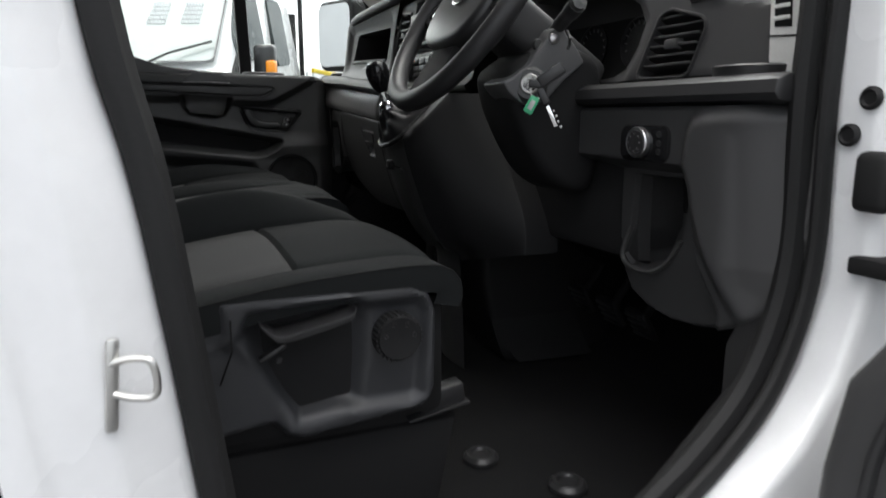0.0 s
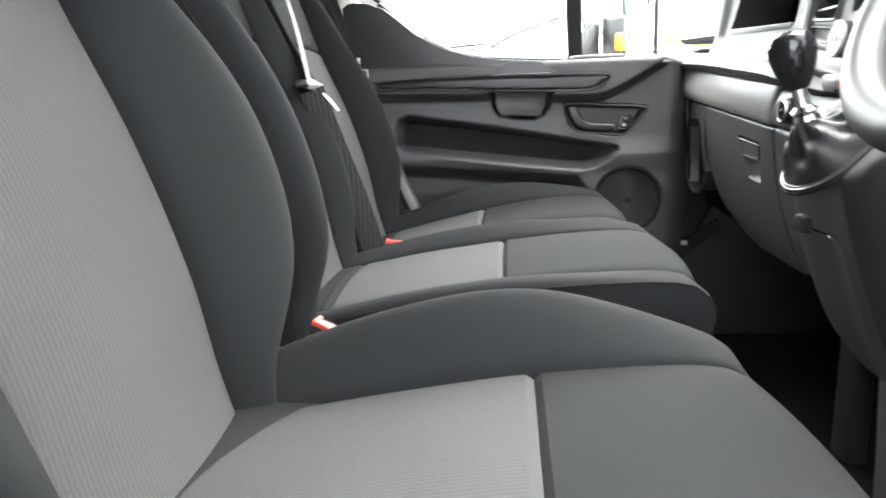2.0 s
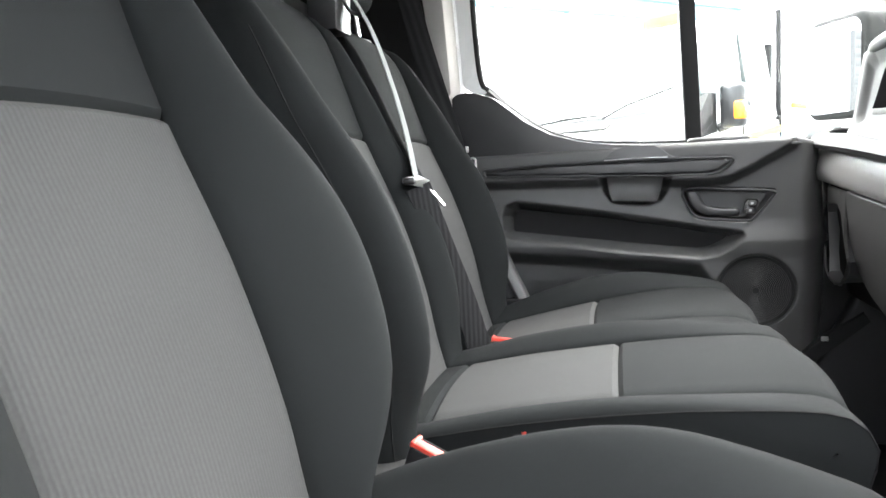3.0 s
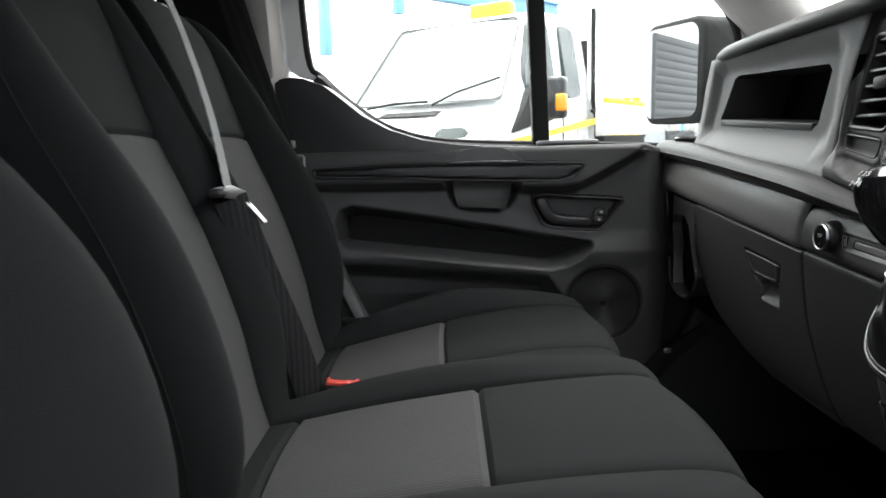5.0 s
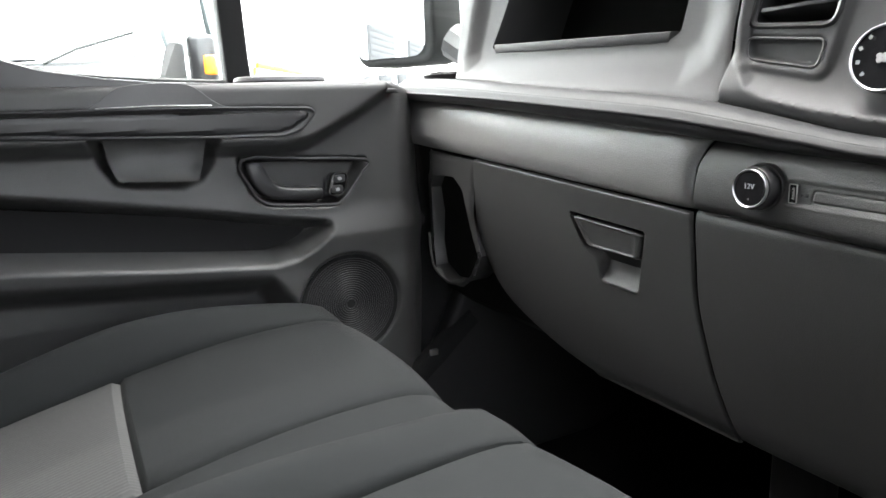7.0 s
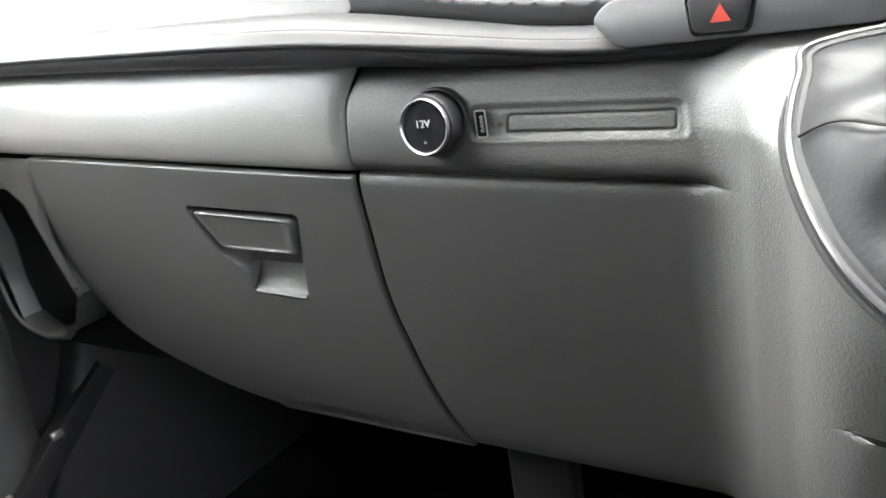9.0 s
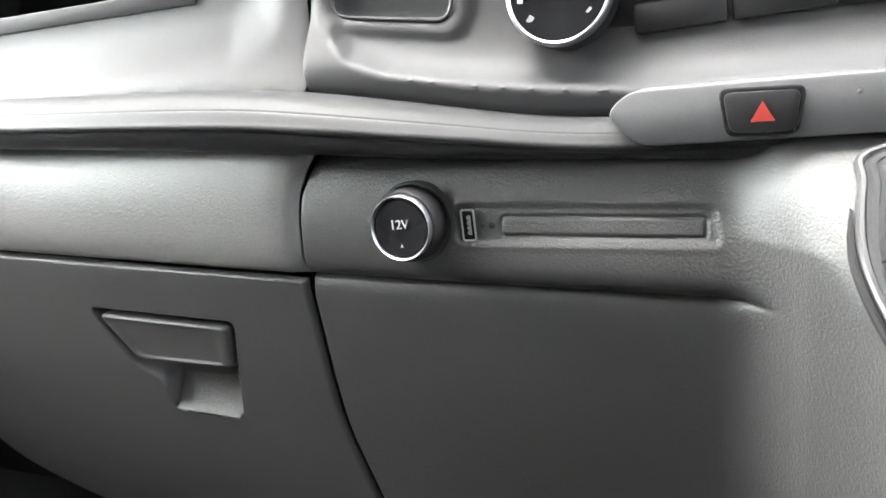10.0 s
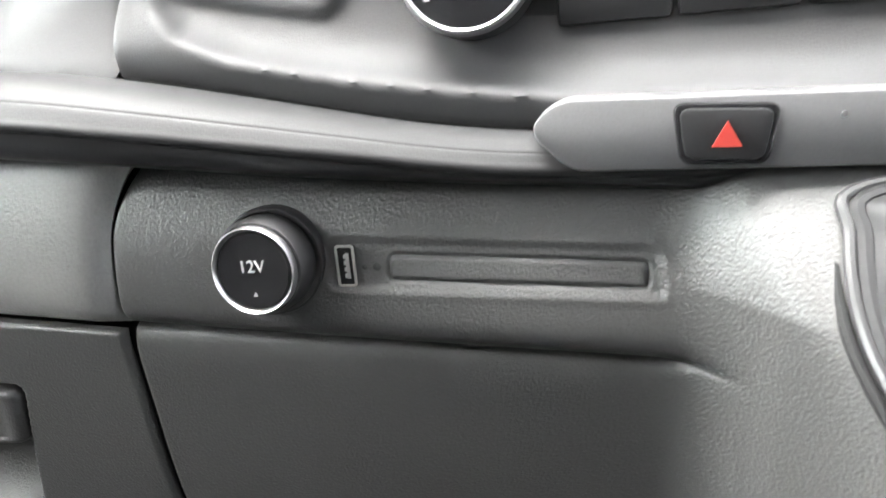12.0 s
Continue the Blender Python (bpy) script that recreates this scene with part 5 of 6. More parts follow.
def heater_knob(y, z):
    base = (0.8445, y, z)
    k = part("heater_knob", lathe([(0.0, 0.0), (0.0240, 0.0), (0.0240, 0.018), (0.0232, 0.022), (0.021, 0.024), (0.0, 0.024)], base, (-1, 0, 0.1), 48), SATIN, dash, "round heater knob with chrome ring")
    part("knob_ring", lathe([(0.0240, 0.0200), (0.0243, 0.0225), (0.0236, 0.0248), (0.0226, 0.0254), (0.0218, 0.0248), (0.0214, 0.0238)], base, (-1, 0, 0.1), 48), BRUSHED, k, "chrome ring")
    part("knob_face", lathe([(0.0, 0.0240), (0.0216, 0.0240), (0.0216, 0.0246), (0.0, 0.0248)], base, (-1, 0, 0.1), 40), GLOSS, k)
    for a in (-40, 40, 140, 220):
        a = radians(a)
        part("fan_mark", lathe([(0.0014, 0.0), (0.0021, 0.0), (0.0021, 0.0004), (0.0014, 0.0004)], (0.8192, y + 0.0026 * math.cos(a), z + 0.0025 + 0.0022 * math.sin(a)), (-1, 0, 0.1), 14), PRINT, k)
    for i in range(9):
        a = radians(-40 + 260 * i / 8)
        if i != 4:
            part("dial_mark", moved(rbox(-0.0002, 0.0002, -0.0006 - 0.00012 * i, 0.0006 + 0.00012 * i, -0.0013, 0.0013, 0), Matrix.Translation((0.8190, y - 0.0170 * math.cos(a), z + 0.0026 + 0.0170 * math.sin(a))) @ pose(0, 0, 0, math.degrees(math.pi / 2 - a) * -1 + 180, 0, 0)), PRINT, k, smooth=False)
    return k
heater_knob(0.1215, 1.2955)
heater_knob(-0.055, 1.296)
part("button_panel", prism(rounded([(0.112, 1.322), (0.112, 1.2725), (-0.046, 1.2705), (-0.046, 1.320)], 0.010), "x", 0.836, 0.85, 0.003, 2), SATIN, dash, "black heater button panel")
for i, yy in enumerate((0.073, 0.033, -0.007)):
    for j, (za, zb) in enumerate(((1.3030, 1.3185), (1.2890, 1.3018), (1.2745, 1.2876))):
        b = part("heater_button", rbox(0.8325, 0.842, yy - 0.0190, yy + 0.0190, za, zb, 0.002), SATIN, dash)
        if j == 0:
            part("button_mark", rbox(0.8320, 0.833, yy + 0.004, yy + 0.0085, 1.3125, 1.3143, 0.0), AMBER if i == 0 else PRINT, b, "lit amber mark" if i == 0 else "", smooth=False)
rad = part("radio", prism(rrect(0.20, 0.075, 0.008), "x", 0.842, 0.86, 0.003), SATIN, dash, "radio with button rows")
rad.location = rad.location + Vector((0.0, 0.03, 1.385))
for i in range(4):
    for j in range(2):
        bt = part("radio_button", rbox(0.8375, 0.846, 0.10 - 0.034 * i - 0.014, 0.10 - 0.034 * i + 0.014, 1.365 + 0.026 * j - 0.010, 1.365 + 0.026 * j + 0.010, 0.002), SATIN, dash)
        part("button_mark", rbox(0.8371, 0.838, 0.10 - 0.034 * i - 0.004, 0.10 - 0.034 * i + 0.004, 1.364 + 0.026 * j, 1.366 + 0.026 * j, 0.0), PRINT, bt, smooth=False)
hp = part("hazard_panel", prism(rounded([(0.1015, 1.2435), (0.0915, 1.2520), (-0.06, 1.2475), (-0.075, 1.238), (-0.07, 1.226), (0.088, 1.2295)], 0.006), "x", 0.7965, 0.83, 0.0015, 2), SWITCHGREY, dash, "grey switch strip under the console")
hb = part("hazard_switch", prism(rounded([(0.0580, 1.2492), (0.0275, 1.2475), (0.0305, 1.2295), (0.0555, 1.2305)], 0.004), "x", 0.7950, 0.81, 0.0012, 2), GLOSS, hp, "black hazard switch with red triangle")
part("switch_face", prism(rounded([(0.0562, 1.2475), (0.0295, 1.2460), (0.0322, 1.2312), (0.0541, 1.2322)], 0.0035), "x", 0.7943, 0.80, 0.0006, 2), SATIN, hb)
part("hazard_triangle", prism([(0.0468, 1.2358), (0.0383, 1.2355), (0.0426, 1.2432)], "x", 0.7938, 0.7945), HAZARD, hb, "red triangle", smooth=False)
part("switch_lamp", lathe([(0.0, 0.0), (0.0009, 0.0), (0.0007, 0.0004), (0.0, 0.0004)], (0.7965, 0.0112, 1.2430), (-1, 0, 0), 10), BRUSHED, hp)

# upper passenger fascia with the open tray, hood and top
FASCIA = [(y, z_up(y) + 0.0015) for y in np.linspace(0.2572, 0.735, 40)] + [(0.76, 1.345), (0.752, 1.42), (0.73, 1.468), (0.226, 1.475)] + [(stack_seam(z) + 0.0008, z) for z in np.linspace(1.46, 1.275, 12)]
TRAY_O = [(0.713, 1.345), (0.705, 1.325), (0.68, 1.317), (0.315, 1.302), (0.292, 1.315), (0.283, 1.345), (0.283, 1.43), (0.30, 1.445), (0.66, 1.452), (0.69, 1.44)]
TRAY_I = [(0.668, 1.352), (0.655, 1.346), (0.345, 1.331), (0.33, 1.338), (0.3155, 1.408), (0.325, 1.418), (0.61, 1.430), (0.628, 1.425)]
part("passenger_fascia", relief(FASCIA, lambda Y, Z: 0.834 + 0.10 * (Z - 1.31) + 0.35 * np.clip(Y - 0.70, 0, 1) ** 1.3 - 0.018 * np.exp(-np.clip(Z - z_up(Y) - 0.0015, 0, 1) / 0.014) + joint_roll(Y, Z), [(TRAY_O, 0.012, 0.020)], 0.003, "x", 0.0012, 0.001, [(TRAY_I, 0.12)]), PLASTIC, dash, "moulded fascia with an open tray")
part("tray_lip", prism([(0.656, 1.344), (0.344, 1.329), (0.340, 1.3395), (0.660, 1.3555)], "x", 0.846, 0.93, 0.002), PLASTIC, dash, "tray front lip")
part("hood_lip", tube(smooth_line([(0.95, 0.80, 1.45), (0.895, 0.76, 1.462), (0.865, 0.70, 1.470), (0.850, 0.60, 1.474), (0.846, 0.40, 1.477), (0.85, 0.20, 1.48), (0.87, 0.0, 1.48)], 6), 0.013, 12), PLASTIC, dash)
part("dash_top", sheet([[(x0 + (1.44 - x0) * t, y, z0 + (0.0 if t < 0.01 else -0.02 * t)) for t in np.linspace(0, 1, 8)] for y, x0, z0 in smooth_line([(0.84, 0.99, 1.44), (0.76, 0.90, 1.466), (0.70, 0.865, 1.479), (0.40, 0.848, 1.487), (0.10, 0.862, 1.49), (-0.10, 0.90, 1.468), (-0.25, 0.95, 1.452), (-0.44, 0.985, 1.432), (-0.60, 0.985, 1.40), (-0.76, 0.99, 1.352), (-0.84, 1.02, 1.335)], 5)]), PLASTIC, dash)
part("fascia_end", prism([(0.70, 1.31), (0.742, 1.325), (0.746, 1.38), (0.738, 1.43), (0.72, 1.462), (0.69, 1.462)], "x", 0.885, 1.08, 0.010, 3), PLASTIC, dash)
for k in range(6):
    part("side_slat", rbox(0.878, 0.905, 0.738 - 0.001 * k, 0.756 - 0.002 * k, 1.325 + 0.018 * k, 1.331 + 0.018 * k, 0.002), SATIN, dash)
part("end_cup", lathe([(0.0, 0.0), (0.034, 0.0), (0.036, 0.008), (0.033, 0.012), (0.028, 0.012), (0.026, 0.006), (0.0, 0.006)], (0.845, 0.795, 1.314), (0, 0, 1), 28), SATIN, dash)

# footwell details: console brace and the dark strip along the kick panel
part("console_brace", rbox(0.93, 0.965, 0.200, 0.262, 0.60, 0.93, 0.01, 3), SATIN, dash, "black console brace")
kick = thing("kick_panel", (0.86, 0.83, 0.62), "grey footwell side trim with a black sill strip", "trim", kind="structure")
part("side_trim", prism([(0.70, 0.62), (1.40, 0.62), (1.40, 1.02), (0.90, 1.02), (0.86, 0.93)], "y", 0.815, 0.86, 0.012, 3), TRIM_SHADED, kick)
part("sill_strip", prism([(0.72, 0.795), (0.74, 0.775), (0.835, 0.85), (0.90, 0.905), (0.885, 0.925), (0.80, 0.865)], "y", 0.804, 0.83, 0.004), MATT, kick, "black sill strip")
part("strip_clip", rbox(0.800, 0.814, 0.800, 0.806, 0.862, 0.872, 0.001), STEEL, kick)

# gear console, boot and lever
def console_prof(z):
    return [(x, y) for x, y, _ in console_tail(lambda y: z)]
knee_y = plan([(0.90, -0.352), (0.967, -0.335), (1.08, -0.270), (1.25, -0.185)])
def knee_prof(z):
    r, ye = float(rear_x(z)), float(knee_y(z))
    return smooth_line([(r + 0.008, -0.145), (r + 0.020, -0.170), (r + 0.3 * (0.895 - r), -0.17 + 0.36 * (ye + 0.17)), (r + 0.68 * (0.895 - r), -0.17 + 0.75 * (ye + 0.17)), (0.893, ye + 0.006), (0.908, ye + 0.001), (0.97, ye + 0.002)], 6)
zs = np.concatenate([[0.60, 0.75, 0.86, 0.875], np.linspace(0.885, 1.125, 14), np.linspace(1.13, 1.232, 8)])
def knee_row(z):
    row = []
    for x, y in knee_prof(z):
        low = 0.045 * np.clip((-0.15 - y) / 0.2, 0, 1)
        row.append((max(x, 0.702 + (z - 1.128)) if z > 1.128 else x, y, z + low * (1.232 - z) / (1.232 - 0.885)))
    return row
part("knee_recess", relief([(-0.20, 1.205), (-0.62, 1.205), (-0.62, 0.950), (-0.50, 0.950), (-0.30, 0.950), (-0.20, 0.97)], lambda Y, Z: 0.948 + 0.10 * np.clip(1.0 - Z, 0, 1), [], 0.008, "x", 0.015, 0.02), TRIM_SHADED, dash, "recessed grey panel behind the column")
part("knee_panel", sheet([knee_row(z) for z in zs[3:]]), TRIM_SHADED, dash, "grey knee panel under the column", sharp=60)
def console_x(y, z):
    prof = console_prof(z)[::-1]
    return float(np.interp(y, [p[1] for p in prof], [p[0] for p in prof]))
COVER_L, COVER_R, COVER_T, COVER_C = 0.000, -0.128, 1.078, 0.012
def cover_side(z, out=0.0):
    """How far the cover's rounded top corners draw its sides in at a height."""
    d = COVER_C - max(0.0, min(COVER_C, COVER_T + out - z))
    return COVER_C - math.sqrt(max(COVER_C ** 2 - d * d, 0.0)) - out
def cover_rows(out, lift):
    zs_c = [0.90 + (COVER_T + out - COVER_C - 0.90) * t for t in np.linspace(0, 1, 10)] + [COVER_T + out - COVER_C * (1 - math.sin(a)) for a in np.linspace(0.15, math.pi / 2, 9)]
    return [[(console_x(y, z) - lift + 0.0025 * (t in (0.0, 1.0)), y, z) for t, y in zip(np.linspace(0, 1, 16), np.linspace(COVER_L - cover_side(z, out), COVER_R + cover_side(z, out), 16))] for z in zs_c]
part("cover_gap", sheet(cover_rows(0.0018, 0.0016)), DARK, dash, "dark joint round the lower cover")
part("console_lower_cover", sheet(cover_rows(0.0, 0.0034)), TRIM, dash, "removable grey lower cover")
part("cover_tab", rbox(0.716, 0.74, -0.075, -0.045, 1.072, 1.092, 0.004), DARK, dash)
gear = thing("gear_lever", (0.74, -0.065, 1.2), "black gear lever with leather boot and gloss knob", "gear lever")
BOOT = [(0.004, 0.138), (0.0115, 0.122), (0.013, 0.09), (0.002, 0.055), (-0.015, 0.028), (-0.040, 0.008), (-0.075, 0.0), (-0.11, 0.008), (-0.135, 0.03), (-0.142, 0.08), (-0.141, 0.122), (-0.133, 0.138), (-0.065, 0.144)]
def boot_row(s, k):
    out = []
    for yy, v in smooth_line(BOOT, 6, True):
        y, v = yy + 0.065, v - 0.072
        bx, by, bz = 0.7505 + 0.7071 * v, yy, 1.1735 + 0.7071 * v
        ang = math.atan2(v, y)
        tx, ty, tz = 0.716 + 0.013 * math.sin(ang), -0.065 + 0.013 * math.cos(ang), 1.203
        f = s ** 0.92
        fold = (0.005 * math.sin(5 * ang + 5.0 * s) + 0.003 * math.sin(11 * ang - 9.0 * s)) * math.sin(math.pi * s) + 0.006 * math.sin(math.pi * s ** 0.6)
        out.append((bx + (tx - bx) * f - 0.5 * fold, by + (ty - by) * f, bz + (tz - bz) * f + 0.7 * fold))
    return out
ring = np.array(boot_row(0, 0))
part("boot_bezel", tube(ring + np.array([-0.002, 0, 0.002]), 0.0020, 10, closed=True, up=(-0.7, 0, 0.7)), SATIN, gear)
part("bezel_outer", tube(ring + np.array([0.0010, 0, -0.0005]) + 0.034 * (ring - ring.mean(0)), 0.0019, 10, closed=True, up=(-0.7, 0, 0.7)), MATT, gear)
part("boot_hem", tube(ring + np.array([-0.002, 0, 0.002]) - 0.048 * (ring - ring.mean(0)), 0.0030, 10, closed=True, up=(-0.7, 0, 0.7)), LEATHER, gear)
part("boot", sheet([boot_row(s, k) for k, s in enumerate(np.linspace(0, 1, 24))], close_v=True), LEATHER, gear, "creased black leather boot")
part("boot_stitch", tube([(x - 0.002, y, z + 0.002) for x, y, z in [boot_row(s, 0)[12] for s in np.linspace(0.04, 0.9, 14)]], 0.0007, 6), MATT, gear)
part("collar", lathe([(0.0, 0.0), (0.014, 0.0), (0.0155, 0.006), (0.013, 0.012), (0.0145, 0.017), (0.009, 0.022), (0.0075, 0.045), (0.0, 0.045)], (0.7165, -0.065, 1.196), (-0.30, 0, 1), 20), CHROME, gear, "chrome collar")
knob = part("knob", lathe([(0.0, 0.0), (0.011, 0.0), (0.0155, 0.008), (0.0215, 0.022), (0.0248, 0.038), (0.0245, 0.050), (0.019, 0.060), (0.009, 0.0645), (0.0, 0.065)], (0.704, -0.065, 1.236), (-0.24, 0, 1), 28), GLOSS, gear, "gloss black knob")
letters("1 3 5", 0.007, Matrix.Translation((0.6735, -0.065, 1.293)) @ pose(0, 0, 0, 45, 0, -90), PRINT, knob)
letters("2 4 6", 0.007, Matrix.Translation((0.6665, -0.065, 1.285)) @ pose(0, 0, 0, 55, 0, -90), PRINT, knob)

# driver's side of the dashboard
DF = [(-0.816, 1.237), (-0.10, 1.237), (-0.10, 1.462), (-0.25, 1.448), (-0.44, 1.425), (-0.60, 1.392), (-0.76, 1.343), (-0.812, 1.331)]
CLUSTER = [(-0.20, 1.415), (-0.32, 1.412), (-0.49, 1.386), (-0.535, 1.365), (-0.557, 1.332), (-0.545, 1.295), (-0.522, 1.262), (-0.49, 1.25), (-0.442, 1.247), (-0.25, 1.247), (-0.20, 1.26)]
CLUSTER_O = [(-0.10, 1.43), (-0.32, 1.424), (-0.495, 1.397), (-0.545, 1.372), (-0.569, 1.334), (-0.556, 1.288), (-0.53, 1.25), (-0.49, 1.236), (-0.10, 1.236)]
RVENT = [(-0.602, 1.338), (-0.625, 1.344), (-0.695, 1.324), (-0.703, 1.31), (-0.683, 1.25), (-0.672, 1.243), (-0.575, 1.243), (-0.566, 1.25)]
part("driver_fascia", relief(DF, lambda Y, Z: 0.968 + 0.12 * (Z - 1.25) + 0.10 * np.clip(-0.70 - Y, 0, 1) - 0.03 * ramp(Y + 0.16, 0.05), [(CLUSTER_O, 0.010, 0.012)], 0.006, "x", 0.012, 0.012, [(CLUSTER, 0.075), (RVENT, 0.05)]), PLASTIC, dash, "moulded instrument fascia")
air_vent(-0.681, -0.571, 1.250, 1.334, 0.968, 6, -0.22, 0.12, RVENT)
for i, yy in enumerate((-0.36, -0.49)):
    g = part("gauge", lathe([(0.0, 0.0), (0.042, 0.0), (0.044, 0.006), (0.041, 0.006), (0.039, 0.001), (0.0, 0.001)], (1.03, yy, 1.31), (-1, 0, 0.1), 36), GLOSS, dash, "round instrument dial")
    for k in range(13):
        a = radians(-40 + 260 * k / 12)
        part("dial_mark", moved(rbox(-0.0004, 0.0004, -0.0007, 0.0007, -0.003, 0.003, 0), Matrix.Translation((1.0278, yy - 0.034 * math.cos(a), 1.31 + 0.034 * math.sin(a))) @ pose(0, 0, 0, 90 - math.degrees(a), 0, 0)), TRIM, g, smooth=False)
part("driver_shelf", prism([(0.893, 1.213), (0.899, 1.205), (0.94, 1.198), (1.05, 1.205), (1.05, 1.238), (0.915, 1.236), (0.897, 1.228)], "y", -0.90, -0.40, 0.004), SATIN, dash, "black shelf under the instruments")
part("shelf_tray", lathe([(0.0, 0.0), (0.052, 0.0), (0.054, 0.012), (0.050, 0.014), (0.046, 0.008), (0.0, 0.008)], (0.97, -0.80, 1.236), (0, 0, 1), 30), SATIN, dash)
DLOW = [(-0.925, 1.20), (-0.50, 1.20), (-0.50, 1.115), (-0.578, 1.105), (-0.582, 0.95), (-0.602, 0.908), (-0.64, 0.89), (-0.69, 0.882), (-0.75, 0.887), (-0.81, 0.902), (-0.862, 0.924), (-0.89, 0.946), (-0.909, 0.972), (-0.922, 1.03), (-0.927, 1.07)]
CUPR = [(-0.612, 1.100), (-0.735, 1.100), (-0.724, 1.008), (-0.698, 0.974), (-0.668, 0.955), (-0.606, 0.951), (-0.590, 0.968), (-0.609, 1.012)]
UNDER = [(-0.48, 1.117), (-0.740, 1.113), (-0.752, 1.105), (-0.762, 1.05), (-0.784, 0.98), (-0.815, 0.93), (-0.80, 0.86), (-0.48, 0.86)]
SIDE = [(-0.757, 1.120), (-0.762, 1.165), (-0.772, 1.182), (-0.792, 1.190), (-0.99, 1.199), (-0.99, 0.90), (-0.862, 0.92), (-0.846, 0.945), (-0.820, 0.984), (-0.798, 1.02), (-0.780, 1.06), (-0.772, 1.09)]
FLUTE = [(-0.835, 1.17), (-0.855, 1.17), (-0.872, 0.97), (-0.85, 0.96)]
part("driver_lower_panel", relief(DLOW, lambda Y, Z: 0.905 + 0.12 * np.clip(1.0 - Z, 0, 1) + 0.05 * ramp(-0.88 - Y, 0.05), [(UNDER, 0.034, 0.010), (SIDE, -0.016, 0.014), (FLUTE, 0.007, 0.03)], 0.004, "x", 0.006, 0.006, [(CUPR, 0.10)]), PLASTIC, dash, "grey lower panel with an open pocket")
part("pocket_lip", tube(smooth_line([(0.940, -0.610, 1.016), (0.938, -0.592, 0.970), (0.938, -0.606, 0.951), (0.938, -0.640, 0.949), (0.938, -0.668, 0.954), (0.938, -0.698, 0.974), (0.936, -0.724, 1.010)], 6), 0.0038, 8, up=(1, 0, 0)), TRIM, dash)
lsw = part("light_switch", prism([(-0.672 + y, 1.1475 + z) for y, z in rrect(0.105, 0.052, 0.016)], "x", 0.900, 0.915, 0.003), GLOSS, dash, "rotary light switch on a gloss plate")
part("switch_ring", lathe([(0.0175, 0.0), (0.0225, 0.0), (0.0225, 0.006), (0.021, 0.008), (0.019, 0.007)], (0.900, -0.665, 1.149), (-1, 0, 0), 36), BRUSHED, lsw, "chrome ring")
part("switch_knob", lathe([(0.0, 0.0), (0.018, 0.0), (0.017, 0.009), (0.0, 0.010)], (0.900, -0.665, 1.149), (-1, 0, 0), 30), SATIN, lsw)
for k in range(8):
    a = 2 * math.pi * k / 8
    part("switch_mark", rbox(0.8885, 0.8905, -0.665 + 0.0125 * math.cos(a) - 0.0008, -0.665 + 0.0125 * math.cos(a) + 0.0008, 1.149 + 0.0125 * math.sin(a) - 0.0005, 1.149 + 0.0125 * math.sin(a) + 0.0005, 0), PRINT, lsw, smooth=False)
for dz in (-0.012, 0.0, 0.012):
    part("lamp_button", lathe([(0.0, 0.0), (0.0045, 0.0), (0.004, 0.002), (0.0, 0.002)], (0.8995, -0.707, 1.149 + dz), (-1, 0, 0), 14), SATIN, lsw)
part("dash_body", prism([(1.02, 1.22), (1.05, 0.95), (1.2, 0.85), (1.45, 0.85), (1.45, 1.36), (1.06, 1.36)], "y", -0.86, 0.70, 0.0), DARK, dash)
part("end_filler", rbox(0.866, 1.04, 0.806, 0.93, 0.98, 1.278, 0.0), DARK, dash)
part("dash_end_body", prism([(1.02, 1.22), (1.05, 0.95), (1.2, 0.85), (1.45, 0.85), (1.45, 1.27), (1.06, 1.27)], "y", 0.701, 0.86, 0.0), DARK, dash)
part("passenger_filler", prism([(0.96, 1.44), (0.96, 0.95), (1.05, 0.93), (1.05, 1.44)], "y", 0.03, 0.69, 0.0), DARK, dash)
trim_end = part("end_trim", prism([(-0.826, 1.224), (-0.868, 1.221), (-0.852, 1.43), (-0.812, 1.43)], "x", 0.962, 1.04, 0.003), PILLAR, dash, "pale grey side demister trim")
part("demister_slot", prism([(-0.830, 1.294), (-0.855, 1.292), (-0.846, 1.40), (-0.822, 1.40)], "x", 0.9605, 0.964, 0.001), DARK, trim_end)
for k in range(7):
    part("demister_slat", rbox(0.9585, 0.963, -0.852 + 0.0012 * k, -0.830 + 0.0012 * k, 1.301 + 0.014 * k, 1.306 + 0.014 * k, 0.001), PILLAR, trim_end)
part("trim_joint", tube([(0.9615, -0.8215, 1.284), (0.9615, -0.864, 1.281)], 0.0012, 6), DARK, trim_end)
part("alarm_cup", prism([(-0.69 + y, 1.352 + z) for y, z in rrect(0.055, 0.008, 0.003)], "x", 0.975, 1.0, 0.003), SATIN, dash)
foot = part("console_foot", prism([(0.905, 0.95), (0.905, 0.82), (0.93, 0.72), (0.955, 0.66), (0.972, 0.62), (1.3, 0.62), (1.3, 0.95)], "y", -0.150, 0.03, 0.02, 3), RUBBER, dash, "black floor covering over the console foot")
part("foot_flare", sheet([[(x, y, z) for x, z in smooth_line([(0.93, 0.73), (0.945, 0.68), (0.962, 0.64), (0.978, 0.625)], 4)] for y in (0.02, -0.10, -0.148)] + [[(x + 0.02, -0.152 - 0.008 * t, z) for t, (x, z) in zip(np.linspace(0, 2, 13), smooth_line([(0.93, 0.73), (0.945, 0.68), (0.962, 0.64), (0.978, 0.625)], 4))], [(x + 0.22, -0.156 - 0.014 * t, z) for t, (x, z) in zip(np.linspace(0, 2, 13), smooth_line([(0.93, 0.73), (0.945, 0.68), (0.962, 0.64), (0.978, 0.625)], 4))]]), RUBBER, foot)
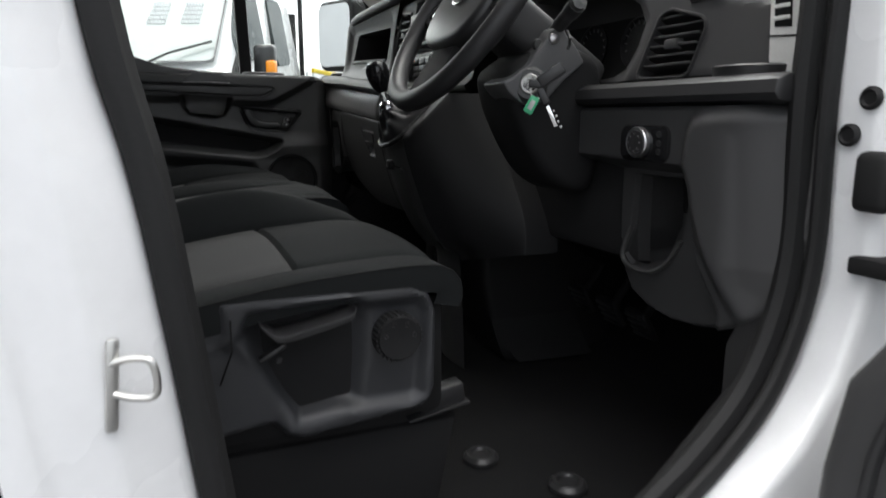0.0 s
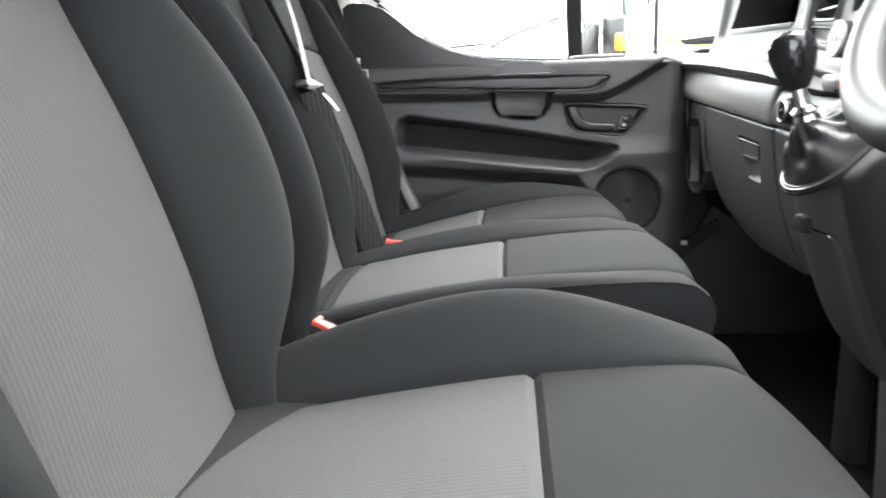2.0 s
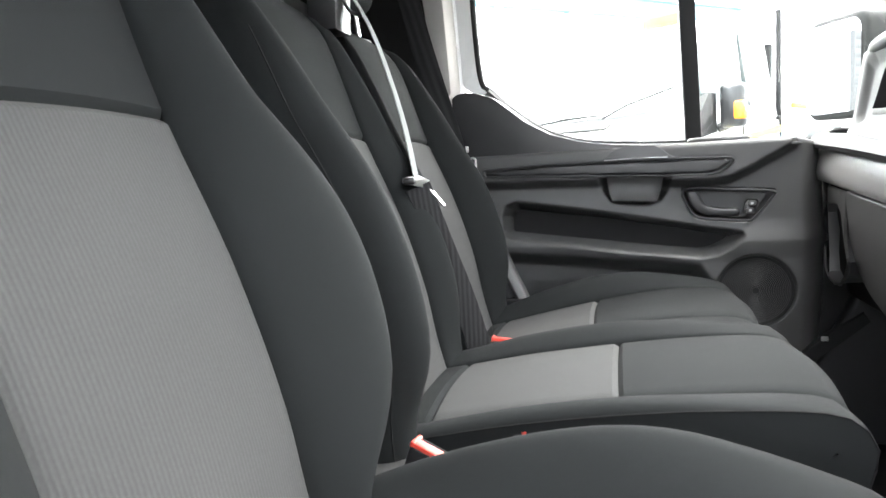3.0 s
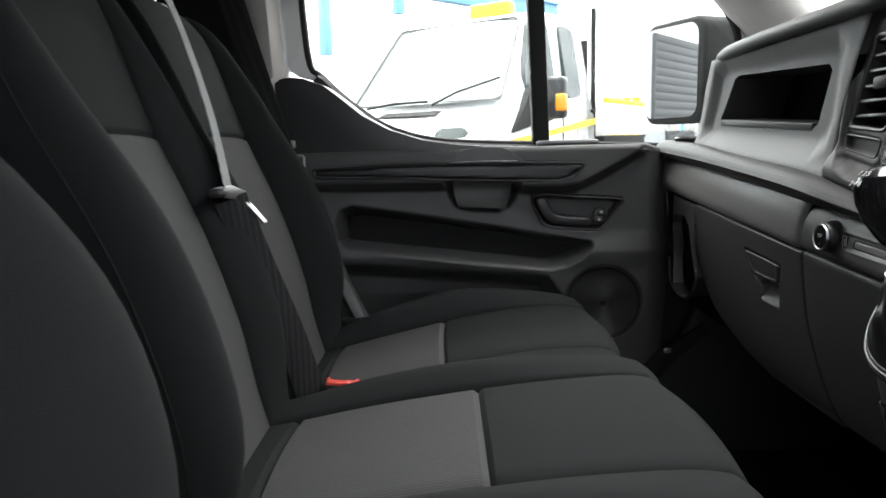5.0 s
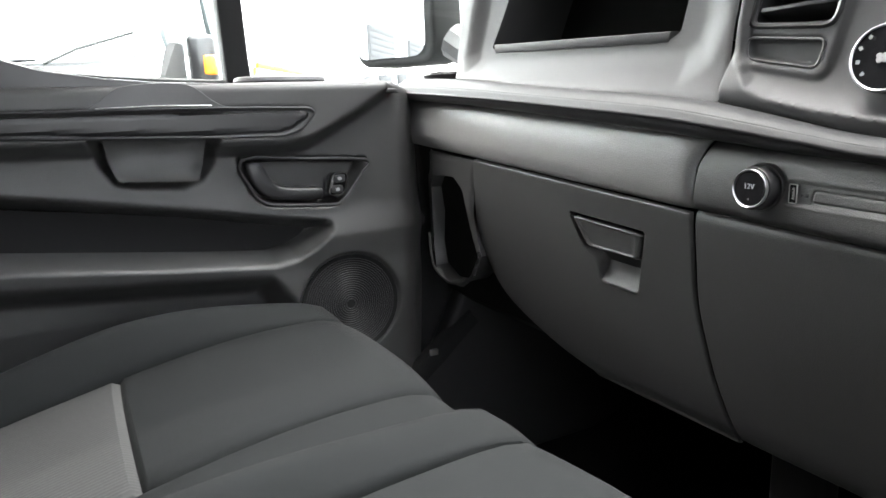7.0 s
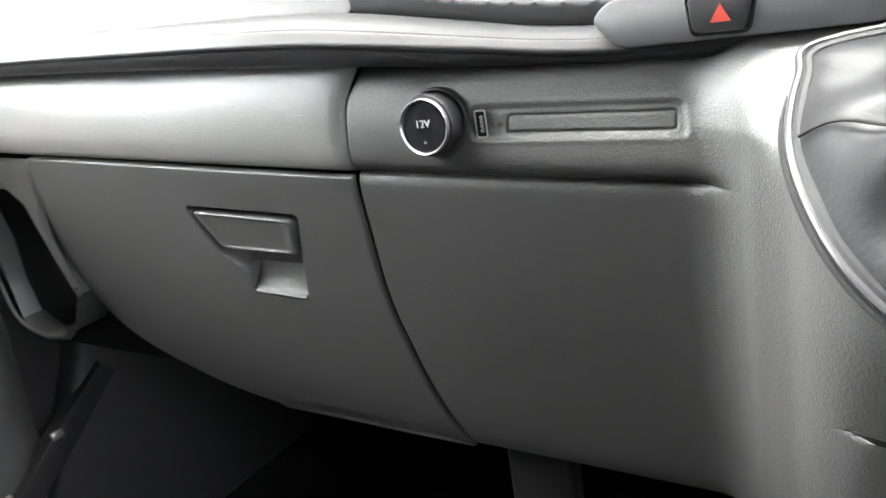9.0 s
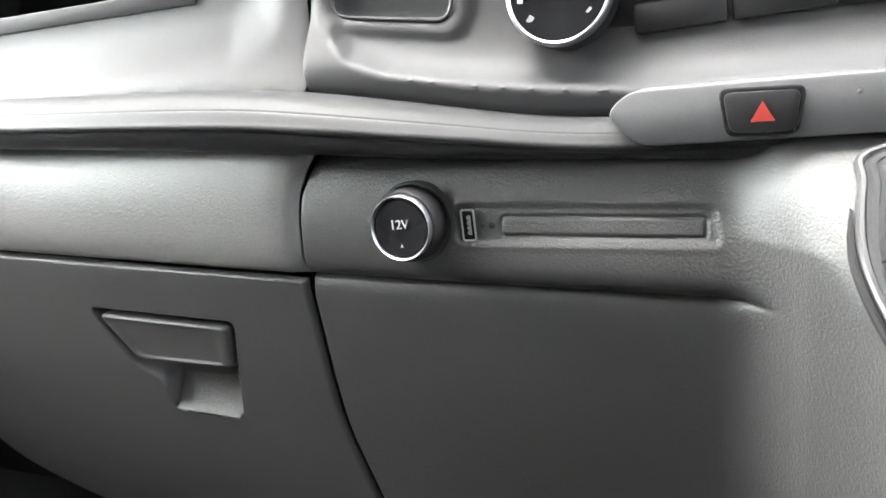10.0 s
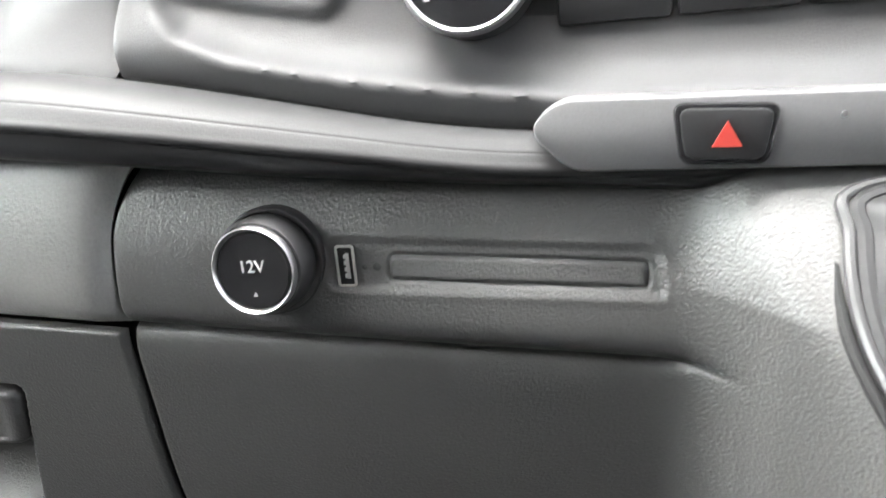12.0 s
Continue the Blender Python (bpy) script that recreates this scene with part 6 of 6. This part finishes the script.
for yy, xx in ((-0.20, 1.14), (-0.32, 1.13), (-0.42, 1.13)):
    pd = thing("pedal", (xx, yy, 0.7), "black rubber foot pedal on a steel arm", "pedal", "pedals")
    part("pedal_pad", moved(rbox(-0.008, 0.008, -0.03, 0.03, -0.035, 0.035, 0.006), pose(xx, yy, 0.775, 0, -30, 0)), RUBBER, pd)
    for k in range(4):
        part("tread", moved(rbox(-0.011, -0.006, -0.026, 0.026, -0.025 + 0.016 * k, -0.019 + 0.016 * k, 0.001), pose(xx, yy, 0.775, 0, -30, 0)), SATIN, pd)
    part("pedal_arm", tube([(xx + 0.01, yy, 0.79), (xx + 0.09, yy, 0.90), (xx + 0.10, yy, 1.1)], 0.009, 8), MATT, pd)

# steering wheel and column
TILT_W = 33.0
WC = Vector((0.735, -0.42, 1.365))
wm = Matrix.Translation(WC) @ pose(0, 0, 0, 0, TILT_W, 0)
steer = thing("steering_wheel", tuple(WC), "black steering wheel with three spokes", "steering wheel")
a = np.linspace(0, 2 * math.pi, 64, endpoint=False)
part("rim", moved(tube([(0, 0.185 * math.cos(t), 0.185 * math.sin(t)) for t in a], 0.0165, 14, closed=True, up=(1, 0, 0)), wm), RIM, steer, "black leather covered rim")
hub = [(y * 1.14, z * 1.1) for y, z in smooth_line([(0.085, 0.045), (0.0, 0.062), (-0.085, 0.045), (-0.095, -0.01), (-0.07, -0.062), (0.0, -0.075), (0.07, -0.062), (0.095, -0.01)], 5, True)]
part("hub", moved(prism(hub, "x", -0.012, 0.05, 0.014, 4), wm), SATIN, steer, "black airbag cover")
part("badge", moved(prism([(0.028 * math.cos(t), 0.011 * math.sin(t)) for t in a[::3]], "x", -0.016, -0.010, 0.001), wm), CHROME, steer, "plain oval badge")
for s in (-1, 1):
    sp = part("spoke", moved(prism([(s * 0.08, 0.035), (s * 0.175, 0.03), (s * 0.178, -0.012), (s * 0.085, -0.03)], "x", 0.0, 0.022, 0.007, 3), wm), SATIN, steer)
    part("button_pad", moved(prism([(s * 0.10, 0.022), (s * 0.145, 0.02), (s * 0.145, -0.008), (s * 0.10, -0.015)], "x", -0.005, 0.004, 0.003), wm), GLOSS, sp)
part("lower_spoke", moved(prism([(-0.04, -0.06), (0.04, -0.06), (0.055, -0.18), (-0.055, -0.18)], "x", 0.004, 0.02, 0.006), wm), MATT, steer, "lower spoke")
col = thing("steering_column", (0.83, -0.43, 1.25), "black steering column shroud with ignition lock", "steering column")
cm = wm
part("upper_shroud", moved(rbox(0.045, 0.26, -0.062, 0.058, -0.02, 0.055, 0.02, 4), cm), PLASTIC, col)
part("lower_shroud", prism(smooth_line([(0.778, 1.262), (0.776, 1.215), (0.800, 1.158), (0.838, 1.098), (0.878, 1.066), (0.918, 1.058), (0.945, 1.078), (0.952, 1.14), (0.945, 1.27), (0.86, 1.30)], 4, True), "y", -0.505, -0.372, 0.022, 4), MATT, col, "black lower column shroud")
FACET = rounded([(0.755, 1.238), (0.772, 1.246), (0.800, 1.266), (0.828, 1.300), (0.842, 1.322), (0.856, 1.326), (0.884, 1.300), (0.905, 1.272), (0.869, 1.245), (0.838, 1.214), (0.810, 1.200), (0.788, 1.206), (0.766, 1.222)], 0.006)
part("column_cheek", prism(FACET, "y", -0.513, -0.44, 0.004, 3), SWITCHGREY, col, "light grey column cheek plate")
part("cheek_button", lathe([(0.0, 0.0), (0.0085, 0.0), (0.0078, 0.004), (0.005, 0.006), (0.0, 0.0065)], (0.843, -0.513, 1.306), (0, -1, 0), 20), BRUSHED, col, "round bright button")
LOCK_AT, LOCK_WAY = (0.803, -0.512, 1.234), (-0.45, -0.87, 0.12)
ig = part("lock_boss", lathe([(0.0, -0.02), (0.029, -0.02), (0.029, 0.002), (0.027, 0.006), (0.023, 0.010), (0.0, 0.010)], LOCK_AT, LOCK_WAY, 28), TRIM, col, "grey lock surround")
part("lock_barrel", lathe([(0.0115, 0.011), (0.0155, 0.011), (0.0155, 0.014), (0.0140, 0.015), (0.0115, 0.014)], LOCK_AT, LOCK_WAY, 28), STEEL, ig, "bright lock ring")
part("lock_face", lathe([(0.0, 0.011), (0.012, 0.011), (0.012, 0.014), (0.0, 0.014)], LOCK_AT, LOCK_WAY, 20), GLOSS, ig)
part("wiper_stalk", tube(smooth_line([(0.86, -0.47, 1.315), (0.855, -0.505, 1.325), (0.85, -0.545, 1.340), (0.845, -0.575, 1.350)], 4), [0.009] * 5 + [0.012] * 4 + [0.014] * 4, 12), SATIN, col)
part("stalk_tip", lathe([(0.0, 0.0), (0.0125, 0.0), (0.011, 0.008), (0.0, 0.010)], (0.845, -0.575, 1.350), (-0.15, -0.9, 0.25), 16), TRIM, col)
part("thin_lever", tube([(0.86, -0.525, 1.318), (0.86, -0.535, 1.305), (0.862, -0.528, 1.290)], 0.003, 8), TRIM, col)
part("stalk_left", tube([(0.83, -0.35, 1.31), (0.82, -0.26, 1.33)], 0.010, 10), SATIN, col)
part("adjust_button", lathe([(0.0, 0.0), (0.010, 0.0), (0.008, 0.005), (0.0, 0.005)], (0.825, -0.495, 1.298), (0, -1, 0), 16), TRIM, col)
a_ring = np.linspace(0, 2 * math.pi, 16, endpoint=False)
key = thing("ignition_key", (0.795, -0.530, 1.235), "black ignition key with fob and second key hanging", "key")
def bar(p, d, length, wide, thick, r=0.002):
    m = Matrix.Translation(p) @ Vector(d).to_track_quat("X", "Z").to_matrix().to_4x4()
    return moved(rbox(0, length, -thick / 2, thick / 2, -wide / 2, wide / 2, r), m)
KEY = Vector((0.785, -0.540, 1.2355))
RIGHT, DOWN = Vector((0.80, -0.50, 0.0)), Vector((0, 0, -1))
part("key_shank", bar(KEY, RIGHT + 0.1 * DOWN, 0.026, 0.012, 0.006), SATIN, key)
part("key_head", bar(KEY + 0.016 * RIGHT, RIGHT * 0.80 - 0.50 * DOWN, 0.044, 0.019, 0.011, 0.004), SATIN, key, "black key head")
part("key_ring", tube([KEY + 0.014 * RIGHT + 0.012 * DOWN + 0.011 * math.cos(t) * RIGHT + 0.011 * math.sin(t) * DOWN for t in a_ring], 0.001, 6, closed=True, up=(0.4, 0.9, 0)), STEEL, key)
part("fob", bar(KEY + 0.020 * DOWN + 0.012 * RIGHT, -0.45 * RIGHT + 0.8 * DOWN, 0.028, 0.015, 0.006, 0.006), GREEN, key, "green plastic tag")
part("fob_label", bar(KEY + 0.026 * DOWN + 0.009 * RIGHT + Vector((-0.0022, -0.0035, 0)), -0.45 * RIGHT + 0.8 * DOWN, 0.015, 0.007, 0.002, 0.0005), PRINT, key)
part("spare_head", bar(KEY + 0.008 * DOWN + 0.018 * RIGHT, 0.45 * RIGHT + 0.85 * DOWN, 0.026, 0.012, 0.005, 0.003), SATIN, key, "black spare key head")
sb = part("spare_blade", bar(KEY + 0.034 * DOWN + 0.031 * RIGHT, 0.42 * RIGHT + 0.88 * DOWN, 0.034, 0.006, 0.002, 0.0006), CHROME, key, "steel spare key blade")
for k in range(4):
    part("bit_tooth", bar(KEY + (0.042 + 0.008 * k) * DOWN + (0.040 + 0.004 * k) * RIGHT, 0.88 * RIGHT - 0.42 * DOWN, 0.0028 + 0.0010 * (k % 2), 0.003, 0.0018, 0.0003), STEEL, sb)

# ---- outside ----
tagged(part("ground", sheet([[(x, y, GROUND + 0.01 * noise.noise((x * 0.3, y * 0.3, 0)) * (abs(x) < 60)) for y in (-900, -120, -40, -15, -6, 0, 3, 6, 10, 15, 25, 50, 120, 900)] for x in (-900, -120, -40, -15, -6, 0, 6, 15, 40, 120, 900)]), ASPHALT, None), "wet dark asphalt yard", "ground", kind="structure")

def flatbed_truck():
    """Crew cab flatbed truck: x across (0 is the near flank), y rearwards, z up, built at its place."""
    b = Vector((0.52, 0.854, 0)).normalized()
    m = Matrix(((b.y, b.x, 0, 1.34), (-b.x, b.y, 0, 6.30), (0, 0, 1, GROUND + 0.05), (0, 0, 0, 1)))
    t = thing("flatbed_truck", m.translation, "white crew cab flatbed truck parked outside", "truck")
    def p(name, bm, mat, parent=t, label="", **k):
        return part(name, moved(bm, m), mat, parent, label, **k)
    W = 2.0
    def cabx(z):
        return 0.0 if z < 1.35 else 0.16 * (z - 1.35)
    prof = smooth_line([(-1.42, 0.45), (-1.52, 0.65), (-1.47, 0.95), (-1.36, 1.17), (-1.05, 1.33), (-0.68, 1.45), (-0.40, 1.78), (-0.14, 2.09), (0.10, 2.35), (0.40, 2.47), (1.0, 2.52), (1.5, 2.49), (1.57, 2.38), (1.60, 1.4), (1.60, 0.5)], 4)
    rows = []
    for f, inset in ((0.0, 0.09), (0.02, 0.03), (0.06, 0.0), (0.94, 0.0), (0.98, 0.03), (1.0, 0.09)):
        rows.append([(-W * f - (cabx(z) if f < 0.5 else -cabx(z)), y + inset * (1 if y < 0.6 else -1), z - inset * (z > 1.5)) for y, z in prof])
    body = p("cab_body", sheet(rows, caps=True), WHITE, label="white cab")
    # windscreen lying on the raked front
    def front(u, v):
        y, z = -0.68 + 0.78 * v, 1.45 + 0.90 * v
        x = -W / 2 + (u - 0.5) * (W - 0.26 - 0.30 * v)
        return (x, y - 0.035 - 0.10 * (1 - (2 * u - 1) ** 2) * 0.4, z + 0.03)
    p("windscreen", sheet([[front(u, v) for v in np.linspace(0.03, 0.97, 6)] for u in np.linspace(0, 1, 12)]), SKYGLASS, body, "windscreen with the sky reflection put into its pale colour")
    p("screen_edge", tube([tuple(Vector(front(u, v)) + Vector((0, -0.01, 0.01))) for u, v in rounded([(0.0, 0.03), (1.0, 0.03), (1.0, 0.97), (0.0, 0.97)], 0.06)], 0.011, 6, closed=True), SWITCHGREY, body, "grey windscreen surround")
    for u0, u1, u2, v2 in ((0.14, 0.34, 0.56, 0.03), (0.60, 0.74, 0.98, 0.25)):
        pts = [Vector(front(u0, 0.0)) + Vector((0, -0.05, 0.01)), Vector(front(u1, 0.015 + 0.4 * v2)) + Vector((0, -0.06, 0.02)), Vector(front(u2, v2)) + Vector((0, -0.04, 0.02))]
        p("wiper", tube([tuple(v) for v in pts], 0.013, 6), MATT, body)
    for k in (0.50, 0.74):
        for i in range(6):
            for j in range(5):
                q = Vector(front(k + 0.022 * i, 0.52 + 0.055 * j)) + Vector((0, -0.02, 0))
                p("screen_mesh", rbox(q.x - 0.014, q.x + 0.014, q.y - 0.004, q.y + 0.004, q.z - 0.017, q.z + 0.017, 0), CLAD, body, smooth=False)
    p("grille", prism(rrect(1.1, 0.28, 0.06), "y", -0.02, 0.03, 0.01), MATT, body).location += m.to_3x3() @ Vector((-W / 2, -1.50, 0.92))
    p("bonnet_vent", moved(rbox(-0.34, 0.34, -0.07, 0.07, -0.008, 0.008, 0.006), Matrix.Translation((-1.06, -0.86, 1.405)) @ pose(0, 0, 0, 18, 0, 0)), MATT, body, "black bonnet vent")
    p("bumper", rbox(-W + 0.02, -0.02, -1.58, -1.30, 0.40, 0.68, 0.06, 3), MATT, body)
    for x in (-W + 0.30, -0.30):
        p("headlight", moved(prism(rrect(0.34, 0.42, 0.08), "y", -0.03, 0.05, 0.02), Matrix.Translation((x, -1.38, 1.06)) @ pose(0, 0, 0, -24, 0, 0)), VANGLASS, body, "glass headlight")
    for y0, y1, z1 in ((-0.34, 0.42, 2.34), (0.74, 1.16, 2.36)):
        ol = [(y0, 1.56), (y1, 1.62), (y1, z1), (y0 + 0.34 if y0 < 0 else y0, z1), (y0, 1.75)]
        wn = sheet([[(-cabx(z) + 0.012 - 0.0, y, z) for y, z in rounded(ol, 0.10)], [(-cabx(z) - 0.05, y, z) for y, z in rounded(ol, 0.10)]], close_v=True, caps=True)
        p("side_window", wn, VANGLASS, body, "dark side window")
    for yy in (0.50, 1.52):
        p("door_handle", rbox(-0.01, 0.03, yy - 0.12, yy - 0.02, 1.43, 1.47, 0.01), MATT, body)
        p("door_gap", rbox(-0.01, 0.004, yy + 0.02, yy + 0.03, 0.60, 1.55, 0), MATT, body, smooth=False)
    p("stripe", prism([(-0.80, 1.08), (1.56, 1.30), (1.56, 1.37), (-0.80, 1.13)], "x", -0.01, 0.007), YELLOW, body, "yellow side stripe", smooth=False)
    for yy in (-0.72, 2.9):
        for xx in (-0.12, -W + 0.12):
            wh = p("wheel", lathe([(0.0, -0.10), (0.34, -0.10), (0.37, -0.06), (0.37, 0.06), (0.34, 0.10), (0.22, 0.10), (0.2, 0.06), (0.0, 0.06)], (xx, yy, 0.37), (1, 0, 0), 28), RUBBER)
            p("rim", lathe([(0.0, 0.0), (0.20, 0.0), (0.21, 0.03), (0.0, 0.02)], (xx + 0.06, yy, 0.37), (1, 0, 0), 20), STEEL, wh)
    mh = p("side_mirror", rbox(0.03, 0.26, -0.14, 0.02, 1.33, 1.74, 0.05, 3), SATIN, label="black side mirror with amber indicator")
    p("mirror_arm", tube([(-0.05, 0.05, 1.34), (0.08, -0.04, 1.36)], 0.05, 8), SATIN, mh)
    p("indicator", rbox(0.175, 0.275, -0.155, -0.05, 1.40, 1.57, 0.025, 3), AMBER, mh, "amber indicator lens")
    p("sail_panel", prism([(-0.74, 1.20), (-0.14, 1.30), (-0.16, 1.66), (-0.31, 1.66)], "x", -0.05, 0.02), MATT, body)
    p("beacon_bar", rbox(-1.30, -0.78, 0.82, 1.02, 2.50, 2.72, 0.04, 3), YELLOW, label="amber roof beacon bar")
    p("headboard", rbox(-W + 0.12, -0.16, 1.66, 1.74, 0.75, 2.30, 0.01), MATT, label="dark steel flatbed headboard")
    for xx in (-W + 0.06, -0.10):
        p("headboard_post", rbox(xx, xx + 0.05, 1.65, 1.71, 0.75, 2.66, 0.01), MATT)
    p("load_bed", rbox(-W - 0.03, 0.05, 1.74, 4.66, 0.98, 1.16, 0.01), MATT)
    for xx in (-W - 0.03, 0.04):
        for k in range(3):
            p("dropside", rbox(xx - 0.015, xx + 0.015, 1.78 + 0.96 * k, 2.71 + 0.96 * k, 1.17, 1.56, 0.008), CLAD, label="white dropside board")
        p("bed_stripe", rbox(xx - 0.02, xx + 0.02, 1.78, 4.64, 1.56, 1.62, 0.005), YELLOW)
    p("chassis", rbox(-1.5, -0.5, -1.2, 4.5, 0.45, 0.75, 0.02), MATT)
    return t
flatbed_truck()

gan = thing("blue_gantry", (-0.5, 13.0, GROUND), "blue painted steel gantry rail on posts", "gantry")
d = Vector((2.52, 2.4, 0)).normalized()
part("beam", moved(rbox(-7, 5.0, -0.10, 0.10, 4.22, 4.58, 0.02), Matrix.Translation((-0.5, 13.2, 0)) @ pose(0, 0, 0, 0, 0, 43.6)), BLUE, gan)
part("beam_flange", moved(rbox(-7, 5.0, -0.16, 0.16, 4.56, 4.61, 0.01), Matrix.Translation((-0.5, 13.2, 0)) @ pose(0, 0, 0, 0, 0, 43.6)), BLUE, gan)
for k, (x, zl) in enumerate(((-1.75, 2.95), (0.0, 3.85))):
    part("drop_post", moved(rbox(x - 0.09, x + 0.09, -0.09, 0.09, zl, 4.25, 0.01), Matrix.Translation((-0.5, 13.2, 0)) @ pose(0, 0, 0, 0, 0, 43.6)), BLUE, gan)
for x in (-6.5, 4.7):
    part("leg", moved(rbox(x - 0.12, x + 0.12, -0.12, 0.12, GROUND, 4.25, 0.01), Matrix.Translation((-0.5, 13.2, 0)) @ pose(0, 0, 0, 0, 0, 43.6)), BLUE, gan)

fen = thing("yard_fence", (6.0, 15.0, GROUND), "grey steel palisade fence round the yard", "fence")
for k in range(70):
    part("pale", rbox(1.5 + 0.24 * k, 1.56 + 0.24 * k, 16.98, 17.0, GROUND, GROUND + 2.2, 0), ALLOY, fen, smooth=False)
for z in (0.45, 1.9):
    part("rail", rbox(1.3, 18.5, 17.0, 17.06, GROUND + z, GROUND + z + 0.08, 0.01), ALLOY, fen)
for k, (x, mtl, h) in enumerate(((3.6, BLUE, 1.7), (5.0, YELLOW, 2.3), (6.2, BLUE, 2.4), (7.9, YELLOW, 1.6), (9.2, BLUE, 2.1))):
    st_ = thing("storage_rack", (x, 19, GROUND), "painted steel storage rack behind the fence", "rack", "storage racks")
    for dx in (0, 0.9):
        part("upright", rbox(x + dx - 0.05, x + dx + 0.05, 18.9, 19.0, GROUND, GROUND + h, 0.01), mtl, st_)
    for z in (0.5, 1.2, h - 0.1):
        part("shelf_beam", rbox(x, x + 0.9, 18.9, 19.0, GROUND + z, GROUND + z + 0.1, 0.01), mtl, st_)

def shed(x0, x1, y0, y1, h, doors, side):
    """Clad industrial building with roller shutters along one side."""
    s = thing("industrial_building", ((x0 + x1) / 2, (y0 + y1) / 2, GROUND), "pale metal clad industrial building with roller shutters", "building", "industrial buildings")
    part("walls", rbox(x0, x1, y0, y1, GROUND, GROUND + h, 0.02), CLAD, s)
    part("roof", prism([(y0 - 0.2, GROUND + h), (y1 + 0.2, GROUND + h), ((y0 + y1) / 2, GROUND + h + 1.2)], "x", x0 - 0.2, x1 + 0.2), CLAD, s)
    for k in range(doors):
        xx = x0 + (k + 0.5) * (x1 - x0) / doors
        sh = part("roller_shutter", rbox(xx - 1.0, xx + 1.0, side - 0.06, side + 0.06, GROUND, GROUND + 2.7, 0.01), SHUTTER, s)
        for j in range(22):
            part("shutter_slat", rbox(xx - 0.98, xx + 0.98, side - 0.066, side + 0.066, GROUND + 0.02 + 0.122 * j, GROUND + 0.13 + 0.122 * j, 0.01), SHUTTER, sh)
    return s
shed(-24, -3.2, 4.6, 13, 3.6, 6, 4.6)
ahead = thing("facing_building", (6.5, -1.0, GROUND), "stone and metal clad building in front of the van", "building")
part("stone_wall", rbox(6.5, 6.9, -14, 7.0, GROUND, GROUND + 2.6, 0.03), STONE, ahead, "rough stone lower wall")
part("upper_wall", rbox(6.55, 6.9, -14, 7.0, GROUND + 2.6, GROUND + 5.4, 0.0), CLAD, ahead, "pale ribbed metal cladding")
for k in range(70):
    part("cladding_rib", rbox(6.50, 6.55, -14 + 0.3 * k, -13.9 + 0.3 * k, GROUND + 2.6, GROUND + 5.4, 0.0), CLAD, ahead, smooth=False)
part("blue_door", rbox(6.44, 6.5, -6.6, -5.0, GROUND, GROUND + 3.0, 0.02), BLUE, ahead, "blue painted sliding door")
